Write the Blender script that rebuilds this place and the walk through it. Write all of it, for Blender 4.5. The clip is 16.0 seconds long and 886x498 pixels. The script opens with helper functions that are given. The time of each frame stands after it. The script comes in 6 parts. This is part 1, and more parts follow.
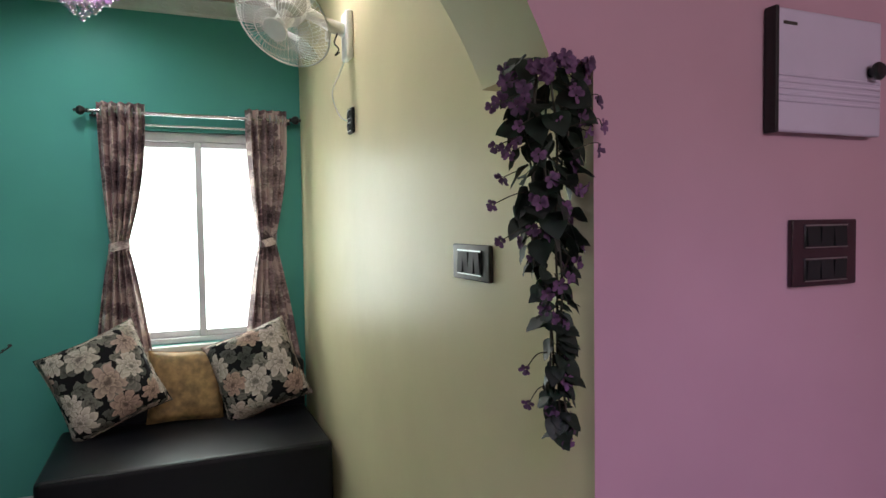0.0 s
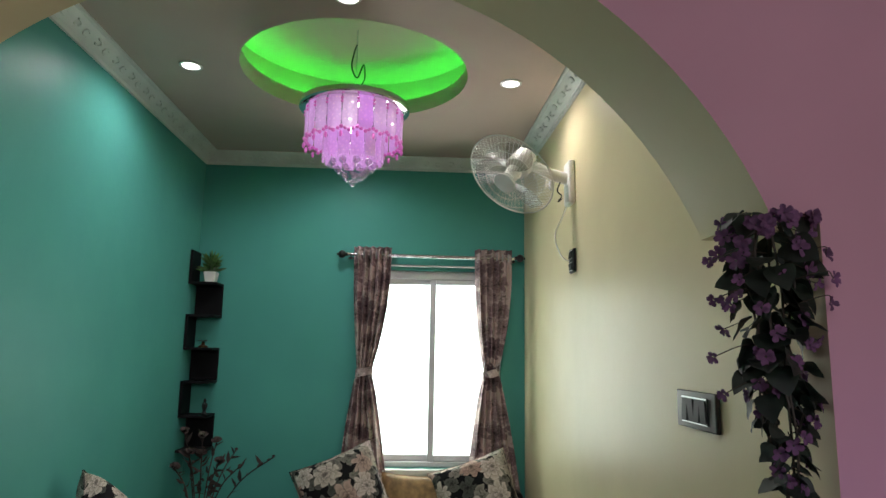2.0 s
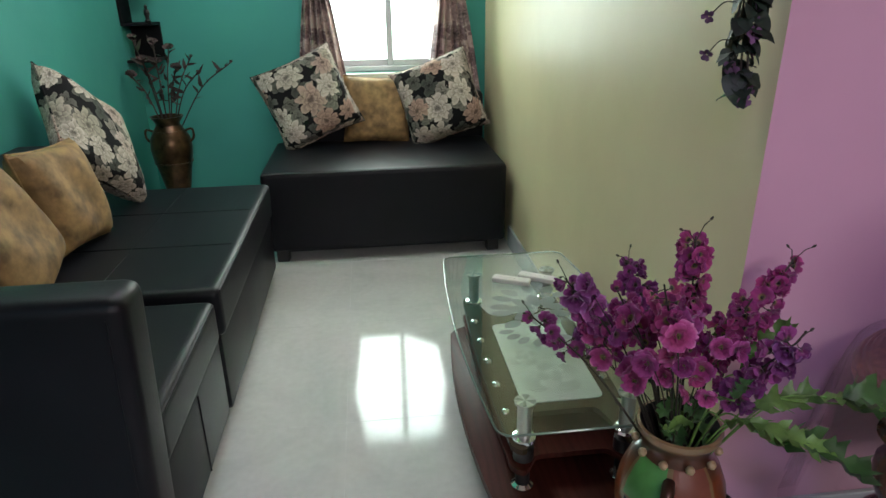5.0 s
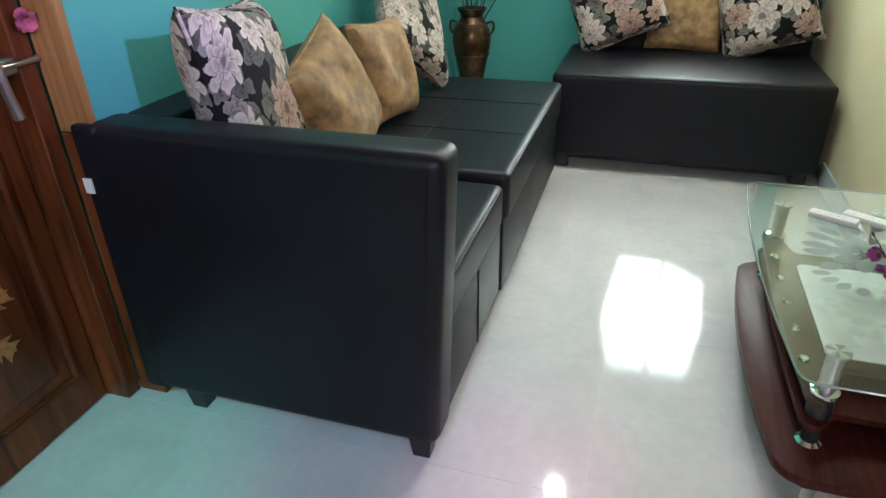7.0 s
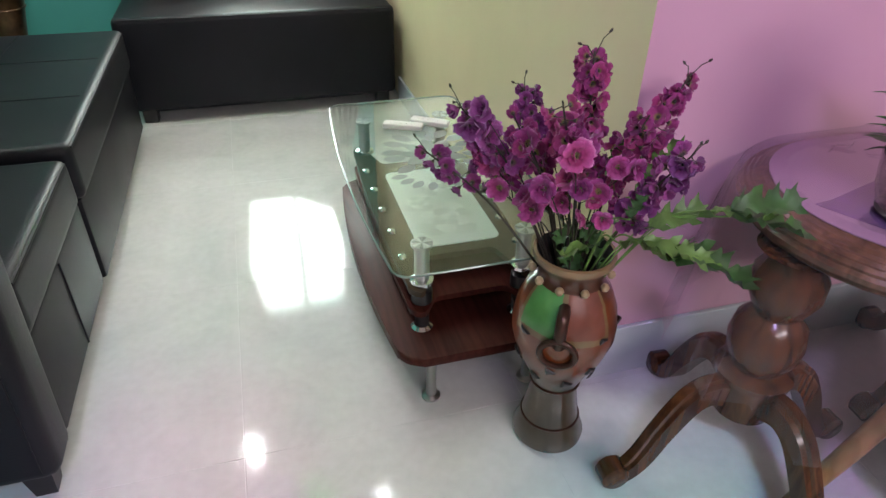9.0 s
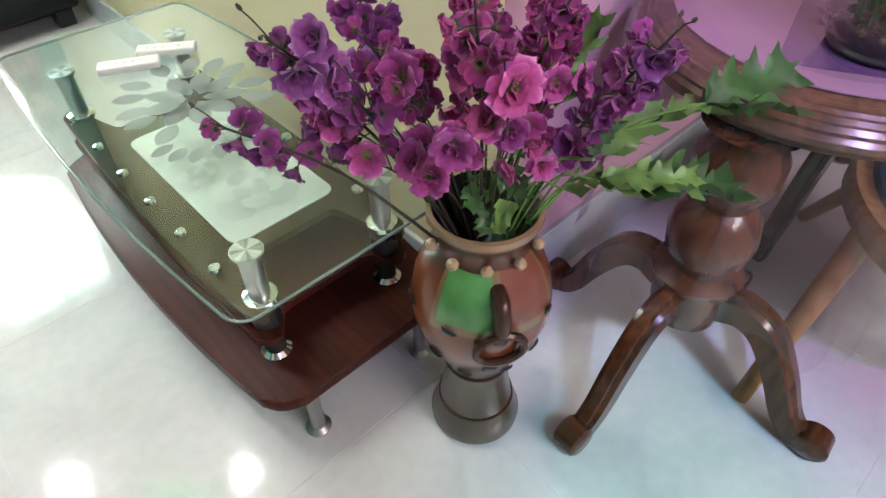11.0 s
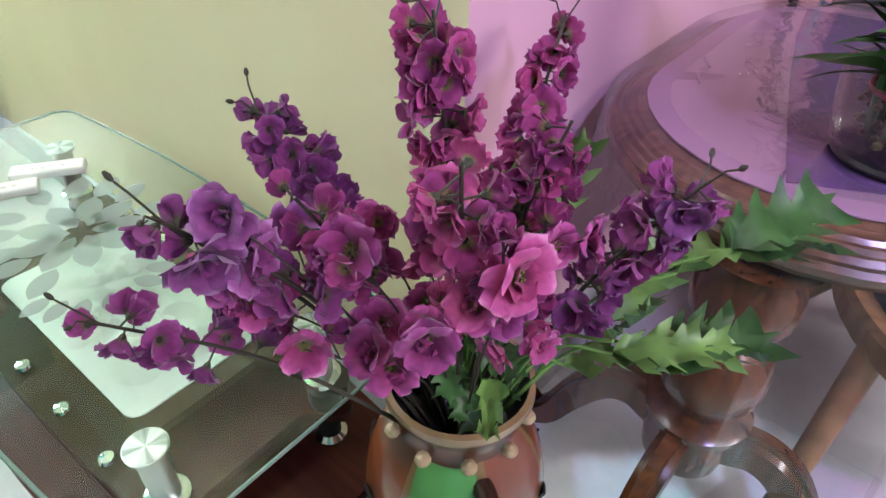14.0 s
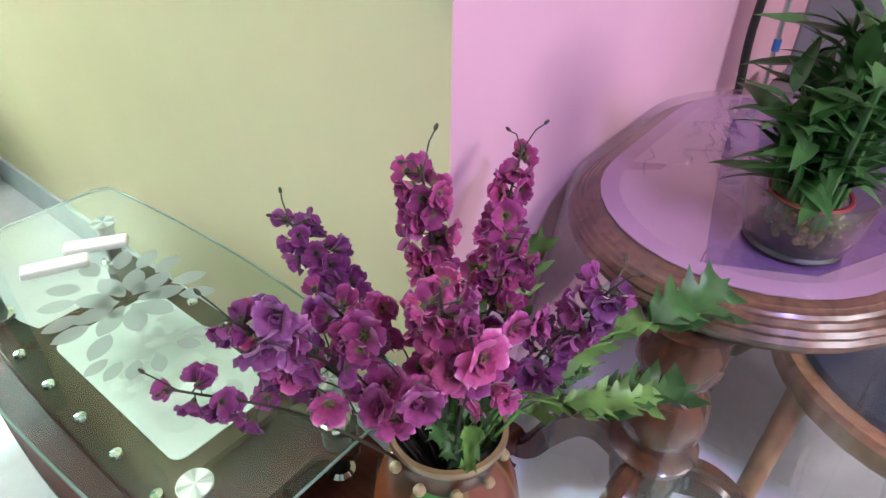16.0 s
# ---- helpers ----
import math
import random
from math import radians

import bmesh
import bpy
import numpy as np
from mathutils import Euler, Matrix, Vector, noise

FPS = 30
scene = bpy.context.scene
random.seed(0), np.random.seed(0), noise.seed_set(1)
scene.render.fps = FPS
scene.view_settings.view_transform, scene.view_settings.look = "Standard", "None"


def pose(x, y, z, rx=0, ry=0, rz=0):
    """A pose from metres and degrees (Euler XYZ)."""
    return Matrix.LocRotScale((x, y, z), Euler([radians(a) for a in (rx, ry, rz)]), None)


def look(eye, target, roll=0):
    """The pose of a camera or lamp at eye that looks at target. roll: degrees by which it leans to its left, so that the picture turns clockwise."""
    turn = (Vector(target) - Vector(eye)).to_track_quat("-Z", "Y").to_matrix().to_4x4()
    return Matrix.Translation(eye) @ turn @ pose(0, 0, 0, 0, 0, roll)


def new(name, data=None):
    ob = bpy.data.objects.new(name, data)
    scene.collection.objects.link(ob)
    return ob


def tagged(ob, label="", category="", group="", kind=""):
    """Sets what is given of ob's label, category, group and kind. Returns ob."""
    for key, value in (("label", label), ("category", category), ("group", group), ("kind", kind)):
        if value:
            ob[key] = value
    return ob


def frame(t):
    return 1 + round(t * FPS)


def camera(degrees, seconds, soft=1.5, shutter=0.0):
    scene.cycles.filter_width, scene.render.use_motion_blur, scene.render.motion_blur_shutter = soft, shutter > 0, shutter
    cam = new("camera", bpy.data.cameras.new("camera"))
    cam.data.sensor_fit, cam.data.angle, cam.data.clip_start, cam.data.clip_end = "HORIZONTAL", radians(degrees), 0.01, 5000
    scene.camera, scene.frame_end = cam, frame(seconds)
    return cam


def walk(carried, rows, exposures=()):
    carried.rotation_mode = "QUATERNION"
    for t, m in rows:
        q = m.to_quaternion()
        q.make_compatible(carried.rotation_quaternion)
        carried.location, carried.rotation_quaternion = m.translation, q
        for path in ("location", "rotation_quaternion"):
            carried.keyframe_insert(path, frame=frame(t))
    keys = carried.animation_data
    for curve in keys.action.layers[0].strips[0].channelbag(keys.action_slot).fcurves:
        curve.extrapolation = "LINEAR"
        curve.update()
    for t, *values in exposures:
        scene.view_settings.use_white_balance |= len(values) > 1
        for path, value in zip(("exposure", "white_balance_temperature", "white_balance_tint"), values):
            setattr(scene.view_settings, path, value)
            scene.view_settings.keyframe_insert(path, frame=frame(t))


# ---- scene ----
cam = camera(69.6, 16.0)
PATH = [
    (0, (1.524, -0.924, 1.432), (2.3, 0.917, 1.348), -0.8),
    (0.5, (1.53, -0.953, 1.431), (1.988, 0.992, 1.342), -0.4),
    (0.7, (1.524, -0.964, 1.438), (1.827, 1.013, 1.397), -0.7),
    (1, (1.5, -0.996, 1.45), (1.696, 0.994, 1.495), 0.0),
    (1.3, (1.482, -1.015, 1.448), (1.595, 0.977, 1.585), 0.2),
    (1.5, (1.495, -1.028, 1.454), (1.602, 0.962, 1.621), 0.6),
    (2, (1.5, -1.029, 1.463), (1.609, 0.943, 1.777), 1.0),
    (2.5, (1.434, -1.061, 1.452), (1.565, 0.909, 1.771), -0.1),
    (3, (1.424, -1.094, 1.409), (1.544, 0.902, 1.441), 0.9),
    (3.5, (1.448, -1.115, 1.382), (1.745, 0.861, 1.303), 2.4),
    (4, (1.47, -1.126, 1.367), (1.784, 0.838, 1.157), 1.1),
    (4.2, (1.493, -1.109, 1.336), (1.812, 0.837, 1.003), 0.7),
    (6.3, (1.51, -0.99, 1.135), (1.433, 0.732, 0.122), -1.1),
    (6.5, (1.487, -0.997, 1.129), (1.329, 0.715, 0.107), 0.4),
    (6.7, (1.456, -0.994, 1.154), (1.105, 0.666, 0.096), -3.9),
    (7, (1.401, -1.024, 1.149), (0.862, 0.644, 0.187), -1.3),
    (7.3, (1.355, -1.015, 1.179), (0.699, 0.6, 0.198), 1.1),
    (7.5, (1.395, -1.054, 1.168), (0.817, 0.586, 0.18), -1.2),
    (8, (1.475, -1.02, 1.162), (1.285, 0.694, 0.149), -0.0),
    (8.5, (1.523, -1.006, 1.153), (1.657, 0.694, 0.108), 1.1),
    (9, (1.526, -0.985, 1.129), (2.014, 0.605, 0.018), 1.3),
    (9.2, (1.46, -0.933, 1.144), (2.088, 0.575, -0.01), 0.7),
    (9.5, (1.477, -0.911, 1.106), (2.235, 0.542, -0.041), -0.3),
    (9.7, (1.482, -0.881, 1.093), (2.307, 0.51, -0.083), 1.2),
    (11.8, (1.717, -0.353, 0.964), (2.733, 0.507, -0.528), 1.6),
    (12, (1.752, -0.329, 0.953), (2.795, 0.499, -0.54), 4.3),
    (12.5, (1.772, -0.319, 0.934), (2.839, 0.568, -0.507), 2.3),
    (13, (1.744, -0.352, 0.969), (2.968, 0.633, -0.269), 1.7),
    (13.5, (1.729, -0.356, 1.011), (3.047, 0.722, -0.039), 0.5),
    (14, (1.705, -0.37, 0.982), (2.922, 0.599, -0.274), 1.5),
    (14.5, (1.683, -0.393, 0.965), (2.789, 0.438, -0.48), 3.1),
    (15, (1.673, -0.409, 0.982), (2.863, 0.341, -0.44), 4.9),
    (15.5, (1.672, -0.42, 1.018), (2.916, 0.384, -0.326), 3.1),
    (15.7, (1.662, -0.412, 1.056), (2.947, 0.447, -0.213), 3.1),
    (16, (1.629, -0.443, 1.131), (2.898, 0.563, -0.043), 0.7),
]
walk(cam, [(r[0], look(r[1], r[2], r[3])) for r in PATH],
     [(0.0, -0.15, 6700, 19), (0.8, -0.24, 6700, 17), (1.5, -0.42, 6750, 18), (2.2, -0.48, 6800, 15), (3.0, -0.62, 6900, 12), (4.2, -0.27, 6700, 8), (6.3, 0.85, 6400, 12), (8.2, 0.92, 6500, 13), (9.7, 0.88, 6650, 14),
      (11.8, 1.7, 6500, 11), (12.8, 1.75, 6400, 10), (13.5, 1.7, 6300, 8), (14.2, 1.5, 6300, 8), (15.0, 1.55, 6300, 8), (16.0, 1.65, 6300, 7)])

# ---- plan, in metres ----
XL, XR, YB, ZC = 0.28, 2.2, 2.74, 2.61      # sitting nook: left wall, right wall, back wall, ceiling
DEP = 0.255                                 # depth of the arch
AX, AZ, AR, ASP = 1.24, 1.33, 0.95, 1.70    # arch: centre, radius, springing


# ---- world and lights ----
def make_world():
    w = bpy.data.worlds.new("sky")
    scene.world = w
    w.use_nodes = True
    nt = w.node_tree
    sky = nt.nodes.new("ShaderNodeTexSky")
    sky.sky_type, sky.sun_disc = 'NISHITA', False
    sky.sun_elevation, sky.sun_rotation = radians(50), radians(150)
    bg = nt.nodes["Background"]
    nt.links.new(sky.outputs[0], bg.inputs[0])
    bg.inputs[1].default_value = 0.1


def area(name, m, sx, sy, power, col=(1, 1, 1), spread=180, shape='RECTANGLE'):
    d = bpy.data.lights.new(name, 'AREA')
    d.shape, d.size, d.size_y, d.energy, d.color, d.spread = shape, sx, sy, power, col, radians(spread)
    o = new(name, d)
    o.matrix_world = m
    return o


def spot(name, m, power, col, angle, blend=0.6, size=0.02):
    d = bpy.data.lights.new(name, 'SPOT')
    d.energy, d.color, d.spot_size, d.spot_blend, d.shadow_soft_size = power, col, radians(angle), blend, size
    o = new(name, d)
    o.matrix_world = m
    return o


def point(name, p, power, col, size=0.05):
    d = bpy.data.lights.new(name, 'POINT')
    d.energy, d.color, d.shadow_soft_size = power, col, size
    o = new(name, d)
    o.location = p
    return o


make_world()
sun = bpy.data.lights.new("sun", 'SUN')
sun.energy, sun.angle, sun.color = 2.0, radians(0.5), (1, 0.95, 0.88)
new("sun", sun).matrix_world = look((0, 0, 6), (-1.0, -1.4, 3.2))
# daylight that falls in through the window
area("window_light", look((1.66, YB + 0.30, 1.36), (1.66, 0, 1.30)), 0.95, 1.2, 24, (1, 0.99, 0.97))
# four downlights in the nook's ceiling
DOWN = [(0.585, 1.51), (1.925, 1.56), (1.28, 0.93), (1.14, 2.21)]
for dx, dy in DOWN:
    spot("downlight_lamp", look((dx, dy, ZC - 0.012), (dx, dy, 0)), 23, (0.98, 0.97, 1.0), 168, 0.7, 0.03)
point("chandelier_lamp", (1.26, 1.55, 2.36), 1.3, (0.95, 0.68, 1.0), 0.04)
# unseen fill lamp added for the front room, and coloured bulbs, behind the walker
area("front_room_fill", look((2.3, -3.52, 2.25), (2.3, 0, 1.3)), 2.2, 0.5, 36, (1.0, 0.95, 1.0))
spot("blue_bulb", look((1.2, -2.1, 2.6), (0.50, -0.2, 0.1)), 62, (0.04, 0.55, 1.0), 34, 1.0)
# added blue fill from the right, source unseen, for the wall by the sofa
spot("side_blue_fill", look((3.75, -1.15, 2.25), (0.28, 0.16, 1.0)), 260, (0.45, 0.42, 1.0), 13, 1.0)
spot("teal_bulb", look((1.3, -2.1, 2.6), (2.20, -0.60, 0)), 72, (0.0, 0.80, 0.76), 17, 1.0)
spot("aqua_bulb", look((1.25, -2.15, 2.6), (1.93, -0.36, 0)), 28, (0.0, 0.80, 0.9), 9, 1.0)
spot("magenta_bulb", look((1.4, -2.1, 2.6), (2.62, -0.62, 0)), 55, (0.80, 0.10, 0.95), 13, 1.0)
spot("indigo_bulb", look((1.35, -2.15, 2.6), (2.28, -0.34, 0)), 24, (0.5, 0.3, 1.0), 14, 1.0)
spot("pink_bulb", look((1.2, -2.15, 2.6), (1.25, -0.05, 0)), 60, (0.95, 0.15, 0.6), 12, 1.0)
spot("violet_bulb", look((1.3, -2.1, 2.6), (2.62, 0.0, 0.66)), 100, (0.62, 0.50, 1.0), 34, 1.0, 0.2)
spot("green_bulb", look((1.25, -2.2, 2.6), (0.36, -0.2, 0)), 58, (0.02, 1.0, 0.55), 14, 1.0)


# ---- materials ----
def node(nt, kind, **kw):
    n = nt.nodes.new("ShaderNode" + kind)
    for k, v in kw.items():
        n.inputs[k.replace("_", " ")].default_value = v
    return n


def ramp(nt, src, stops):
    n = nt.nodes.new("ShaderNodeValToRGB")
    cr = n.color_ramp
    while len(cr.elements) < len(stops):
        cr.elements.new(0.5)
    for e, (p, c) in zip(cr.elements, stops):
        e.position, e.color = p, (*c, 1)
    nt.links.new(src, n.inputs[0])
    return n


def mixc(nt, fac, a, b, how='MIX'):
    n = nt.nodes.new("ShaderNodeMix")
    n.data_type, n.blend_type = 'RGBA', how
    for sock, v in ((n.inputs[0], fac), (n.inputs[6], a), (n.inputs[7], b)):
        if isinstance(v, (int, float)):
            sock.default_value = v
        elif isinstance(v, tuple):
            sock.default_value = (*v, 1)
        else:
            nt.links.new(v, sock)
    return n.outputs[2]


def base(name, rough=0.5, metal=0.0):
    m = bpy.data.materials.new(name)
    m.use_nodes = True
    b = m.node_tree.nodes["Principled BSDF"]
    b.inputs["Roughness"].default_value, b.inputs["Metallic"].default_value = rough, metal
    return m, m.node_tree, b


def coords(nt, what="Object"):
    return nt.nodes.new("ShaderNodeTexCoord").outputs[what]


def plain(name, col, rough=0.5, metal=0.0, var=0.12, scale=6.0, bump=0.1, bscale=120.0, bdist=0.001, spread=0.0, coat=0.0, spec=0.5):
    """A surface with blotches, grain and fine relief; spread: how much each piece differs."""
    m, nt, b = base(name, rough, metal)
    co = coords(nt)
    n1 = node(nt, "TexNoise", Scale=scale, Detail=5.0)
    n2 = node(nt, "TexNoise", Scale=bscale, Detail=3.0)
    for n in (n1, n2):
        nt.links.new(co, n.inputs["Vector"])
    lo = tuple(c * (1 - var) for c in col)
    hi = tuple(min(1, c * (1 + var)) for c in col)
    c = ramp(nt, n1.outputs[0], [(0.3, lo), (0.7, hi)]).outputs[0]
    if spread:
        r = nt.nodes.new("ShaderNodeObjectInfo").outputs["Random"]
        k = ramp(nt, r, [(0, (1 - spread,) * 3), (1, (1 + spread,) * 3)]).outputs[0]
        c = mixc(nt, 1.0, c, k, 'MULTIPLY')
    nt.links.new(c, b.inputs["Base Color"])
    mr = nt.nodes.new("ShaderNodeMapRange")
    mr.inputs[3].default_value, mr.inputs[4].default_value = max(0.02, rough * 0.8), min(1, rough * 1.2)
    nt.links.new(n1.outputs[0], mr.inputs[0])
    nt.links.new(mr.outputs[0], b.inputs["Roughness"])
    b.inputs["Coat Weight"].default_value = coat
    b.inputs["Specular IOR Level"].default_value = spec
    if bump:
        bp = node(nt, "Bump", Strength=bump, Distance=bdist)
        nt.links.new(n2.outputs[0], bp.inputs["Height"])
        nt.links.new(bp.outputs[0], b.inputs["Normal"])
    return m


def wall_paint(name, col, rough=0.42, spec=0.11):
    """Satin wall paint: roller marks, slow waves of the plaster, faint patches."""
    m, nt, b = base(name, rough)
    co = coords(nt)
    b.inputs["Specular IOR Level"].default_value = spec
    big = node(nt, "TexNoise", Scale=1.7, Detail=4.0)
    mid = node(nt, "TexNoise", Scale=9.0, Detail=3.0)
    fine = node(nt, "TexNoise", Scale=160.0, Detail=3.0)
    for n in (big, mid, fine):
        nt.links.new(co, n.inputs["Vector"])
    lo, hi = tuple(c * 0.93 for c in col), tuple(min(1, c * 1.06) for c in col)
    c = ramp(nt, big.outputs[0], [(0.3, lo), (0.7, hi)]).outputs[0]
    nt.links.new(c, b.inputs["Base Color"])
    mr = nt.nodes.new("ShaderNodeMapRange")
    mr.inputs[3].default_value, mr.inputs[4].default_value = rough * 0.85, rough * 1.2
    nt.links.new(mid.outputs[0], mr.inputs[0])
    nt.links.new(mr.outputs[0], b.inputs["Roughness"])
    b1 = node(nt, "Bump", Strength=0.35, Distance=0.004)
    b2 = node(nt, "Bump", Strength=0.12, Distance=0.001)
    nt.links.new(mid.outputs[0], b1.inputs["Height"])
    nt.links.new(fine.outputs[0], b2.inputs["Height"])
    nt.links.new(b1.outputs[0], b2.inputs["Normal"])
    nt.links.new(b2.outputs[0], b.inputs["Normal"])
    return m


def wood(name, dark, light, rough=0.3, axis=2, scale=9.0, coat=0.3, spec=0.4):
    m, nt, b = base(name, rough)
    b.inputs["Specular IOR Level"].default_value = spec
    mp = node(nt, "Mapping")
    sc = [scale, scale, scale]
    sc[axis] = scale * 0.12
    mp.inputs["Scale"].default_value = sc
    nt.links.new(coords(nt), mp.inputs[0])
    n = node(nt, "TexNoise", Scale=3.0, Detail=8.0, Distortion=1.2)
    w = node(nt, "TexWave", Scale=1.6, Distortion=6.0, Detail=3.0)
    for x in (n, w):
        nt.links.new(mp.outputs[0], x.inputs["Vector"])
    a = ramp(nt, n.outputs[0], [(0.3, dark), (0.72, light)]).outputs[0]
    g = ramp(nt, w.outputs[0], [(0.0, (0.7,) * 3), (0.6, (1.0,) * 3)]).outputs[0]
    nt.links.new(mixc(nt, 0.7, a, g, 'MULTIPLY'), b.inputs["Base Color"])
    b.inputs["Coat Weight"].default_value, b.inputs["Coat Roughness"].default_value = coat, 0.12
    bp = node(nt, "Bump", Strength=0.12, Distance=0.001)
    nt.links.new(n.outputs[0], bp.inputs["Height"])
    nt.links.new(bp.outputs[0], b.inputs["Normal"])
    return m


def glow(name, col, power):
    m, nt, b = base(name)
    b.inputs["Base Color"].default_value = (*col, 1)
    b.inputs["Emission Color"].default_value, b.inputs["Emission Strength"].default_value = (*col, 1), power
    return m


def clear(name, col=(1, 1, 1), rough=0.0, mix=0.12, ior=1.45, crinkle=0.0, haze=0.0):
    """Thin clear sheet: see-through with a gloss of its own."""
    m, nt, b = base(name, rough)
    b.inputs["Base Color"].default_value = (*col, 1)
    b.inputs["IOR"].default_value = ior
    tr = nt.nodes.new("ShaderNodeBsdfTransparent")
    tr.inputs[0].default_value = (*col, 1)
    gl = nt.nodes.new("ShaderNodeBsdfGlossy")
    gl.inputs["Roughness"].default_value = rough
    lw = nt.nodes.new("ShaderNodeLayerWeight")
    fr = nt.nodes.new("ShaderNodeMath")
    fr.operation = 'POWER'
    fr.inputs[1].default_value = 4.0
    nt.links.new(lw.outputs["Facing"], fr.inputs[0])
    if crinkle:
        cn = node(nt, "TexNoise", Scale=26.0, Detail=4.0, Distortion=1.0)
        nt.links.new(coords(nt), cn.inputs["Vector"])
        cbp = node(nt, "Bump", Strength=crinkle, Distance=0.01)
        nt.links.new(cn.outputs[0], cbp.inputs["Height"])
        nt.links.new(cbp.outputs[0], gl.inputs["Normal"])
    mx = nt.nodes.new("ShaderNodeMixShader")
    ad = nt.nodes.new("ShaderNodeMath")
    ad.inputs[1].default_value = mix
    nt.links.new(fr.outputs[0], ad.inputs[0])
    nt.links.new(ad.outputs[0], mx.inputs[0])
    body = tr.outputs[0]
    if haze:
        df = nt.nodes.new("ShaderNodeBsdfDiffuse")
        hz = nt.nodes.new("ShaderNodeMixShader")
        hz.inputs[0].default_value = haze
        nt.links.new(body, hz.inputs[1])
        nt.links.new(df.outputs[0], hz.inputs[2])
        body = hz.outputs[0]
    nt.links.new(body, mx.inputs[1])
    nt.links.new(gl.outputs[0], mx.inputs[2])
    nt.links.new(mx.outputs[0], nt.nodes["Material Output"].inputs[0])
    return m


def math2(nt, op, a, b=0.0, c=0.0):
    n = nt.nodes.new("ShaderNodeMath")
    n.operation = op
    for sock, v in zip(n.inputs, (a, b, c)):
        if isinstance(v, (int, float)):
            sock.default_value = v
        else:
            nt.links.new(v, sock)
    return n.outputs[0]


def blossoms(nt, vec, scale, petals, size):
    """Scattered peonies: mask, petal shading in three rings, and a random tone for each."""
    v = nt.nodes.new("ShaderNodeTexVoronoi")
    v.voronoi_dimensions = '2D'
    v.inputs["Scale"].default_value = scale
    v.inputs["Randomness"].default_value = 0.75
    nt.links.new(vec, v.inputs["Vector"])
    d = nt.nodes.new("ShaderNodeVectorMath")
    d.operation = 'SUBTRACT'
    nt.links.new(vec, d.inputs[0])
    nt.links.new(v.outputs["Position"], d.inputs[1])
    sp = nt.nodes.new("ShaderNodeSeparateXYZ")
    nt.links.new(d.outputs[0], sp.inputs[0])
    cs = nt.nodes.new("ShaderNodeSeparateColor")
    nt.links.new(v.outputs["Color"], cs.inputs[0])
    th = math2(nt, 'ARCTAN2', sp.outputs[1], sp.outputs[0])
    r = v.outputs["Distance"]
    size_k = math2(nt, 'MULTIPLY_ADD', cs.outputs[2], 0.35 * size, 0.8 * size)
    mask = shade = None
    for ring, (share, count) in enumerate(((1.0, petals), (0.68, petals - 1), (0.36, petals - 2))):
        turn = math2(nt, 'MULTIPLY_ADD', th, count / 2, math2(nt, 'MULTIPLY', cs.outputs[1], 6.0 + 3 * ring))
        wave = math2(nt, 'ABSOLUTE', math2(nt, 'COSINE', turn))
        edge = math2(nt, 'MULTIPLY', math2(nt, 'MULTIPLY_ADD', math2(nt, 'POWER', wave, 0.6), 0.45, 0.55), math2(nt, 'MULTIPLY', size_k, share))
        rel = math2(nt, 'DIVIDE', r, edge)
        inside = math2(nt, 'LESS_THAN', rel, 1.0)
        tone = ramp(nt, rel, [(0.35, (0.34,) * 3), (0.8, (0.95,) * 3), (0.93, (1.15,) * 3), (0.99, (0.7,) * 3)]).outputs[0]
        gap = ramp(nt, wave, [(0.03, (0.22,) * 3), (0.28, (1,) * 3)]).outputs[0]
        tone = mixc(nt, 1.0, tone, gap, 'MULTIPLY')
        mask = inside if mask is None else math2(nt, 'MAXIMUM', mask, inside)
        shade = tone if shade is None else mixc(nt, inside, shade, tone)
    return mask, shade, cs.outputs[0]


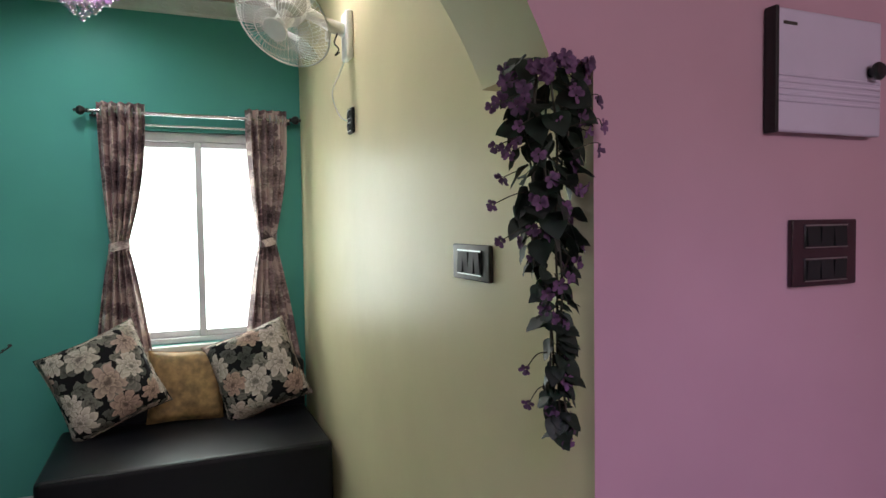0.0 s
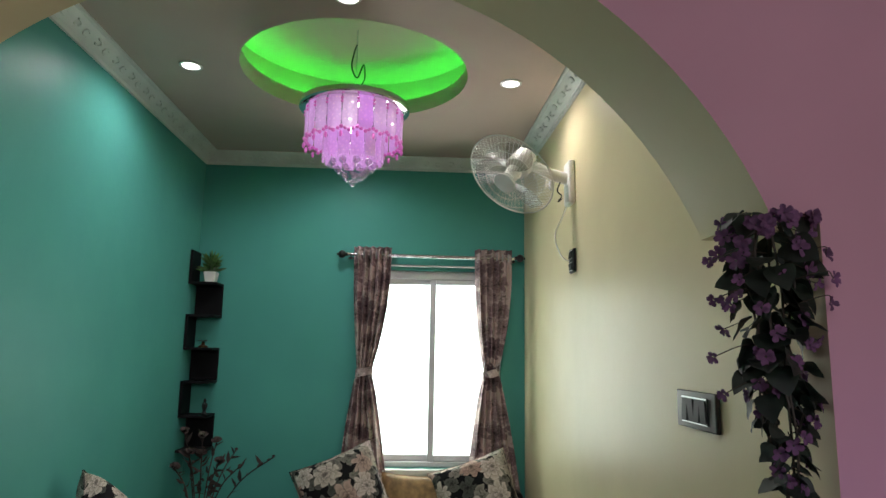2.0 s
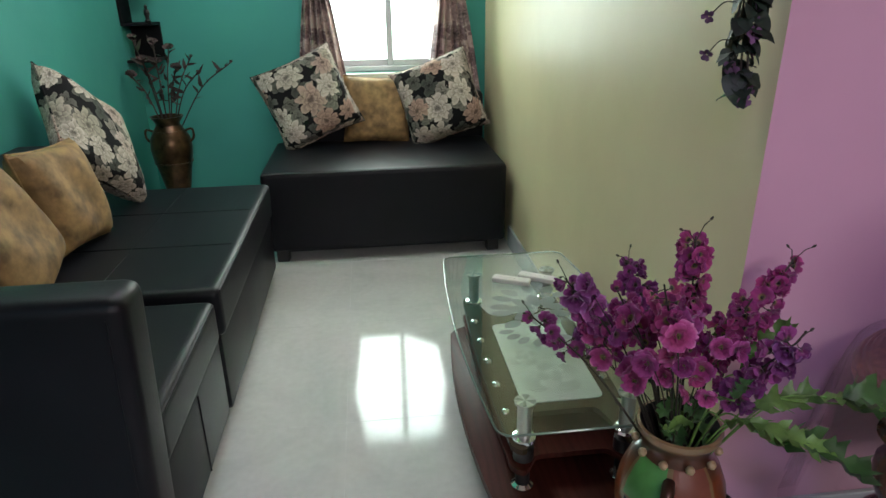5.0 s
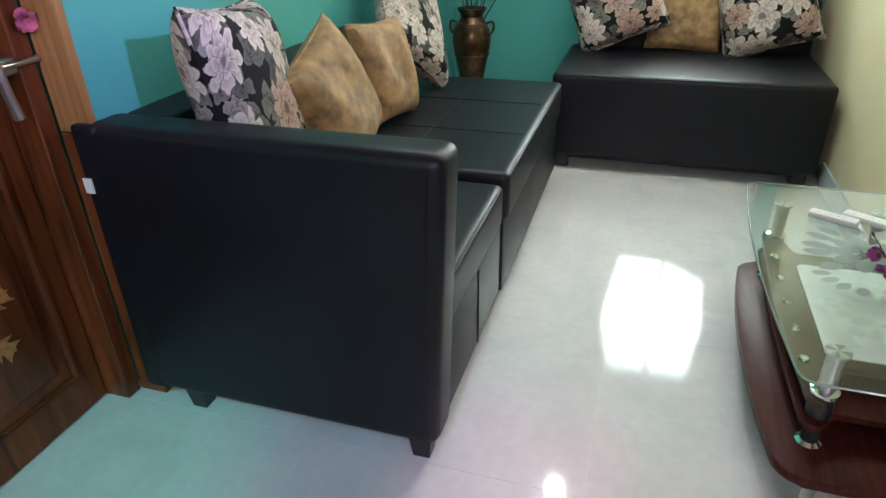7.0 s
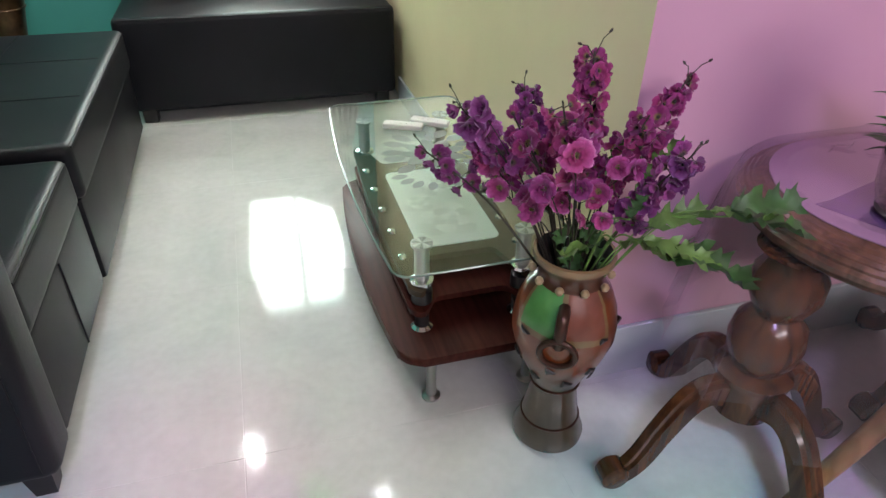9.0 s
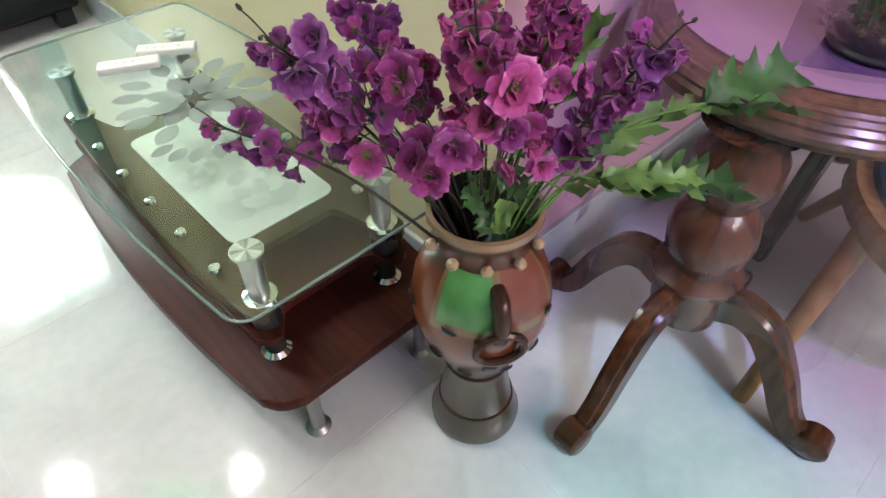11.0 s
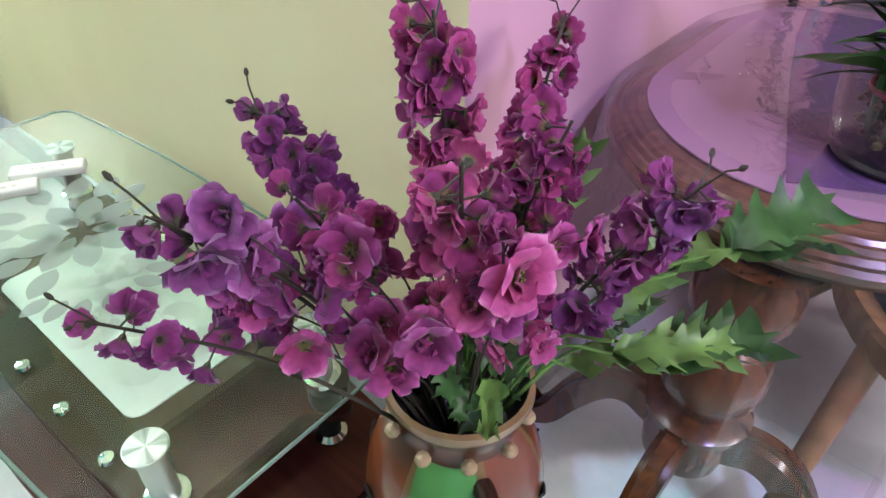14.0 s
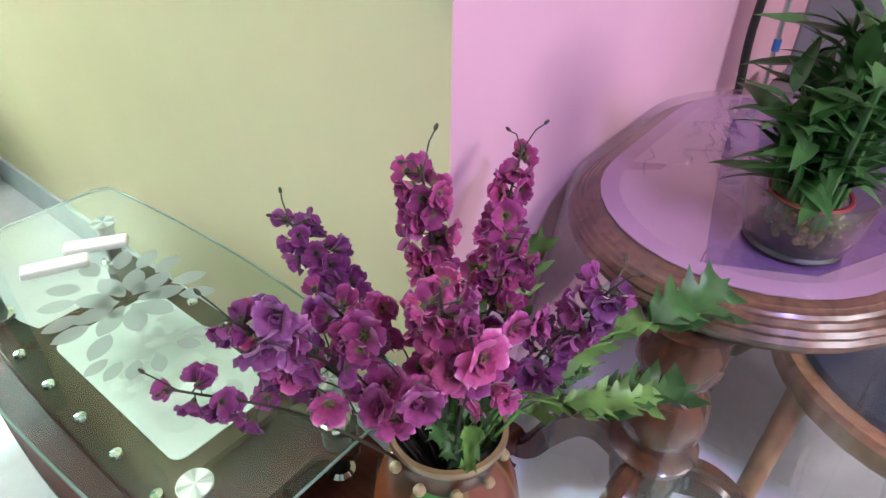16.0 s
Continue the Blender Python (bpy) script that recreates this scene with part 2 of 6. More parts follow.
def floral(name, ground, tones, leaf, scale, size, axes=(0, 2), wrap=0.0):
    """Printed cloth: large blossoms and leaves on a plain ground."""
    m, nt, b = base(name, 0.85)
    b.inputs["Specular IOR Level"].default_value = 0.2
    co = coords(nt)
    sp = nt.nodes.new("ShaderNodeSeparateXYZ")
    nt.links.new(co, sp.inputs[0])
    cb = nt.nodes.new("ShaderNodeCombineXYZ")
    ease = math2(nt, 'MULTIPLY_ADD', math2(nt, 'ABSOLUTE', sp.outputs[1]), -wrap, 1.0)
    for k, a in enumerate(axes):
        nt.links.new(math2(nt, 'MULTIPLY', sp.outputs[a], ease), cb.inputs[k])
    r = nt.nodes.new("ShaderNodeObjectInfo").outputs["Random"]
    nt.links.new(math2(nt, 'MULTIPLY', r, 0.0), cb.inputs[2])
    wob = node(nt, "TexNoise", Scale=26.0, Detail=3.0)
    nt.links.new(cb.outputs[0], wob.inputs["Vector"])
    off = nt.nodes.new("ShaderNodeVectorMath")
    off.operation = 'MULTIPLY_ADD'
    off.inputs[1].default_value = (0.045, 0.045, 0)
    nt.links.new(wob.outputs["Color"], off.inputs[0])
    nt.links.new(cb.outputs[0], off.inputs[2])
    sh = nt.nodes.new("ShaderNodeVectorMath")
    sh.operation = 'ADD'
    nt.links.new(off.outputs[0], sh.inputs[0])
    cr = nt.nodes.new("ShaderNodeCombineXYZ")
    nt.links.new(math2(nt, 'MULTIPLY', r, 3.7), cr.inputs[0])
    nt.links.new(math2(nt, 'MULTIPLY', r, 5.1), cr.inputs[1])
    nt.links.new(cr.outputs[0], sh.inputs[1])
    m1, s1, t1 = blossoms(nt, sh.outputs[0], scale, 8, size)
    m2, s2, t2 = blossoms(nt, off.outputs[0], scale * 1.6, 4, size * 1.05)
    c1 = mixc(nt, 1.0, ramp(nt, t1, [(0.0, tones[0]), (0.5, tones[1]), (0.85, tones[2])]).outputs[0], s1, 'MULTIPLY')
    c2 = mixc(nt, 1.0, ramp(nt, t2, [(0.2, leaf[0]), (0.8, leaf[1])]).outputs[0], s2, 'MULTIPLY')
    col = mixc(nt, m1, mixc(nt, m2, ground, c2), c1)
    nt.links.new(col, b.inputs["Base Color"])
    weave = node(nt, "TexNoise", Scale=420.0, Detail=2.0)
    nt.links.new(co, weave.inputs["Vector"])
    bp = node(nt, "Bump", Strength=0.3, Distance=0.001)
    nt.links.new(weave.outputs[0], bp.inputs["Height"])
    nt.links.new(bp.outputs[0], b.inputs["Normal"])
    return m


M_GREEN = wall_paint("teal_paint", (0.071, 0.33, 0.285))
M_YELLOW = wall_paint("yellow_paint", (0.615, 0.545, 0.335), 0.38, 0.09)
M_PINK = wall_paint("pink_paint", (0.565, 0.34, 0.415), 0.5, 0.12)
M_CEIL = wall_paint("ceiling_paint", (0.50, 0.40, 0.345), 0.6)
M_WHITE = plain("white_gypsum", (0.62, 0.66, 0.62), 0.45, bump=0.2)
M_TRIM = plain("skirting_tile", (0.45, 0.5, 0.5), 0.25)
M_BLACK = plain("black_leatherette", (0.0075, 0.0085, 0.011), 0.42, var=0.25, scale=3, bump=0.35, bscale=260, bdist=0.0012, spec=0.22)
M_FOOT = plain("dark_foot", (0.01, 0.01, 0.01), 0.4)
M_TAN = plain("tan_velvet", (0.26, 0.16, 0.065), 0.7, var=0.5, scale=24, bump=0.4, bscale=150)
M_FLOR = floral("floral_print", (0.006, 0.006, 0.007), [(0.34, 0.31, 0.25), (0.52, 0.46, 0.40), (0.37, 0.25, 0.20)], [(0.07, 0.075, 0.065), (0.24, 0.225, 0.19)], 9.4, 0.50, wrap=4.0)
M_CURT = floral("curtain_print", (0.54, 0.42, 0.39), [(0.19, 0.13, 0.14), (0.27, 0.19, 0.195), (0.36, 0.27, 0.26)], [(0.62, 0.51, 0.47), (0.42, 0.31, 0.30)], 8.5, 0.50)
M_SHELF = plain("black_laminate", (0.006, 0.006, 0.007), 0.55, spec=0.12)
M_CHROME = plain("chrome", (0.75, 0.76, 0.76), 0.12, 1.0, var=0.05, bump=0.02)
M_STEEL = plain("brushed_steel", (0.5, 0.51, 0.5), 0.3, 1.0, var=0.08, bscale=300)
M_ALU = plain("window_aluminium", (0.55, 0.57, 0.58), 0.4, 0.2)
M_WHITEP = plain("white_plastic", (0.72, 0.72, 0.68), 0.35, bump=0.03)
M_DARKP = plain("dark_plastic", (0.02, 0.02, 0.021), 0.55, bump=0.03, spec=0.2)
M_GREYP = plain("grey_plate", (0.06, 0.052, 0.045), 0.45, bump=0.03, spec=0.3)
M_MAROON = plain("maroon_plate", (0.03, 0.012, 0.016), 0.2, bump=0.03, coat=0.4)
M_LILAC = plain("silver_panel", (0.64, 0.56, 0.70), 0.38, 0.1, var=0.05, bump=0.03)
M_REDWOOD = wood("red_brown_board", (0.042, 0.011, 0.008), (0.072, 0.019, 0.013), 0.38, 1, 9, 0.0, 0.12)
M_BROWNB = plain("brown_laminate", (0.052, 0.038, 0.022), 0.22, var=0.12, scale=3, bump=0.0, spec=0.22)
M_TEAK = wood("dark_teak", (0.035, 0.012, 0.005), (0.125, 0.045, 0.016), 0.24, 2, 12, 0.3, 0.3)
M_DOOR = wood("door_teak", (0.05, 0.014, 0.005), (0.19, 0.055, 0.016), 0.36, 2, 7, 0.15, 0.25)
M_TANW = wood("pale_wood", (0.24, 0.12, 0.04), (0.42, 0.24, 0.10), 0.35, 2, 8)
M_GLASS = clear("clear_glass", (0.93, 0.98, 0.96), 0.0, 0.03)
M_GLEDGE = plain("glass_edge", (0.16, 0.22, 0.19), 0.12, bump=0.0)
M_PLAST = clear("clear_plastic", (0.97, 0.96, 0.98), 0.05, 0.035, crinkle=0.6, haze=0.012)
M_PLTOP = clear("taut_plastic", (0.97, 0.96, 0.98), 0.07, 0.24, crinkle=0.12, haze=0.03)
M_FROST = plain("frosted_glass", (0.62, 0.68, 0.62), 0.5, var=0.05, bump=0.05)
M_LEAF = plain("dark_leaf", (0.012, 0.024, 0.014), 0.6, var=0.4, scale=20, spread=0.5)
M_GLEAF = plain("green_leaf", (0.12, 0.24, 0.05), 0.5, var=0.45, scale=22, spread=0.3)
M_GLEAF2 = plain("deep_green_leaf", (0.042, 0.115, 0.028), 0.45, var=0.5, scale=22, spread=0.4)
M_BAMB = plain("bamboo_leaf", (0.06, 0.16, 0.04), 0.45, var=0.4, scale=16, spread=0.45)
M_VFLOW = plain("mauve_petal", (0.135, 0.062, 0.135), 0.8, var=0.3, scale=40, spread=0.35)
M_STEM = plain("stem", (0.035, 0.03, 0.018), 0.6)
M_BRASS = plain("old_brass", (0.075, 0.042, 0.02), 0.3, 0.7, var=0.65, scale=20)
M_DRY = plain("dried_flower", (0.05, 0.035, 0.032), 0.8, var=0.4, scale=30, spread=0.4)
M_SEAT = plain("navy_cushion", (0.02, 0.03, 0.05), 0.35, var=0.3)


# ---- building helpers ----
def link(name, bm, mat, smooth=True, sharp=38):
    me = bpy.data.meshes.new(name)
    bmesh.ops.recalc_face_normals(bm, faces=bm.faces)
    bm.to_mesh(me)
    bm.free()
    for mt in (mat if isinstance(mat, (list, tuple)) else [mat]):
        me.materials.append(mt)
    if smooth:
        me.shade_smooth()
        me.set_sharp_from_angle(angle=radians(sharp))
    return me


def part(name, bm, mat, parent, label="", m=None):
    me = bm if isinstance(bm, bpy.types.Mesh) else link(name, bm, mat)
    o = new(name, me)
    o.parent = parent
    if m is not None:
        o.matrix_basis = m
    return tagged(o, label)


def thing(name, label, category, at=(0, 0, 0), rz=0.0, group="", kind=""):
    o = new(name)
    o.empty_display_size = 0.1
    o.matrix_basis = pose(*at, 0, 0, rz)
    return tagged(o, label, category, group, kind)


def solid(name, bm, mat, label, category, kind="structure"):
    return tagged(new(name, link(name, bm, mat)), label, category, kind=kind)


def box(x0, x1, y0, y1, z0, z1, bev=0.0, seg=2, bm=None):
    own = bmesh.new()
    bmesh.ops.create_cube(own, size=1)
    for v in own.verts:
        v.co = Vector((x0 + (v.co.x + 0.5) * (x1 - x0), y0 + (v.co.y + 0.5) * (y1 - y0), z0 + (v.co.z + 0.5) * (z1 - z0)))
    if bev:
        bmesh.ops.bevel(own, geom=own.edges[:], offset=bev, segments=seg, profile=0.6, affect='EDGES')
    if bm is None:
        return own
    join(bm, own)
    return bm


def join(bm, other, m=None):
    """Add other's faces to bm and free it."""
    made = [bm.verts.new(m @ v.co if m else v.co) for v in other.verts]
    other.verts.index_update()
    for f in other.faces:
        try:
            g = bm.faces.new([made[v.index] for v in f.verts])
            g.material_index = f.material_index
        except ValueError:
            pass
    other.free()
    return bm


def lathe(prof, seg=32, bm=None, at=(0, 0, 0), flute=0, amp=0.0, cap=True):
    """Turn (radius, height) pairs about z."""
    bm = bm or bmesh.new()
    rings = []
    for r, z in prof:
        ring = []
        for k in range(seg):
            a = 2 * math.pi * k / seg
            rr = r * (1 + amp * math.cos(flute * a)) if flute else r
            ring.append(bm.verts.new((at[0] + rr * math.cos(a), at[1] + rr * math.sin(a), at[2] + z)))
        rings.append(ring)
    for a, b in zip(rings, rings[1:]):
        for k in range(seg):
            bm.faces.new((a[k], a[(k + 1) % seg], b[(k + 1) % seg], b[k]))
    for ring, turn in ((rings[0], -1), (rings[-1], 1)) if cap and prof[0] != prof[-1] else ():
        if prof[0 if turn < 0 else -1][0] > 1e-4:
            bm.faces.new(ring[::turn])
    return bm


def tube(pts, rad, seg=8, bm=None, closed=False):
    """A round bar along points; rad: one radius or one a point."""
    bm = bm or bmesh.new()
    pts = [Vector(p) for p in pts]
    n = len(pts)
    rings, side = [], None
    for i, p in enumerate(pts):
        d = (pts[(i + 1) % n] - pts[i - 1]) if closed else pts[min(i + 1, n - 1)] - pts[max(i - 1, 0)]
        d.normalize()
        side = side - d * side.dot(d) if side is not None else (d.orthogonal())
        side.normalize()
        up = d.cross(side)
        r = rad[i] if isinstance(rad, (list, tuple)) else rad
        rings.append([bm.verts.new(p + r * (side * math.cos(2 * math.pi * k / seg) + up * math.sin(2 * math.pi * k / seg))) for k in range(seg)])
    pairs = list(zip(rings, rings[1:])) + ([(rings[-1], rings[0])] if closed else [])
    for a, b in pairs:
        for k in range(seg):
            bm.faces.new((a[k], a[(k + 1) % seg], b[(k + 1) % seg], b[k]))
    if not closed:
        bm.faces.new(rings[0][::-1]), bm.faces.new(rings[-1])
    return bm


def slab(outline, z0, z1, bev=0.0, seg=2):
    """A flat plate from an outline in x, y."""
    bm = bmesh.new()
    lo = [bm.verts.new((x, y, z0)) for x, y in outline]
    hi = [bm.verts.new((x, y, z1)) for x, y in outline]
    n = len(lo)
    bm.faces.new(lo[::-1])
    bm.faces.new(hi)
    for k in range(n):
        bm.faces.new((lo[k], lo[(k + 1) % n], hi[(k + 1) % n], hi[k]))
    if bev:
        es = [e for e in bm.edges if abs(e.verts[0].co.z - e.verts[1].co.z) < 1e-6]
        bmesh.ops.bevel(bm, geom=es, offset=bev, segments=seg, profile=0.5, affect='EDGES')
    return bm


def smooth_line(pts, n=6):
    """Catmull-Rom through points."""
    p = [Vector(q) for q in pts]
    p = [2 * p[0] - p[1]] + p + [2 * p[-1] - p[-2]]
    out = []
    for i in range(1, len(p) - 2):
        for k in range(n):
            t = k / n
            a, b, c, d = p[i - 1:i + 3]
            out.append(0.5 * (2 * b + (c - a) * t + (2 * a - 5 * b + 4 * c - d) * t * t + (3 * b - a - 3 * c + d) * t ** 3))
    return out + [p[-2]]


# ---- the setting ----
def hole_wall(name, x0, x1, z0, z1, hx0, hx1, hz0, hz1, y0, y1, mat, label):
    bm = bmesh.new()
    for a, b, c, d in ((x0, hx0, z0, z1), (hx1, x1, z0, z1), (hx0, hx1, z0, hz0), (hx0, hx1, hz1, z1)):
        box(a, b, y0, y1, c, d, bm=bm)
    bmesh.ops.remove_doubles(bm, verts=bm.verts[:], dist=1e-5)
    solid(name, bm, mat, label, "wall")


WX0, WX1, WZ0, WZ1 = 1.24, 2.06, 0.80, 1.93     # window opening
hole_wall("wall_back", XL - 0.15, XR + 0.15, 0, 2.9, WX0, WX1, WZ0, WZ1, YB, YB + 0.2, M_GREEN, "teal satin painted wall with the window opening")
solid("wall_left", box(XL - 0.15, XL, 0.03, YB, 0, 2.9), M_GREEN, "teal satin painted side wall behind the sofa", "wall")
solid("wall_right", box(XR, XR + 0.15, DEP, YB, 0, 2.9), M_YELLOW, "pale yellow satin painted side wall", "wall")


def two_tone(bm, front):
    for f in bm.faces:
        f.material_index = 0 if f.normal.y < -0.9 else front
    return bm


def arch():
    """The header over the opening, with its round soffit and small ledges."""
    bm = bmesh.new()
    a0 = math.acos((2.11 - AX) / AR)
    low = [(XL, ASP), (2 * AX - 2.11, ASP)]
    low += [(AX - AR * math.cos(a0 + (math.pi - 2 * a0) * k / 48), AZ + AR * math.sin(a0 + (math.pi - 2 * a0) * k / 48)) for k in range(49)]
    low += [(2.11, ASP), (XR, ASP)]
    cols = []
    for x, z in low:
        cols.append([bm.verts.new((x, 0, z)), bm.verts.new((x, 0, 2.9)), bm.verts.new((x, DEP, z)), bm.verts.new((x, DEP, 2.9))])
    for a, b in zip(cols, cols[1:]):
        if abs(a[0].co.x - b[0].co.x) > 1e-5:
            bm.faces.new((a[0], b[0], b[1], a[1]))
            bm.faces.new((a[2], a[3], b[3], b[2]))
        bm.faces.new((a[0], a[2], b[2], b[0]))
    bmesh.ops.remove_doubles(bm, verts=bm.verts[:], dist=1e-5)
    bmesh.ops.recalc_face_normals(bm, faces=bm.faces)
    bm.normal_update()
    solid("wall_arch", two_tone(bm, 1), [M_PINK, M_YELLOW], "round arch, pink in front with a yellow soffit", "arch")


arch()
bm = box(XR, 4.3, 0, DEP, 0, 2.9)
bm.normal_update()
solid("wall_pink", two_tone(bm, 1), [M_PINK, M_YELLOW], "pink painted wall beside the arch", "wall")
solid("wall_front_left", box(-0.1, 0.13, -3.6, -0.95, 0, 2.9), M_GREEN, "plain painted wall behind the walker", "wall")
solid("wall_door_head", box(-0.1, 0.13, -0.95, 0.03, 2.08, 2.9), M_GREEN, "plain painted wall over the door", "wall")
solid("wall_front_back", box(-0.1, 4.3, -3.75, -3.6, 0, 2.9), M_PINK, "plain pink wall behind the walker", "wall")
solid("wall_front_right", box(4.3, 4.45, -3.75, DEP, 0, 2.9), M_PINK, "plain pink wall at the room's far end", "wall")
solid("ceiling_front", box(-0.1, 4.45, -3.75, 0, 2.7, 2.85), M_CEIL, "plain ceiling of the front room", "ceiling")


def ceiling():
    """The nook's false ceiling with its round lit recess."""
    bm = bmesh.new()
    cx, cy, r, n = 1.26, 1.55, 0.475, 64
    ring, out = [], []
    for k in range(n):
        a = 2 * math.pi * k / n
        c, s = math.cos(a), math.sin(a)
        ring.append(bm.verts.new((cx + r * c, cy + r * s, ZC)))
        t = min((XR - cx if c > 0 else cx - XL) / max(abs(c), 1e-6), (YB - cy if s > 0 else cy - DEP) / max(abs(s), 1e-6))
        out.append(bm.verts.new((cx + t * c, cy + t * s, ZC)))
    for k in range(n):
        bm.faces.new((ring[k], ring[(k + 1) % n], out[(k + 1) % n], out[k]))
    for x, y in ((XL, DEP), (XR, DEP), (XL, YB), (XR, YB)):
        a = math.atan2(y - cy, x - cx) % (2 * math.pi)
        k = int(a / (2 * math.pi) * n)
        bm.faces.new((out[k], out[(k + 1) % n], bm.verts.new((x, y, ZC))))
    rings = [ring]
    for rr, z in ((r, ZC + 0.075), (r + 0.02, ZC + 0.075), (r + 0.02, ZC + 0.05), (r + 0.075, ZC + 0.05), (r + 0.075, ZC + 0.20), (r + 0.05, ZC + 0.21), (0.001, ZC + 0.21)):
        rings.append([bm.verts.new((cx + rr * math.cos(2 * math.pi * k / n), cy + rr * math.sin(2 * math.pi * k / n), z)) for k in range(n)])
    for i, (a, b) in enumerate(zip(rings, rings[1:])):
        for k in range(n):
            bm.faces.new((a[k], a[(k + 1) % n], b[(k + 1) % n], b[k]))
    solid("ceiling", bm, M_CEIL, "beige painted false ceiling with a round recess", "ceiling")


ceiling()
solid("ceiling_slab", box(XL - 0.15, XR + 0.15, 0, YB + 0.2, 2.9, 3.0), M_CEIL, "plain slab over the false ceiling", "ceiling")
M_COVE = glow("green_strip", (0.02, 1.0, 0.08), 34.0)
bm = lathe([(0.516, 0.051), (0.53, 0.051), (0.53, 0.063), (0.516, 0.063), (0.516, 0.051)], 64, at=(1.26, 1.55, ZC))
tagged(new("led_strip", link("led_strip", bm, M_COVE)), "glowing green light strip round the ceiling recess", "light strip")


def cornice():
    """Moulded gypsum cornice round the nook, with a raised scroll band."""
    prof = [(0.0, 0.0), (0.012, 0.0), (0.014, 0.014), (0.022, 0.018), (0.06, 0.052), (0.066, 0.06), (0.078, 0.062), (0.08, 0.07), (0.0, 0.07)]
    z0 = ZC - 0.07
    for nm, p, q, inn in (("trim_cornice_left", (XL, DEP), (XL, YB), (1, 0)), ("trim_cornice_back", (XL, YB), (XR, YB), (0, -1)),
                          ("trim_cornice_right", (XR, YB), (XR, DEP), (-1, 0))):
        p, q, inn = Vector((*p, 0)), Vector((*q, 0)), Vector((*inn, 0))
        d = (q - p).normalized()
        bm = bmesh.new()
        L = [bm.verts.new(p + inn * a + d * a * (0 if nm.endswith("left") and p.y == DEP else 1) + Vector((0, 0, z0 + b - 0.001))) for a, b in prof]
        R = [bm.verts.new(q + inn * a - d * a + Vector((0, 0, z0 + b - 0.001))) for a, b in prof]
        for k in range(len(prof) - 1):
            bm.faces.new((L[k], L[k + 1], R[k + 1], R[k]))
        n = int((q - p).length / 0.075)
        for i in range(2, n - 1):
            mid = p + d * (i + 0.5) * 0.075 + inn * 0.044 + Vector((0, 0, z0 + 0.032))
            out = (inn - Vector((0, 0, 1))).normalized()
            up = (inn + Vector((0, 0, 1))).normalized()
            pts = []
            for k in range(9):
                a = -2.4 + 4.4 * k / 8
                rr = 0.008 + 0.008 * k / 8
                pts.append(mid + out * 0.001 + d * (rr * math.cos(a) * 1.6) * (1 if i % 2 else -1) + up * rr * math.sin(a) * (1 if i % 2 else -1))
            tube(pts, 0.0035, 5, bm)
        solid(nm, bm, M_WHITE, "white moulded gypsum cornice with a scroll band", "cornice")


cornice()
solid("floor_base", box(-0.1, 4.45, -3.75, YB + 0.2, -0.12, -0.0007), plain("grout", (0.60, 0.62, 0.61), 0.6), "grey tile grout bed under the floor", "floor")


def skirting(nm, x0, x1, y0, y1, h):
    solid(nm, box(x0, x1, y0, y1, 0, h, 0.002, 1), M_TRIM, "pale grey tile skirting", "skirting")


skirting("baseboard_right", XR - 0.012, XR, 0.002, 1.98, 0.105)
skirting("baseboard_pink", XR - 0.012, 4.3, -0.012, 0.0, 0.15)
skirting("baseboard_back", XL, 1.0, YB - 0.012, YB, 0.105)


def window():
    w = thing("window_1", "white aluminium sliding window with bright daylight outside", "window", kind="structure")
    y0, y1 = YB + 0.03, YB + 0.09
    bm = bmesh.new()
    for a in ((WX0, WX0 + 0.035, WZ0, WZ1), (WX1 - 0.035, WX1, WZ0, WZ1), (WX0 + 0.035, WX1 - 0.035, WZ0, WZ0 + 0.03), (WX0 + 0.035, WX1 - 0.035, WZ1 - 0.05, WZ1)):
        box(a[0], a[1], y0, y1, a[2], a[3], 0.004, 1, bm)
    part("window_frame", bm, M_ALU, w)
    mid = 1.657
    for a, b, yy in ((WX0 + 0.035, mid + 0.018, y0 + 0.03), (mid - 0.018, WX1 - 0.035, y0 + 0.005)):
        bm = bmesh.new()
        z0, z1 = WZ0 + 0.03, WZ1 - 0.05
        for c in ((a, a + 0.035, z0, z1), (b - 0.035, b, z0, z1), (a + 0.035, b - 0.035, z0, z0 + 0.035), (a + 0.035, b - 0.035, z1 - 0.03, z1)):
            box(c[0], c[1], yy, yy + 0.024, c[2], c[3], 0.003, 1, bm)
        sash = part("sash", bm, M_ALU, w)
        p = part("pane", box(a + 0.03, b - 0.03, yy + 0.010, yy + 0.014, z0 + 0.03, z1 - 0.028), M_GLASS, sash, "clear glass pane")
        p.visible_shadow = False
    part("window_sill", box(WX0 - 0.03, WX1 + 0.03, YB - 0.05, YB + 0.03, WZ0 - 0.03, WZ0 - 0.002, 0.004), M_WHITE, w, "white stone sill")
    part("window_apron", box(WX0 - 0.01, WX1 + 0.01, YB - 0.012, YB, WZ0 - 0.075, WZ0 - 0.032, 0.003), M_WHITE, w)


window()
solid("backdrop", box(-1.5, 5, YB + 0.75, YB + 0.76, -0.5, 4.0), glow("bright_daylight", (1, 1, 1), 5.0), "plain bright daylight outside the window", "backdrop")


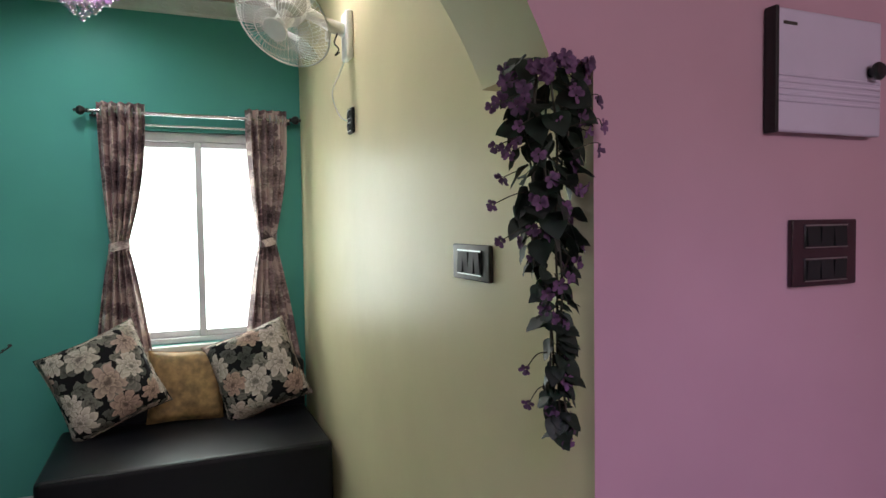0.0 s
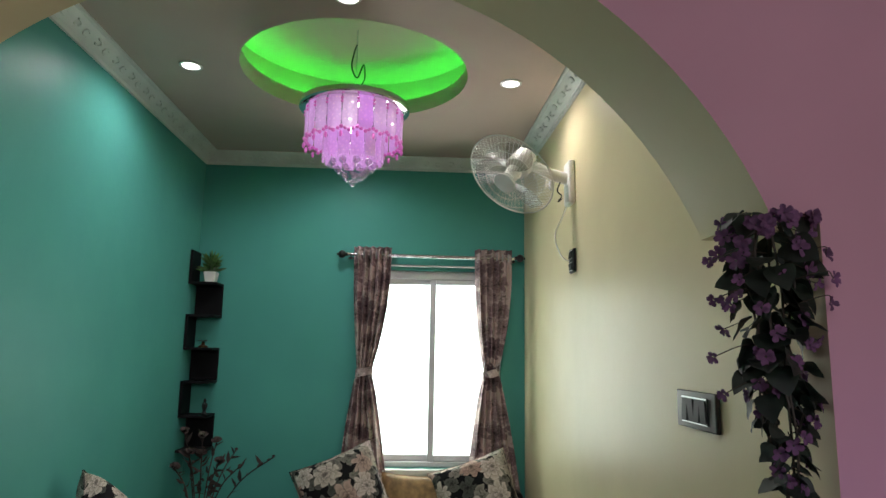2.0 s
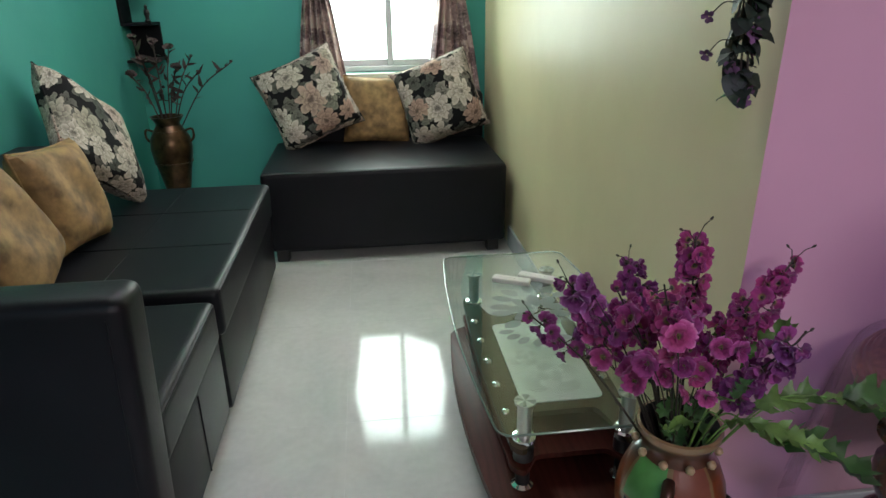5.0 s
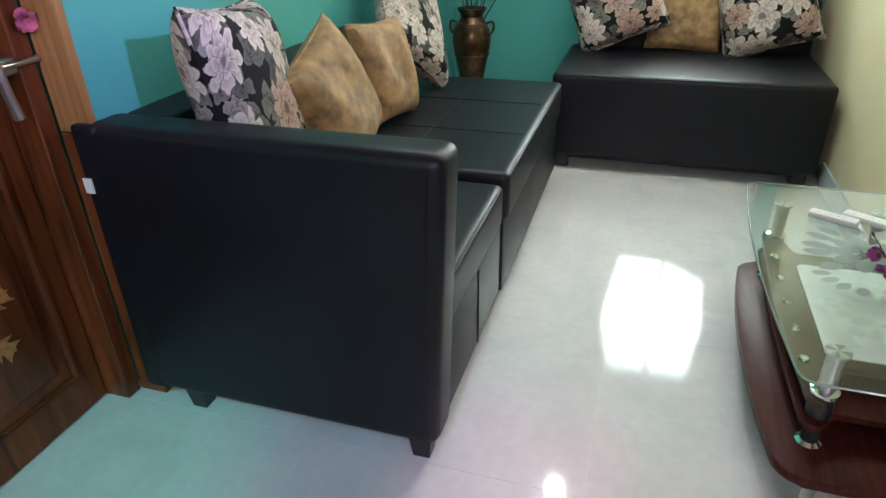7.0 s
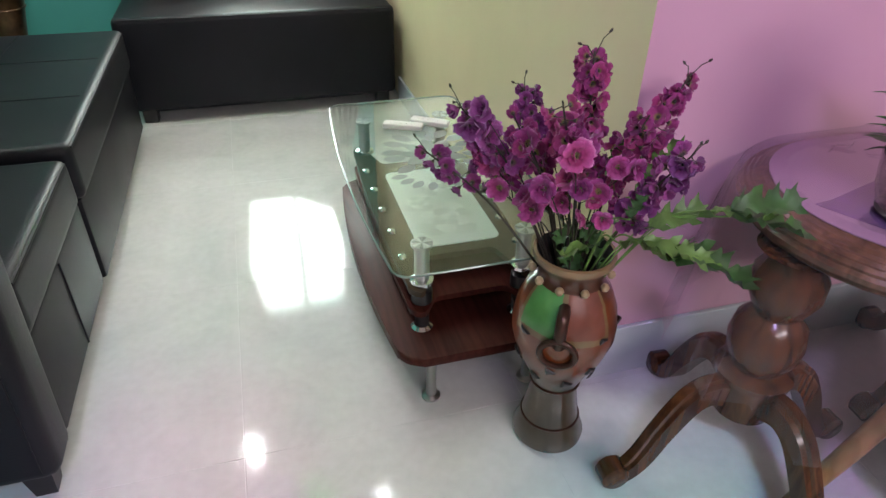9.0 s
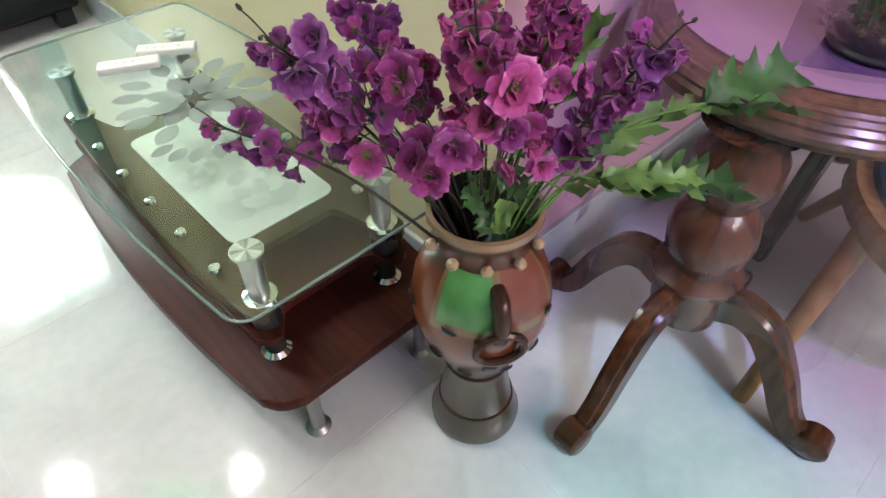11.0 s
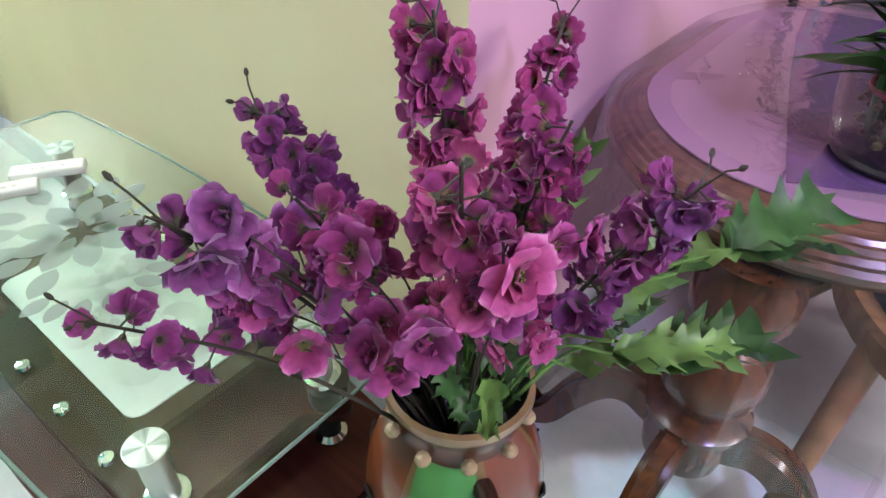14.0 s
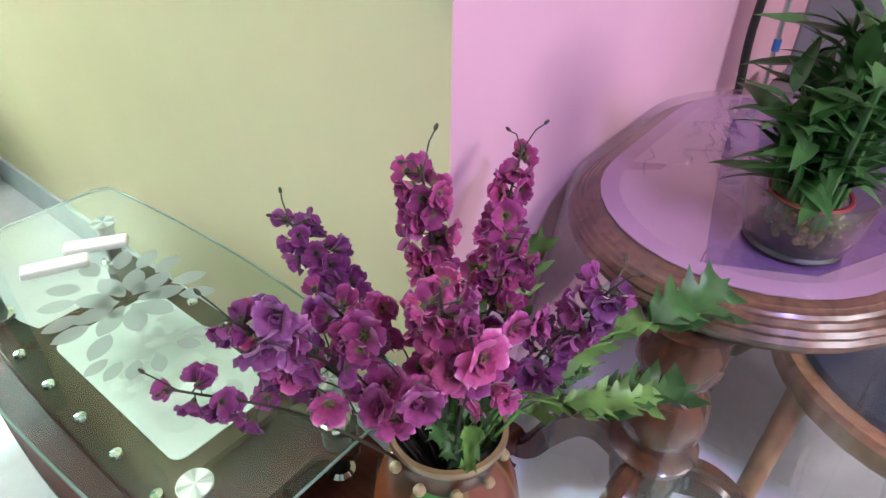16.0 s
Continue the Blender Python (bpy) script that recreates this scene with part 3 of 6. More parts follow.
def curtain(nm, x_top, x_tie, x_bot, seed):
    """A gathered curtain: eyelet top, drawn in by a band, spreading below."""
    c = thing(nm, "floral beige and plum curtain tied back with a band", "curtain", group="curtains at the window")
    zt, zk, zb = 2.055, 1.335, 0.50
    bm = bmesh.new()
    nu, nv = 72, 60
    grid = []
    for j in range(nv + 1):
        z = zt + (zb - zt) * j / nv
        if z > zk:
            t = (zt - z) / (zt - zk)
            e = t ** 2.2
            a, b = [x_top[i] + (x_tie[i] - x_top[i]) * e for i in (0, 1)]
        else:
            t = (zk - z) / (zk - zb)
            e = min(1, t * 1.25) ** 0.75
            a, b = [x_tie[i] + (x_bot[i] - x_tie[i]) * e for i in (0, 1)]
        row = []
        tight = math.exp(-((z - zk) / 0.09) ** 2)
        for i in range(nu + 1):
            u = i / nu
            ph = u * 2 * math.pi * 5.5 + seed + 0.35 * math.sin(z * 5 + seed)
            amp = (0.026 + 0.012 * math.sin(3 * u + seed)) * (1 - 0.6 * tight)
            y = YB - 0.055 + amp * math.sin(ph) + 0.006 * math.sin(2.7 * ph + 9 * z)
            x = a + (b - a) * (u + 0.012 * math.sin(ph * 2))
            row.append(bm.verts.new((x, y, z)))
        grid.append(row)
    for j in range(nv):
        for i in range(nu):
            bm.faces.new((grid[j][i], grid[j][i + 1], grid[j + 1][i + 1], grid[j + 1][i]))
    cloth = part("cloth", bm, M_CURT, c)
    md = cloth.modifiers.new("thick", 'SOLIDIFY')
    md.thickness = 0.002
    xm, hw = (x_tie[0] + x_tie[1]) / 2, (x_tie[1] - x_tie[0]) / 2 + 0.008
    bm = bmesh.new()
    lo, hi = [], []
    for k in range(24):
        a = 2 * math.pi * k / 24
        x, y = xm + hw * math.cos(a), YB - 0.05 + 0.038 * math.sin(a)
        dz = 0.012 * math.cos(a)
        lo.append(bm.verts.new((x, y, zk - 0.022 + dz)))
        hi.append(bm.verts.new((x, y, zk + 0.022 + dz)))
    for k in range(24):
        bm.faces.new((lo[k], lo[(k + 1) % 24], hi[(k + 1) % 24], hi[k]))
    part("tie_band", bm, M_CURT, c)
    for k in range(6):
        x = x_top[0] + (x_top[1] - x_top[0]) * (k + 0.5) / 6
        ring = [(x + 0.003 * math.sin(k), YB - 0.05 + 0.021 * math.cos(t), 2.01 + 0.021 * math.sin(t)) for t in [2 * math.pi * q / 14 for q in range(14)]]
        part("eyelet", tube(ring, 0.004, 6, closed=True), M_STEEL, c)
    return c


curtain("curtain", (1.185, 1.405), (1.225, 1.305), (1.13, 1.42), 0.3)
curtain("curtain", (1.90, 2.115), (1.955, 2.035), (1.86, 2.165), 1.9)


def rod():
    r = thing("curtain_rod", "chrome curtain rod with dark ball ends over the window", "curtain rod")
    part("bar", tube([(1.15, YB - 0.05, 2.01), (2.13, YB - 0.05, 2.005)], 0.0105, 14), M_CHROME, r)
    for x, s in ((1.15, -1), (2.13, 1)):
        bm = lathe([(0.0, 0.0), (0.012, 0.002), (0.009, 0.012), (0.02, 0.024), (0.024, 0.036), (0.018, 0.05), (0.006, 0.056), (0.009, 0.062), (0.0, 0.068)], 16)
        part("finial", bm, M_FOOT, r, "dark turned ball finial", pose(x, YB - 0.05, 2.01, 0, 90 * s, 0))
    for x in (1.168, 2.125):
        bm = box(x - 0.006, x + 0.006, YB - 0.056, YB, 1.985, 1.998, 0.002, 1)
        lathe([(0.02, 0), (0.02, 0.008), (0.0, 0.009)], 14, bm, (x, YB - 0.004, 1.99))
        part("bracket", bm, M_FOOT, r)
    bar = thing("inner_rod", "thin white curtain rail under the main rod", "curtain rod")
    part("bar", tube([(1.22, YB - 0.02, 1.955), (2.08, YB - 0.02, 1.952)], 0.006, 10), M_STEEL, bar)
    for x in (1.23, 2.07):
        part("bracket", box(x - 0.005, x + 0.005, YB - 0.03, YB, 1.945, 1.962, 0.002, 1), M_STEEL, bar)


rod()


# ---- seating ----
def sofa():
    s = thing("sofa", "black leatherette sofa with a high square arm along the teal wall", "sofa")
    bm = bmesh.new()
    # arm: a tall slab whose front edge leans back towards the floor
    prof = [(XL + 0.01, 0.05), (1.055, 0.05), (1.086, 0.755), (XL + 0.01, 0.755)]
    a = [bm.verts.new((x, -0.03, z)) for x, z in prof]
    b = [bm.verts.new((x, 0.085, z)) for x, z in prof]
    bm.faces.new(a[::-1]), bm.faces.new(b)
    for k in range(len(prof)):
        bm.faces.new((a[k], a[(k + 1) % 4], b[(k + 1) % 4], b[k]))
    bmesh.ops.bevel(bm, geom=bm.edges[:], offset=0.028, segments=5, profile=0.5, affect='EDGES')
    arm = part("arm", bm, M_BLACK, s)
    part("seam", tube([(1.052, -0.0305, 0.72), (1.025, -0.0305, 0.08)], 0.0022, 6), M_BLACK, arm)
    part("corner_post", box(0.262, XL + 0.05, -0.029, -0.001, 0.052, 0.752, 0.012, 3), M_BLACK, arm)
    part("label_tag", box(XL - 0.016, XL + 0.006, -0.034, -0.030, 0.60, 0.635), M_WHITEP, arm, "small white cloth tag")
    part("backrest", box(XL + 0.005, XL + 0.15, 0.085, 1.32, 0.10, 0.745, 0.03, 4), M_BLACK, s)
    part("base_panel", box(XL + 0.15, 1.048, 0.087, 0.63, 0.06, 0.31, 0.012, 2), M_BLACK, s)
    part("base_panel", box(XL + 0.15, 1.054, 0.642, 1.72, 0.06, 0.31, 0.012, 2), M_BLACK, s)
    for y0, y1, z1, x1 in ((0.09, 0.628, 0.437, 1.055), (0.640, 1.725, 0.458, 1.066)):
        bm = box(XL + 0.02, x1, y0, y1, 0.305, z1, 0.028, 4)
        seat = part("seat_cushion", bm, M_BLACK, s)
        xs = XL + 0.02 + (x1 - XL - 0.02) * 0.55
        part("seam", tube([(xs, y0 + 0.02, z1 + 0.0003), (xs, y1 - 0.02, z1 + 0.0003)], 0.002, 6), M_BLACK, seat)
        if y1 > 1:
            for yy in (1.0, 1.36):
                part("seam", tube([(XL + 0.05, yy, z1 + 0.0003), (x1 - 0.03, yy, z1 + 0.0003)], 0.002, 6), M_BLACK, seat)
        part("piping", tube([(x1 - 0.004, y0 + 0.02, z1 - 0.012), (x1 - 0.004, y1 - 0.02, z1 - 0.012)], 0.004, 8), M_BLACK, seat)
    for yy in (0.36,):
        part("front_seam", tube([(1.049, yy, 0.30), (1.049, yy, 0.07)], 0.003, 6), M_BLACK, s)
    for x, y in ((1.01, 0.005), (0.40, 0.005), (0.98, 1.64), (0.40, 1.64), (0.98, 0.7), (0.40, 0.7)):
        bm = bmesh.new()
        bmesh.ops.create_cone(bm, cap_ends=True, segments=4, radius1=0.028, radius2=0.04, depth=0.075, matrix=pose(x, y, 0.0375, 0, 0, 45))
        part("leg", bm, M_FOOT, s)


def bench():
    s = thing("bench_sofa", "low black leatherette bench sofa under the window", "sofa")
    part("seat_base", box(1.02, 2.14, 1.925, YB - 0.02, 0.045, 0.40, 0.02, 3), M_BLACK, s)
    seat = part("seat_cushion", box(0.995, 2.160, 1.896, YB - 0.16, 0.06, 0.452, 0.028, 5), M_BLACK, s)
    part("seam", tube([(1.02, 1.9, 0.4445), (2.135, 1.9, 0.4445)], 0.0022, 8), M_BLACK, seat)
    part("backrest", box(1.03, 2.165, YB - 0.17, YB - 0.03, 0.40, 0.70, 0.035, 4), M_BLACK, s)
    for x in (1.06, 2.10):
        for y in (1.95, 2.6):
            part("leg", box(x - 0.03, x + 0.03, y - 0.03, y + 0.03, 0, 0.06, 0.004, 1), M_FOOT, s)


def cushion(nm, label, mat, side, thick, m, seed, group):
    """A stuffed square cushion with pinched corners, standing in its own x, z plane."""
    rnd = random.Random(seed)
    bm = bmesh.new()
    n = 22
    sides = []
    ph = rnd.random() * 6
    for s in (-1, 1):
        grid = []
        for j in range(n + 1):
            row = []
            for i in range(n + 1):
                u, v = -1 + 2 * i / n, -1 + 2 * j / n
                pin = 1 - 0.075 * (1 - u * u) * abs(v) ** 3 - 0.0
                pin2 = 1 - 0.075 * (1 - v * v) * abs(u) ** 3
                x, z = u * side / 2 * pin2, v * side / 2 * pin
                t = thick / 2 * (max(0, (1 - u ** 4) * (1 - v ** 4))) ** 0.45
                wr = 0.006 * math.sin(5 * u + 3 * v + ph) * (1 - max(abs(u), abs(v)) ** 4) + 0.004 * noise.noise((u * 3 + seed, v * 3, s))
                row.append(bm.verts.new((x, s * (t + wr * (1 - max(abs(u), abs(v)) ** 6)), z)))
            grid.append(row)
        for j in range(n):
            for i in range(n):
                f = (grid[j][i], grid[j][i + 1], grid[j + 1][i + 1], grid[j + 1][i])
                bm.faces.new(f if s < 0 else f[::-1])
        sides.append(grid)
    bmesh.ops.remove_doubles(bm, verts=bm.verts[:], dist=1e-4)
    c = thing(nm, label, "cushion", group=group)
    c.matrix_basis = m
    part("cover", bm, mat, c)
    k = side / 2 * 0.99
    pts = []
    for a, b in (((-k, -k), (k, -k)), ((k, -k), (k, k)), ((k, k), (-k, k)), ((-k, k), (-k, -k))):
        for q in range(8):
            t = q / 8
            x, z = a[0] + (b[0] - a[0]) * t, a[1] + (b[1] - a[1]) * t
            bow = 1 - 0.075 * 4 * t * (1 - t)
            pts.append((x * (bow if abs(a[0] - b[0]) < 1e-6 else 1), 0, z * (bow if abs(a[1] - b[1]) < 1e-6 else 1)))
    part("piping", tube(pts, 0.0045, 6, closed=True), mat, c)
    return c


sofa()
bench()
FLAB, TLAB = "black cushion printed with large cream blossoms", "tan velvet cushion with a slight sheen"
GB, GS = "cushions on the bench", "cushions on the sofa"
cushion("floral_cushion", FLAB + " leaning on the bench", M_FLOR, 0.45, 0.15, pose(1.20, 2.47, 0.70, -16, -22, 6), 1, GB)
cushion("floral_cushion", FLAB + " leaning by the yellow wall", M_FLOR, 0.44, 0.15, pose(1.90, 2.47, 0.68, -16, -20, -8), 2, GB)
cushion("tan_cushion", TLAB + " between the two floral ones", M_TAN, 0.36, 0.12, pose(1.56, 2.53, 0.625, -14, 3, 0), 3, GB)
cushion("floral_cushion", FLAB + " beside the sofa arm", M_FLOR, 0.47, 0.17, pose(0.49, 0.30, 0.725, -12, 5, 106), 4, GS)
cushion("tan_cushion", TLAB + " leaning on a floral one", M_TAN, 0.37, 0.14, pose(0.56, 0.60, 0.645, -18, -18, 96), 5, GS)
cushion("tan_cushion", TLAB + " standing on the sofa", M_TAN, 0.34, 0.14, pose(0.53, 1.04, 0.632, -14, 4, 84), 6, GS)
cushion("floral_cushion", FLAB + " leaning on the teal wall", M_FLOR, 0.45, 0.15, pose(0.47, 1.50, 0.725, -30, 34, 74), 7, GS)


# ---- nook: ceiling lights, fan, wall fittings ----
M_DISC = glow("downlight_face", (1.0, 1.0, 1.0), 9.0)
for dx, dy in DOWN:
    d = thing("downlight", "round white ceiling downlight, switched on", "ceiling light", (dx, dy, ZC), group="downlights in the false ceiling")
    part("bezel", lathe([(0.034, 0.0), (0.046, -0.001), (0.047, -0.005), (0.036, -0.008), (0.034, 0.0)], 24), M_WHITEP, d)
    part("lens", lathe([(0.0, -0.0035), (0.034, -0.0035), (0.034, -0.001)], 24), M_DISC, d)


def petal_mesh(name, n, r, lift, mat, wide=0.62, curl=0.5, inner=0.0, seed=0, ruffle=0.10):
    """A blossom round the z axis: n spoon-shaped petals, each with its own tilt, lift in degrees."""
    rnd = random.Random(seed)
    bm = bmesh.new()
    layers = [(n, r, lift, 0.0)] + ([(max(3, n - 2), r * inner, lift + 28, 0.5)] if inner else [])
    for cnt, rr, up, turn in layers:
        for p in range(cnt):
            a0 = 2 * math.pi * (p + turn + 0.2 * rnd.uniform(-1, 1)) / cnt
            ca, sa = math.cos(a0), math.sin(a0)
            ang = radians(up + rnd.uniform(-24, 24))
            ln = rr * rnd.uniform(0.88, 1.08)
            ph, bend = rnd.random() * 6, curl * rnd.uniform(0.6, 1.4)
            x, z = 0.002, 0.0
            rows = []
            for k in range(9):
                t = k / 8
                e = ang + 0.38 * math.sin(math.pi * t) - bend * t * t * 1.8
                if k:
                    x, z = x + ln / 8 * math.cos(e), z + ln / 8 * math.sin(e)
                w = wide * rr * (0.22 + 0.83 * math.sin(math.pi * (0.06 + 0.60 * t))) * (1 if t < 0.70 else math.sqrt(max(0.22, 1 - ((t - 0.70) / 0.335) ** 2)))
                row = []
                for c in (-1, -0.7, -0.35, 0, 0.35, 0.7, 1):
                    dip = 0.34 * w * c * c * (1 - 0.45 * t) + ruffle * rr * t * t * (math.sin(2.8 * c + ph) + 0.7 * math.sin(6.5 * c + 2 * ph))
                    back = (-0.05 * math.exp(-9 * c * c) - 0.07 * c * c + 0.04 * math.sin(5 * c + ph)) * rr * t * t
                    px, pz = x - math.sin(e) * dip + back * math.cos(e), z + math.cos(e) * dip + back * math.sin(e)
                    row.append(bm.verts.new((px * ca - c * w * sa, px * sa + c * w * ca, pz)))
                rows.append(row)
            for a, b in zip(rows, rows[1:]):
                for q in range(6):
                    bm.faces.new((a[q], a[q + 1], b[q + 1], b[q]))
    return link(name, bm, mat, True, 120)


def lobed_leaf(name, length, width, mat, lobes=4, droop=0.25, fold=0.35, seed=0):
    """A deeply cut leaf along +y: pointed lobes that lean forward, each with a small tooth."""
    rnd = random.Random(seed)
    bm = bmesh.new()

    def z(x, y):
        t = y / length
        return -droop * length * t * t + fold * abs(x) + 0.05 * width * math.sin(9 * t + 2.0 * seed) + 0.10 * width * math.sin(30 * abs(x) / width + 8 * t)

    def vert(x, y):
        return bm.verts.new((x, y, z(x, y)))

    ys = [length * k / lobes * 0.88 for k in range(lobes + 1)]
    mids = [vert(0, y) for y in ys]
    halves = [vert(0, (a + b) / 2) for a, b in zip(ys, ys[1:])]
    end = vert(0, length)
    for s in (-1, 1):
        notch = [vert(s * width * 0.5 * (0.12 + 0.34 * math.sin(math.pi * k / lobes)), ys[k] + 0.03 * length) for k in range(lobes + 1)]
        for k in range(lobes):
            f = 0.45 + 0.55 * math.sin(math.pi * (0.22 + 0.62 * k / lobes))
            w = width * 0.5 * f * rnd.uniform(0.85, 1.1)
            step = length / lobes
            tooth = vert(s * w * 0.66, ys[k] + 0.46 * step)
            dent = vert(s * w * 0.74, ys[k] + 0.66 * step)
            tip = vert(s * w, ys[k] + 1.15 * step)
            inn = vert(s * w * 0.52, ys[k] + 0.92 * step)
            core = vert(s * w * 0.33, ys[k] + 0.55 * step)
            fs = [(mids[k], notch[k], core), (notch[k], tooth, core), (tooth, dent, core), (dent, inn, core), (dent, tip, inn), (inn, notch[k + 1], core), (notch[k + 1], mids[k + 1], core), (mids[k + 1], halves[k], core), (halves[k], mids[k], core)]
            for q in fs:
                bm.faces.new(q if s > 0 else q[::-1])
        q = (mids[-1], notch[-1], end)
        bm.faces.new(q if s > 0 else q[::-1])
    return link(name, bm, mat, True, 120)


def leaf_mesh(name, length, width, mat, lobes=0, droop=0.25, fold=0.25, heart=False, seed=0):
    """A leaf along +y with a folded midrib, lobed or plain edge."""
    rnd = random.Random(seed)
    bm = bmesh.new()
    n = 18 if lobes else 8
    rows = []
    for j in range(n + 1):
        t = j / n
        if heart:
            w = width / 2 * (math.sin(math.pi * min(1, t * 0.93 + 0.07)) ** 0.6) * (1.15 - 0.6 * t)
        else:
            w = width / 2 * math.sin(math.pi * t ** 0.75) ** 0.9
        if lobes:
            k = (t * lobes) % 1.0
            w *= 0.42 + 0.85 * k ** 1.3 if t < 0.9 else 0.9
        z = -droop * length * t * t + 0.02 * length * math.sin(7 * t + seed)
        y = length * t
        row = []
        for s in (-1, -0.5, 0, 0.5, 1):
            back = (-0.10 * length * abs(s) * (1 if lobes else 0.15)) * (1 - t)
            row.append(bm.verts.new((s * w, y + back * (0 if t == 0 else 1) + (abs(s) * 0.1 * length if lobes else 0) * t * (1 - t), z + fold * abs(s) * w + 0.08 * w * math.sin(11 * t + 3 * s + seed))))
        rows.append(row)
    for a, b in zip(rows, rows[1:]):
        for i in range(4):
            bm.faces.new((a[i], a[i + 1], b[i + 1], b[i]))
    bmesh.ops.remove_doubles(bm, verts=bm.verts[:], dist=1e-6)
    return link(name, bm, mat)


def aim(p, d, spin=0.0, s=1.0, axis='Z'):
    """A pose at p whose z (or y) axis points along d."""
    q = Vector(d).normalized().to_track_quat(axis, 'Y' if axis == 'Z' else 'Z')
    return Matrix.Translation(p) @ q.to_matrix().to_4x4() @ Matrix.Rotation(spin, 4, axis) @ Matrix.Scale(s, 4)


def fan():
    f = thing("wall_fan", "white wall fan with a round wire guard, at rest", "fan", (XR, 1.60, 2.18))
    bm = box(-0.03, 0, -0.045, 0.045, -0.095, 0.095, 0.012, 3)
    part("wall_plate", bm, M_WHITEP, f)
    part("arm", tube(smooth_line([(-0.025, 0, 0.02), (-0.09, -0.02, 0.03), (-0.17, -0.06, 0.05), (-0.20, -0.07, 0.055)]), [0.026] * 7 + [0.022] * 12, 14), M_WHITEP, f)
    part("knob", tube([(-0.10, -0.03, 0.0), (-0.10, -0.03, -0.035)], 0.012, 10), M_WHITEP, f)
    c = Vector((-0.285, -0.10, 0.0))
    nrm = Vector((-0.55, -0.42, -0.71)).normalized()
    head = Matrix.Translation(c) @ nrm.to_track_quat('Z', 'Y').to_matrix().to_4x4()
    part("motor", lathe([(0.0, -0.155), (0.03, -0.153), (0.05, -0.135), (0.055, -0.09), (0.05, -0.05), (0.03, -0.045), (0.0, -0.045)], 24), M_WHITEP, f, "", head)
    R = 0.192
    for nm, zs in (("guard_front", 0.055), ("guard_back", -0.05)):
        bm = bmesh.new()
        n = 60
        for k in range(n):
            a = 2 * math.pi * k / n
            pts = [((0.045 + (R - 0.045) * t) * math.cos(a + 0.25 * t), (0.045 + (R - 0.045) * t) * math.sin(a + 0.25 * t), zs * (1 - t ** 3)) for t in (0, 0.3, 0.6, 0.85, 1)]
            tube(pts, 0.0009, 4, bm)
        for rr, zz in ((R, 0.0), (0.14, zs * 0.62), (0.085, zs * 0.95)):
            tube([(rr * math.cos(2 * math.pi * k / 40), rr * math.sin(2 * math.pi * k / 40), zz) for k in range(40)], 0.0032 if rr == R else 0.0012, 6, bm, True)
        tagged(part(nm, bm, M_WHITEP, f, "", head), kind="stuff")
    part("badge", lathe([(0.0, 0.06), (0.046, 0.057), (0.048, 0.05), (0.0, 0.05)], 24), M_WHITEP, f, "", head)
    part("hub", lathe([(0.0, 0.028), (0.028, 0.022), (0.034, -0.03), (0.0, -0.03)], 20), M_WHITEP, f, "", head)
    for b in range(3):
        bm = bmesh.new()
        rows = []
        for j in range(9):
            t = j / 8
            r = 0.03 + 0.145 * t
            hw = (0.45 + 0.55 * math.sin(math.pi * min(1, t * 0.8 + 0.25))) * 0.62
            rows.append([bm.verts.new((r * math.cos(s * hw + 0.25 * t), r * math.sin(s * hw + 0.25 * t), 0.018 * s * (1 - 0.4 * t))) for s in (-1, -0.5, 0, 0.5, 1)])
        for p, q in zip(rows, rows[1:]):
            for i in range(4):
                bm.faces.new((p[i], p[i + 1], q[i + 1], q[i]))
        part("blade", bm, M_BLADE, f, "translucent grey plastic blade", head @ Matrix.Rotation(2 * math.pi * b / 3 + 0.5, 4, 'Z'))
    part("cord", tube(smooth_line([(-0.02, 0, -0.08), (-0.05, -0.01, -0.15), (-0.08, 0.0, -0.23), (-0.05, 0.02, -0.31), (-0.015, 0.02, -0.335)]), 0.0028, 6), M_WHITEP, f)
    part("wiring", tube(smooth_line([(-0.06, -0.02, 0.0), (-0.075, -0.03, -0.04), (-0.055, -0.02, -0.06), (-0.07, -0.02, -0.085), (-0.05, -0.01, -0.07)]), 0.003, 6), M_DARKP, f)


M_BLADE = clear("smoky_plastic", (0.62, 0.62, 0.58), 0.5, 0.12)
fan()


def rocker(parent, x0, x1, z0, z1, y, tilt=1):
    bm = bmesh.new()
    zm = (z0 + z1) / 2
    prof = [(y, z0), (y - 0.003 * (tilt < 0) - 0.002, z0), (y - 0.004, zm), (y - 0.003 * (tilt > 0) - 0.002, z1), (y, z1)]
    a = [bm.verts.new((x0, p, q)) for p, q in prof]
    b = [bm.verts.new((x1, p, q)) for p, q in prof]
    bm.faces.new(a), bm.faces.new(b[::-1])
    for k in range(5):
        bm.faces.new((a[k], b[k], b[(k + 1) % 5], a[(k + 1) % 5]))
    part("rocker", link("rocker", bm, M_DARKP, False), None, parent)


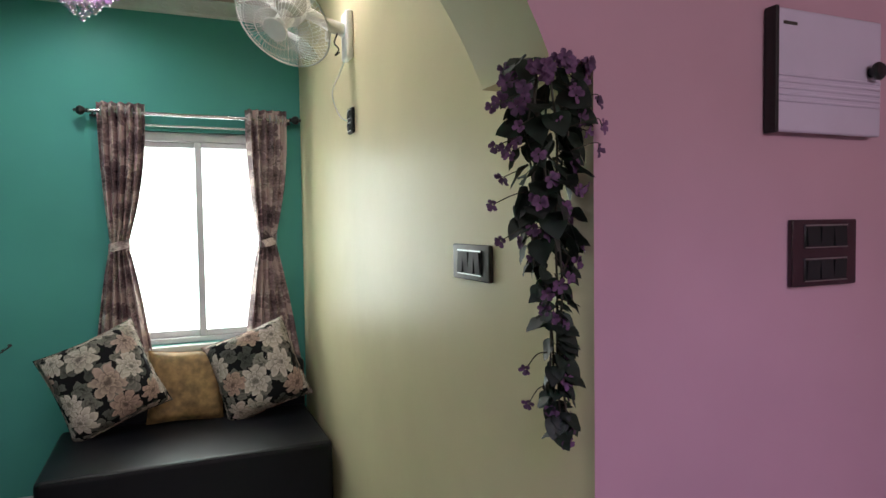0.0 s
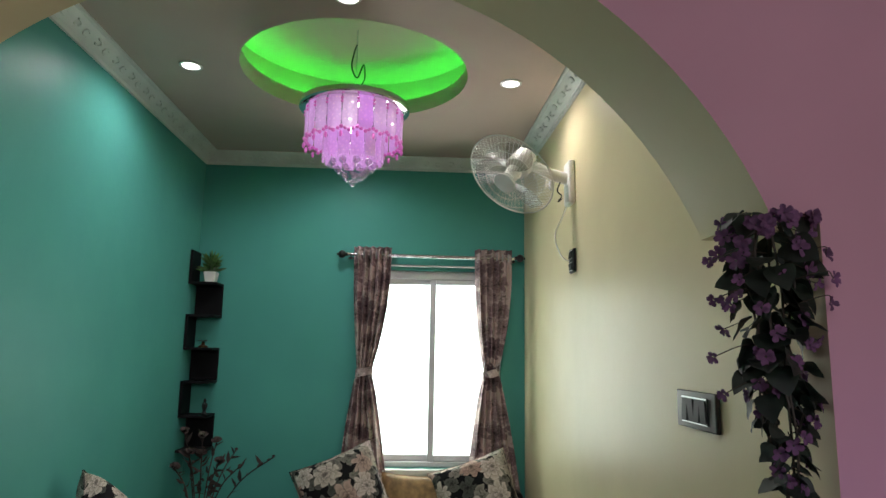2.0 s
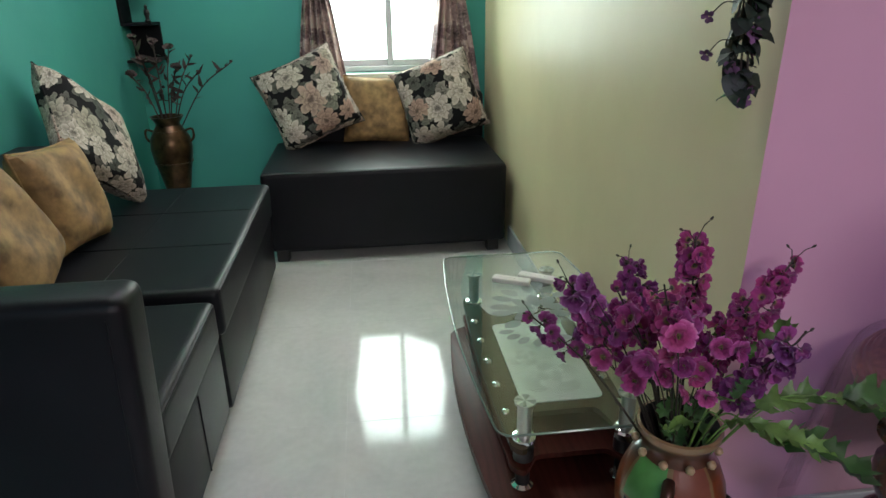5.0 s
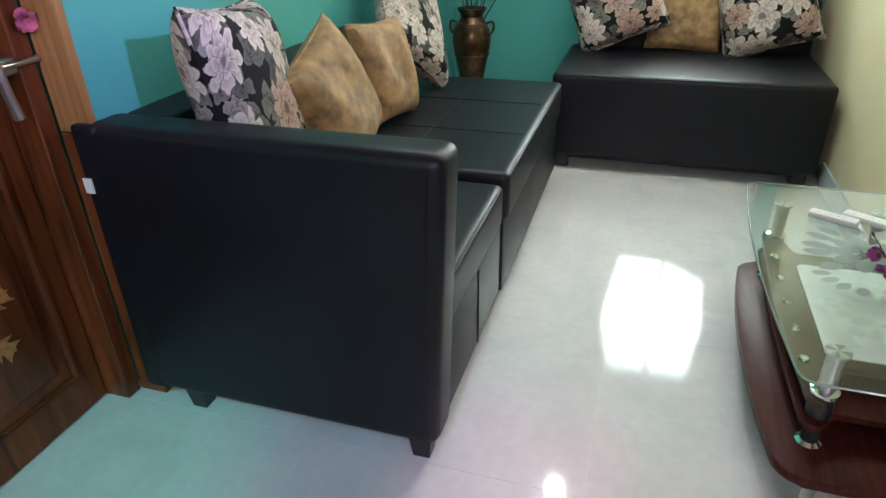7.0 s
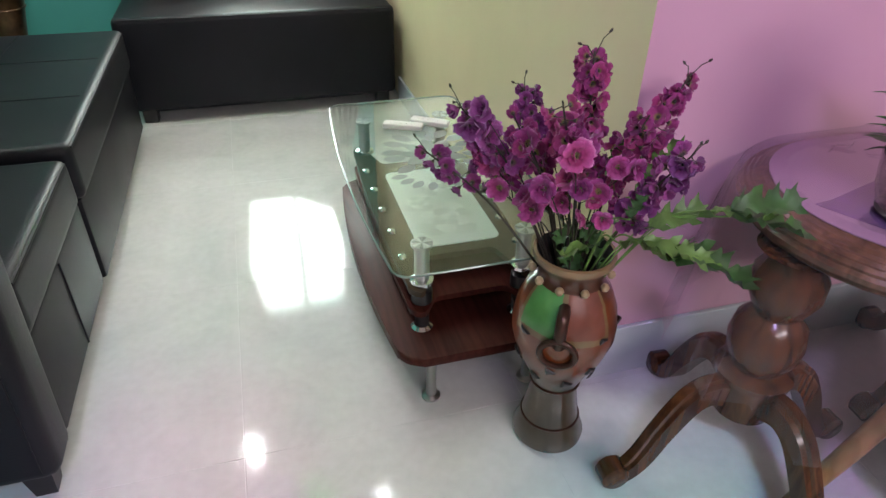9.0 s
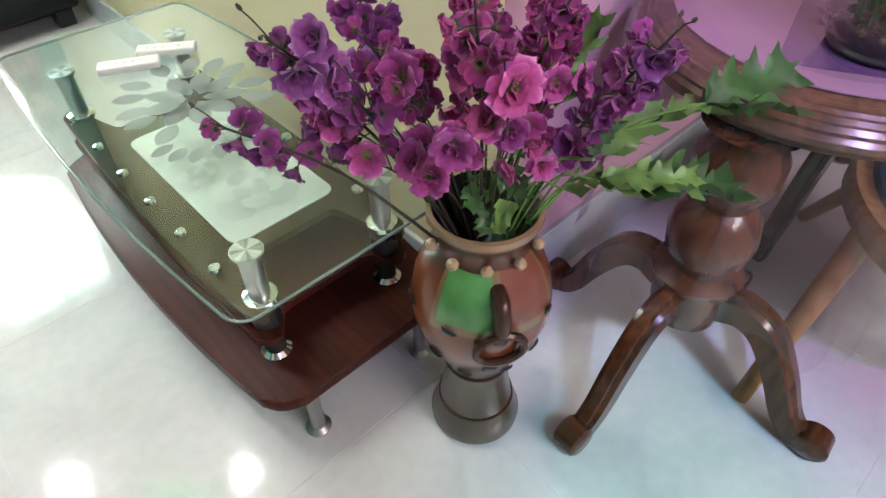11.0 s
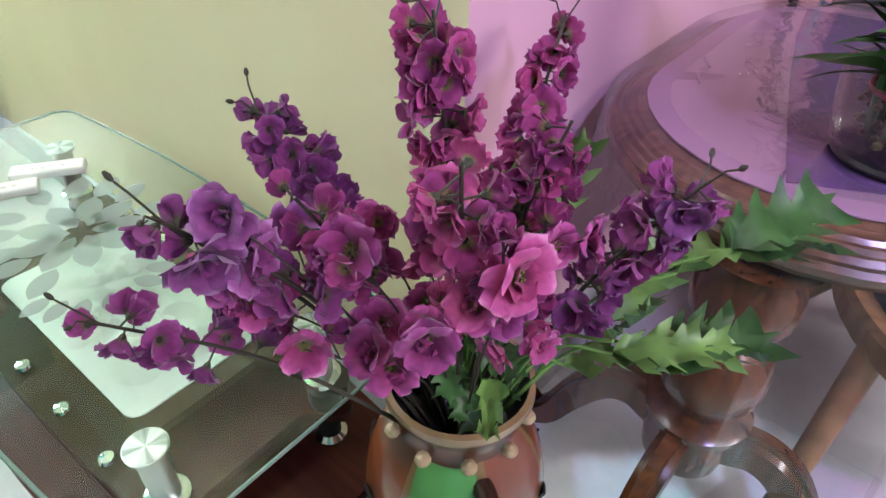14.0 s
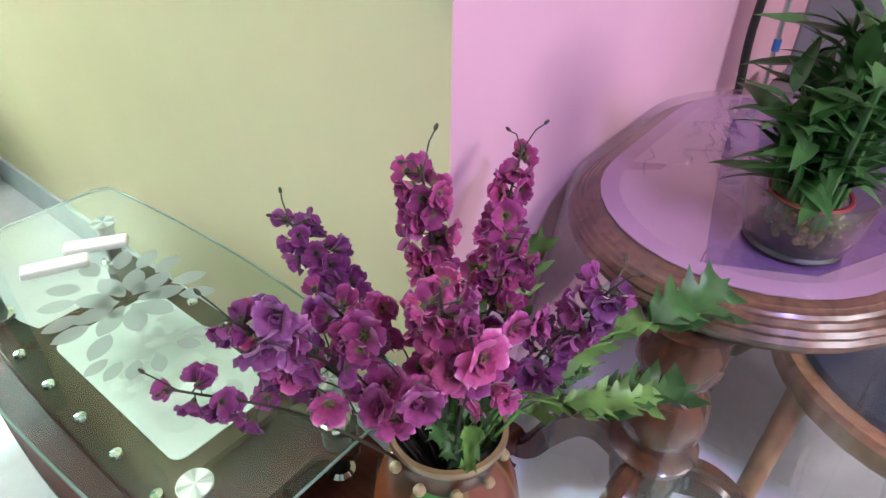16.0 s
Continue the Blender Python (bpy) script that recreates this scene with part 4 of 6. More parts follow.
def plate(nm, label, w, h, m, mat, rows, cells, group=""):
    """A modular switch plate facing -y in its own space: bezel, module frames, rockers, bright lines."""
    s = thing(nm, label, "switch", group=group)
    s.matrix_basis = m
    part("bezel", box(-w / 2, w / 2, -0.012, 0, -h / 2, h / 2, 0.004, 3), mat, s)
    for r in range(rows):
        zc = h / 2 - h * (r + 0.5) / rows
        ww, hh = w * 0.31, h / rows * 0.32
        part("module_frame", box(-ww - 0.004, ww + 0.004, -0.0145, -0.011, zc - hh - 0.003, zc + hh + 0.003, 0.002, 1), M_FOOT, s)
        part("bright_line", box(-ww - 0.002, ww + 0.002, -0.016, -0.0143, zc + hh - 0.001, zc + hh + 0.002), M_STEEL, s, "bright metal line")
        part("bright_line", box(-ww - 0.002, ww + 0.002, -0.016, -0.0143, zc - hh - 0.002, zc - hh), M_STEEL, s, "bright metal line")
        for k in range(cells):
            a = -ww + 2 * ww * k / cells
            rocker(s, a + 0.002, a + 2 * ww / cells - 0.002, zc - hh + 0.002, zc + hh - 0.003, -0.014, 1 if (k + r) % 2 else -1)
    return s


plate("switch_plate", "grey switch plate with dark rockers on the yellow wall", 0.205, 0.088, pose(XR, 0.484, 1.333, 0, 0, -90), M_GREYP, 1, 4)
plate("fan_switch", "small dark switch and socket under the wall fan", 0.075, 0.10, pose(XR, 1.60, 1.845, 0, 0, -90), M_DARKP, 2, 2)
plate("switch_plate", "square dark maroon switch plate on the pink wall", 0.195, 0.138, pose(2.772, 0.0, 1.358), M_MAROON, 2, 3)


def fuse_box():
    f = thing("distribution_box", "lilac silver fuse box with a black knob on the pink wall", "fuse box", (2.762, 0, 1.72))
    w, h = 0.155, 0.12
    part("case", box(-w + 0.004, w - 0.004, -0.018, 0, -h + 0.004, h - 0.004, 0.006, 2), M_FOOT, f, "black plastic case")
    door = part("door", box(-w, w, -0.028, -0.0185, -h, h, 0.006, 3), M_LILAC, f)
    for k in range(5):
        part("rib", box(-w + 0.004, w - 0.004, -0.0305, -0.0275, -0.012 - 0.0125 * k, -0.006 - 0.0125 * k, 0.0015, 1), M_LILAC, door)
    part("edge_strip", box(-w - 0.004, -w + 0.006, -0.030, -0.002, -h - 0.002, h + 0.002, 0.003, 2), M_FOOT, f)
    part("knob", lathe([(0.0, 0.0), (0.010, 0.001), (0.010, 0.010), (0.018, 0.014), (0.019, 0.02), (0.015, 0.025), (0.0, 0.026)], 20), M_FOOT, door, "black oval knob", pose(0.12, -0.0275, 0.013, 90, 0, 0))
    part("name_bar", box(-w + 0.018, -w + 0.055, -0.0295, -0.0278, 0.088, 0.094), M_GREYP, door)


fuse_box()


# ---- corner shelf, brass vase, small plant ----
def corner_shelf():
    s = thing("corner_shelf", "black zigzag corner shelf on two walls", "shelf")
    D, T = 0.155, 0.014
    for k in range(6):
        z = 1.82 - 0.182 * k
        part("shelf_board", box(XL + 0.001, XL + D, YB - D, YB - 0.001, z - T, z, 0.002, 1), M_SHELF, s)
        if k % 2 == 0:
            part("side_board", box(XL + 0.001, XL + T, YB - D, YB - 0.001, z + 0.0005, z + 0.18, 0.002, 1), M_SHELF, s)
            part("back_board", box(XL + 0.001, XL + D, YB - T, YB - 0.001, z - 0.181, z - T - 0.0005, 0.002, 1), M_SHELF, s)
    p = thing("potted_plant", "small green artificial plant in a white square pot", "plant", (XL + 0.10, YB - 0.075, 1.8205))
    bm = bmesh.new()
    bmesh.ops.create_cone(bm, cap_ends=True, segments=4, radius1=0.036, radius2=0.050, depth=0.062, matrix=pose(0, 0, 0.031, 0, 0, 45))
    bmesh.ops.bevel(bm, geom=bm.edges[:], offset=0.003, segments=2, affect='EDGES')
    part("pot", bm, M_WHITEP, p, "white square pot")
    rnd = random.Random(5)
    me = leaf_mesh("leaf", 0.078, 0.018, M_BAMB, droop=0.1)
    for k in range(120):
        a, e = rnd.uniform(0, 6.28), rnd.uniform(0.15, 1.45)
        h = rnd.uniform(0.06, 0.13)
        d = Vector((math.cos(a) * math.cos(e), math.sin(a) * math.cos(e), math.sin(e)))
        part("leaf", me, None, p, "", aim((d.x * 0.012, d.y * 0.012, h), d, rnd.uniform(0, 6), rnd.uniform(0.6, 1.0), 'Y'))
    tr = thing("trinket", "small dark gilt ornament on the black shelf", "ornament", (XL + 0.085, YB - 0.08, 1.4565))
    part("foot", lathe([(0.025, 0), (0.026, 0.008), (0.01, 0.014), (0.008, 0.03)], 16), M_BRASS, tr)
    for k in range(9):
        a = k * 0.7
        part("petal", leaf_mesh("petal", 0.035, 0.018, M_BRASS, droop=0.4, seed=k), None, tr, "", aim((0, 0, 0.03), (math.cos(a), math.sin(a), 0.5 + 0.1 * (k % 3)), 0, 1, 'Y'))
    st = thing("figurine", "small dark ornament at the shelf's edge", "ornament", (XL + 0.13, YB - 0.12, 1.0925))
    part("body", lathe([(0.012, 0), (0.016, 0.006), (0.008, 0.02), (0.015, 0.045), (0.013, 0.06), (0.006, 0.068), (0.009, 0.078), (0.0, 0.09)], 14), M_FOOT, st)


corner_shelf()


def brass_vase():
    v = thing("brass_vase", "tall old brass vase with dried stems in the corner", "vase", (0.47, 2.45, 0))
    prof = [(0.085, 0), (0.09, 0.02), (0.06, 0.06), (0.05, 0.12), (0.056, 0.22), (0.080, 0.34), (0.100, 0.43), (0.105, 0.48), (0.098, 0.53), (0.072, 0.575), (0.060, 0.595), (0.062, 0.61), (0.078, 0.632), (0.082, 0.64), (0.074, 0.64), (0.052, 0.60), (0.045, 0.55), (0.0, 0.5)]
    part("body", lathe(prof, 36), M_BRASS, v)
    for z, r in ((0.565, 0.076), (0.40, 0.095), (0.10, 0.054)):
        part("band", tube([(r * math.cos(2 * math.pi * k / 32), r * math.sin(2 * math.pi * k / 32), z) for k in range(32)], 0.004, 6, closed=True), M_BRASS, v)
    for s in (-1, 1):
        part("handle", tube(smooth_line([(s * 0.075, 0, 0.56), (s * 0.115, 0, 0.57), (s * 0.12, 0, 0.53), (s * 0.098, 0, 0.50)]), 0.006, 8), M_BRASS, v)
    rnd = random.Random(8)
    pm = petal_mesh("dried_bloom", 6, 0.030, 50, M_DRY, seed=3)
    lm = leaf_mesh("dried_leaf", 0.06, 0.018, M_DRY, droop=0.3)
    for tip in ((-0.10, 0.0, 1.02), (-0.06, -0.03, 0.92), (0.0, -0.02, 1.0), (0.06, 0.02, 0.97), (0.16, 0.03, 0.93), (0.10, -0.05, 0.88), (-0.02, 0.05, 0.90), (0.20, -0.04, 0.86), (0.36, 0.0, 0.90), (-0.12, -0.05, 0.85)):
        tip = Vector(tip)
        b0 = Vector((tip.x * 0.15, tip.y * 0.15, 0.56))
        line = smooth_line([b0, b0.lerp(tip, 0.5) + Vector((-0.02 * tip.x, 0, 0.05)), tip])
        st = part("dried_stem", tube(line, 0.0034, 5), M_DRY, v)
        for k in range(7):
            p = line[int(len(line) * (0.35 + 0.6 * k / 7))]
            d = Vector((rnd.uniform(-1, 1), rnd.uniform(-1, 1), rnd.uniform(0, 1)))
            part("dried_leaf", lm, None, st, "", aim(p, d, rnd.uniform(0, 6), rnd.uniform(0.7, 1.25), 'Y'))
        part("dried_bloom", pm, None, st, "", aim(tip, (0.2, -0.5, 1), rnd.uniform(0, 6), 1.0 if tip.x < 0.15 else 0.4))


brass_vase()


# ---- chandelier ----
M_CRYS = bpy.data.materials.new("lit_lilac_glass")
M_CRYS.use_nodes = True
_nt = M_CRYS.node_tree
_b = _nt.nodes["Principled BSDF"]
_b.inputs["Base Color"].default_value, _b.inputs["Roughness"].default_value = (0.75, 0.5, 0.85, 1), 0.15
_v = node(_nt, "TexVoronoi", Scale=70.0)
_nt.links.new(coords(_nt), _v.inputs["Vector"])
_c = ramp(_nt, _v.outputs["Distance"], [(0.10, (1.0, 0.90, 0.98)), (0.2, (0.64, 0.44, 0.59)), (0.42, (0.42, 0.26, 0.39))]).outputs[0]
_nt.links.new(_c, _b.inputs["Emission Color"])
_b.inputs["Emission Strength"].default_value = 0.40
_bp = node(_nt, "Bump", Strength=0.5, Distance=0.003)
_nt.links.new(_v.outputs["Distance"], _bp.inputs["Height"])
_nt.links.new(_bp.outputs[0], _b.inputs["Normal"])
M_BEAD = glow("violet_bead", (0.54, 0.14, 0.44), 0.5)
M_BALL = clear("crystal", (0.92, 0.88, 0.95), 0.02, 0.25, 1.6)


def chandelier():
    c = thing("chandelier", "round crystal chandelier glowing lilac under the green recess", "chandelier", (1.26, 1.55, 0))
    part("top_plate", lathe([(0.0, 2.48), (0.215, 2.48), (0.228, 2.474), (0.23, 2.452), (0.222, 2.446), (0.0, 2.446)], 48), M_CHROME, c, "mirror-bright round plate")
    part("canopy", lathe([(0.045, 2.48), (0.045, 2.53), (0.03, 2.545), (0.0, 2.55)], 24), M_CHROME, c)
    part("hook", tube([(0, 0, 2.55), (0, 0, ZC + 0.21)], 0.0018, 6), M_STEEL, c)
    part("wires", tube(smooth_line([(0.01, 0, 2.55), (0.035, 0.01, 2.60), (0.03, 0, 2.66), (0.005, 0, 2.60), (-0.02, 0, 2.65), (-0.01, 0, 2.72), (0, 0, 2.75)]), 0.003, 6), M_FOOT, c)

    def panel(w, h):
        bm = bmesh.new()
        rows = []
        for j in range(7):
            t = j / 6
            zz = -h * t
            ww = w / 2 * (1 if t < 0.9 else 1 - 0.25 * ((t - 0.9) / 0.1) ** 2)
            rows.append([bm.verts.new((s * ww, -0.006 * (1 - s * s), zz)) for s in (-1, -0.5, 0, 0.5, 1)])
        for a, b in zip(rows, rows[1:]):
            for i in range(4):
                bm.faces.new((a[i], a[i + 1], b[i + 1], b[i]))
        bmesh.ops.solidify(bm, geom=bm.faces[:], thickness=0.004)
        return link("glass_panel", bm, M_CRYS)

    for r, n, w, h, z in ((0.198, 20, 0.058, 0.140, 2.447), (0.122, 14, 0.052, 0.118, 2.345)):
        me = panel(w, h)
        for k in range(n):
            a = 2 * math.pi * k / n
            part("glass_panel", me, None, c, "", Matrix.Translation((r * math.cos(a), r * math.sin(a), z)) @ Matrix.Rotation(a + math.pi / 2, 4, 'Z'))
    bead = lathe([(0.0, -0.011), (0.008, -0.007), (0.011, 0), (0.008, 0.007), (0.0, 0.011)], 8)
    bead = link("bead", bead, M_BEAD)
    for k in range(80):
        a = 2 * math.pi * k / 80
        r = 0.201 - 0.005 * (k % 2)
        part("bead", bead, None, c, "", Matrix.Translation((r * math.cos(a), r * math.sin(a), 2.300 + 0.014 * abs(math.sin(a * 10)))) @ Matrix.Scale(0.75, 4))
    for k in range(20):
        a = 2 * math.pi * (k + 0.5) / 20
        for q in range(2):
            part("bead", bead, None, c, "", Matrix.Translation((0.203 * math.cos(a), 0.203 * math.sin(a), 2.430 - 0.014 * q)) @ Matrix.Scale(0.55, 4))
        part("drop", bead, None, c, "", Matrix.Translation((0.203 * math.cos(a), 0.203 * math.sin(a), 2.284)) @ Matrix.Diagonal((0.6, 0.6, 1.3, 1)))
    ball = lathe([(0.0, -0.016), (0.009, -0.013), (0.015, -0.004), (0.015, 0.004), (0.009, 0.013), (0.0, 0.016)], 10)
    ball = link("crystal_ball", ball, M_BALL)
    for n, r, z in ((10, 0.09, 2.215), (7, 0.06, 2.19), (5, 0.035, 2.165), (1, 0.0, 2.14)):
        for k in range(n):
            a = 2 * math.pi * k / n + n
            part("crystal_ball", ball, None, c, "clear crystal drop", Matrix.Translation((r * math.cos(a), r * math.sin(a), z)))
            part("thread", tube([(r * math.cos(a), r * math.sin(a), z + 0.015), (r * math.cos(a), r * math.sin(a), 2.36)], 0.0008, 4), M_CHROME, c)
    part("lower_ring", tube([(0.118 * math.cos(2 * math.pi * k / 32), 0.118 * math.sin(2 * math.pi * k / 32), 2.348) for k in range(32)], 0.004, 6, closed=True), M_CHROME, c)
    part("lower_plate", lathe([(0.0, 2.352), (0.117, 2.352), (0.117, 2.356), (0.0, 2.356)], 32), M_CHROME, c)
    part("rod", tube([(0, 0, 2.352), (0, 0, 2.45)], 0.006, 8), M_CHROME, c)


chandelier()


# ---- garland on the arch ledge ----
def garland():
    g = thing("flower_garland", "hanging garland of dark leaves and mauve artificial flowers", "artificial plant")
    rnd = random.Random(12)
    lms = [leaf_mesh("leaf", 0.050, 0.056, M_LEAF, droop=0.35 + 0.1 * k, fold=0.15, heart=True, seed=k) for k in range(3)]
    fms = [petal_mesh("flower", 5, 0.0155, 12, M_VFLOW, 0.36, 0.35, seed=k, ruffle=0.05) for k in range(3)]
    cx, cy = 2.125, 0.035

    def wid(z):
        if z > 1.60:
            return 0.078
        if z > 1.40:
            return 0.070
        return 0.070 - 0.046 * min(1, (1.40 - z) / 0.12)

    def place(z, a, out):
        w = wid(z) * out
        x, y = cx + 0.06 * max(0, 1.5 - z) + w * math.cos(a) * 0.9, cy + w * 0.8 * math.sin(a)
        if y > -0.012 and x > XR - 0.012:
            x = XR - 0.012
        return Vector((x, y, z))

    for k in range(7):
        a = k * 0.9
        zb = [1.06, 1.10, 1.15, 1.3, 1.38, 1.08, 1.2][k]
        line = [place(1.69 + (zb - 1.69) * q / 5, a + 0.2 * q, 0.35 + 0.3 * (q % 2)) for q in range(6)]
        part("vine", tube(smooth_line(line), 0.0022, 5), M_STEM, g)
    for k in range(170):
        z = 1.71 - 0.665 * (k / 170) ** 1.05
        a = rnd.uniform(0, 6.28)
        d = Vector((math.cos(a), math.sin(a) - 0.35, rnd.uniform(-1.1, 0.1)))
        part("leaf", rnd.choice(lms), None, g, "", aim(place(z, a, 0.75 * math.sqrt(rnd.uniform(0.03, 1))), d, rnd.uniform(-0.9, 0.9), rnd.uniform(0.7, 1.2) * (1 if z > 1.4 else 0.68), 'Y'))
    for k in range(95):
        z = 1.695 - 0.675 * (k / 95) ** 2.8
        a = rnd.uniform(2.6, 6.9)
        out = rnd.uniform(0.75, 1.25)
        d = Vector((math.cos(a) * 0.9, math.sin(a) - 0.5, rnd.uniform(-0.6, 0.35)))
        p = place(z, a, out)
        part("flower", rnd.choice(fms), None, g, "", aim(p, d, rnd.uniform(0, 6), rnd.uniform(0.7, 1.05)))
        part("stalk", tube([place(z + 0.02, a, out * 0.4), p], 0.0010, 4), M_STEM, g)
    for z, dx in ((1.62, -0.115), (1.555, -0.11), (1.46, -0.115), (1.40, -0.10), (1.18, -0.055), (1.12, -0.05)):
        p = Vector((cx + dx, cy - 0.02, z))
        part("tendril", tube(smooth_line([(cx, cy, z + 0.02), (cx + dx * 0.5, cy - 0.01, z + 0.02), p]), 0.0010, 5), M_STEM, g)
        part("flower", fms[0], None, g, "", aim(p, (-0.7, -0.5, -0.3), z * 9, 0.75))
    for k, (dx, z) in enumerate(((-0.004, 1.63), (0.006, 1.59), (-0.002, 1.55))):
        p = Vector((XR + dx - 0.01, -0.03, z))
        part("tendril", tube(smooth_line([(cx + 0.02, -0.01, z), (XR - 0.02, -0.035, z + 0.012), p]), 0.0010, 5), M_STEM, g)
        part("flower", fms[k], None, g, "", aim(p, (0.4, -0.8, 0.1), k, 0.85))


garland()


# ---- coffee table ----
def bowed(x0, x1, y0, y1, bow, r=0.03, n=14):
    """Outline of a rectangle whose long sides swell outwards, with rounded corners."""
    pts = []
    for cx, cy, a0 in ((x1 - r, y0 + r, -90), (x1 - r, y1 - r, 0), (x0 + r, y1 - r, 90), (x0 + r, y0 + r, 180)):
        for k in range(6):
            a = radians(a0 + 90 * k / 5)
            pts.append((cx + r * math.cos(a), cy + r * math.sin(a)))
        if a0 == -90:
            pts += [(x1, y0 + r + (y1 - y0 - 2 * r) * k / n) for k in range(1, n)]
        if a0 == 90:
            pts += [(x0, y1 - r - (y1 - y0 - 2 * r) * k / n) for k in range(1, n)]
    xm = (x0 + x1) / 2
    out = []
    for x, y in pts:
        t = (y - y0) / (y1 - y0)
        out.append((x + (1 if x > xm else -1) * bow * 4 * t * (1 - t) * abs(x - xm) / ((x1 - x0) / 2), y))
    return out


def scooped(x0, x1, y0, y1, depth, bow, n=28):
    """Outline of a bowed board whose short ends are scooped out between lobes at the posts."""
    xm, hw = (x0 + x1) / 2, (x1 - x0) / 2
    near, far = [], []
    for k in range(n + 1):
        u = -1 + 2 * k / n
        e = min(1, max(0, (abs(u) - 0.52) / 0.30))
        dip = depth * (1 - e * e * (3 - 2 * e)) + 0.022 * max(0, (abs(u) - 0.80) / 0.20) ** 2.5
        near.append((xm + hw * u, y0 + dip))
        far.append((xm - hw * u, y1 - dip))
    right = [(x1 + bow * math.sin(math.pi * k / 12), near[-1][1] + (far[0][1] - near[-1][1]) * k / 12) for k in range(1, 12)]
    left = [(x0 - bow * math.sin(math.pi * k / 12), far[-1][1] + (near[0][1] - far[-1][1]) * k / 12) for k in range(1, 12)]
    return near + right + far + left


def coffee_table():
    t = thing("coffee_table", "glass-topped coffee table with chrome posts and red-brown shelf", "table")
    X0, X1, Y0, Y1 = 1.735, 2.135, 0.0, 0.945
    top = part("glass_top", slab(bowed(X0, X1, Y0, Y1, 0.028, 0.03), 0.381, 0.389, 0.002, 1), M_GLASS, t, "clear glass top with a ground edge")
    top.visible_shadow = False
    rim = [(x, y, 0.385) for x, y in bowed(X0, X1, Y0, Y1, 0.028, 0.03)]
    part("glass_edge", tube(rim, 0.0026, 6, closed=True), M_GLEDGE, top)
    part("panel", slab(scooped(1.785, 2.09, 0.082, 0.855, 0.135, 0.012), 0.262, 0.276, 0.0), M_BROWNB, t, "brown laminate panel with studs")
    fr = part("frosted_inset", slab(bowed(1.845, 2.055, 0.25, 0.655, 0.0, 0.02), 0.2765, 0.279, 0.001, 1), M_FROST, t, "frosted glass inset with an etched rose")
    for cx, cy, size in ((1.955, 0.36, 1.0), (1.985, 0.54, 0.7), (1.90, 0.46, 0.55)):
        for k in range(13):
            a, rr = k * 2.4, (0.010 + 0.0048 * k) * size
            w = (0.012 + 0.0022 * k) * size
            oval = [(rr + w * math.cos(q * 0.5236) * 0.8, w * math.sin(q * 0.5236)) for q in range(12)]
            bm = slab(oval, 0.0, 0.0003)
            part("rose_petal", bm, M_FROST2 if k % 2 else M_FROST3, fr, "", Matrix.Translation((cx, cy, 0.2793 + 0.00035 * (13 - k))) @ Matrix.Rotation(a, 4, 'Z'))
    for x in (1.797, 2.083):
        for y in (0.224, 0.339, 0.452, 0.565, 0.68):
            part("stud", lathe([(0.010, 0.276), (0.0115, 0.278), (0.0095, 0.283), (0.0, 0.2845)], 14, at=(x, y, 0)), M_CHROME, t, "chrome stud")
    part("lower_shelf", slab(bowed(1.752, 2.128, 0.015, 0.90, 0.035, 0.045), 0.118, 0.142, 0.008, 3), M_REDWOOD, t, "red-brown laminate lower shelf")
    part("mid_shelf", slab(scooped(1.785, 2.09, 0.082, 0.855, 0.05, 0.008), 0.205, 0.219, 0.0), M_REDWOOD, t, "red-brown middle board")
    for x in (1.818, 2.058):
        for y in (0.122, 0.815):
            p = part("post", lathe([(0.019, 0.278), (0.017, 0.28), (0.017, 0.372), (0.024, 0.374), (0.025, 0.3795), (0.023, 0.3800)], 20, at=(x, y, 0)), M_STEEL, t, "brushed steel post")
            part("cap", lathe([(0.0, 0.0006), (0.0235, 0.0004), (0.024, -0.001)], 20), M_CAP, p, "radially brushed steel cap", Matrix.Translation((x, y, 0.3802)))
            part("collar", lathe([(0.019, 0.2765), (0.028, 0.2775), (0.027, 0.285), (0.019, 0.288)], 20, at=(x, y, 0)), M_CHROME, p)
            part("upper_sleeve", lathe([(0.017, 0.222), (0.024, 0.225), (0.024, 0.258), (0.017, 0.261)], 20, at=(x, y, 0)), M_FOOT, p, "black plastic sleeve")
            part("lower_sleeve", lathe([(0.017, 0.155), (0.017, 0.222)], 20, at=(x, y, 0)), M_DARKP, p, "black plastic sleeve")
            part("ring", lathe([(0.017, 0.143), (0.025, 0.143), (0.026, 0.149), (0.018, 0.156)], 20, at=(x, y, 0)), M_CHROME, p)
            fy = y - 0.085 if y < 0.4 else y + 0.02
            part("foot", lathe([(0.0, 0), (0.022, 0.0), (0.0225, 0.006), (0.013, 0.013), (0.0115, 0.05), (0.013, 0.10), (0.020, 0.118)], 20, at=(x, fy, 0)), M_STEEL, t, "chrome foot")
    rnd = random.Random(4)

    def etched(cx, cy, n, r, s):
        for k in range(n):
            a = 2 * math.pi * k / n + s
            w = r * 0.42
            bm = bmesh.new()
            pts = [(r * (0.25 + 0.75 * q / 6), w * 0.5 * math.sin(math.pi * q / 6) ** 0.7) for q in range(7)]
            vs = [bm.verts.new((x, y, 0)) for x, y in pts] + [bm.verts.new((x, -y, 0)) for x, y in pts[::-1][1:-1]]
            bm.faces.new(vs)
            bmesh.ops.solidify(bm, geom=bm.faces[:], thickness=0.0004)
            part("etched_petal", bm, M_ETCH, top, "white etched petal", Matrix.Translation((cx, cy, 0.3896)) @ Matrix.Rotation(a, 4, 'Z'))

    # a large bloom over the panel's far end, with leaves round it
    etched(1.955, 0.525, 9, 0.095, 0.2)
    etched(1.955, 0.525, 6, 0.055, 0.5)
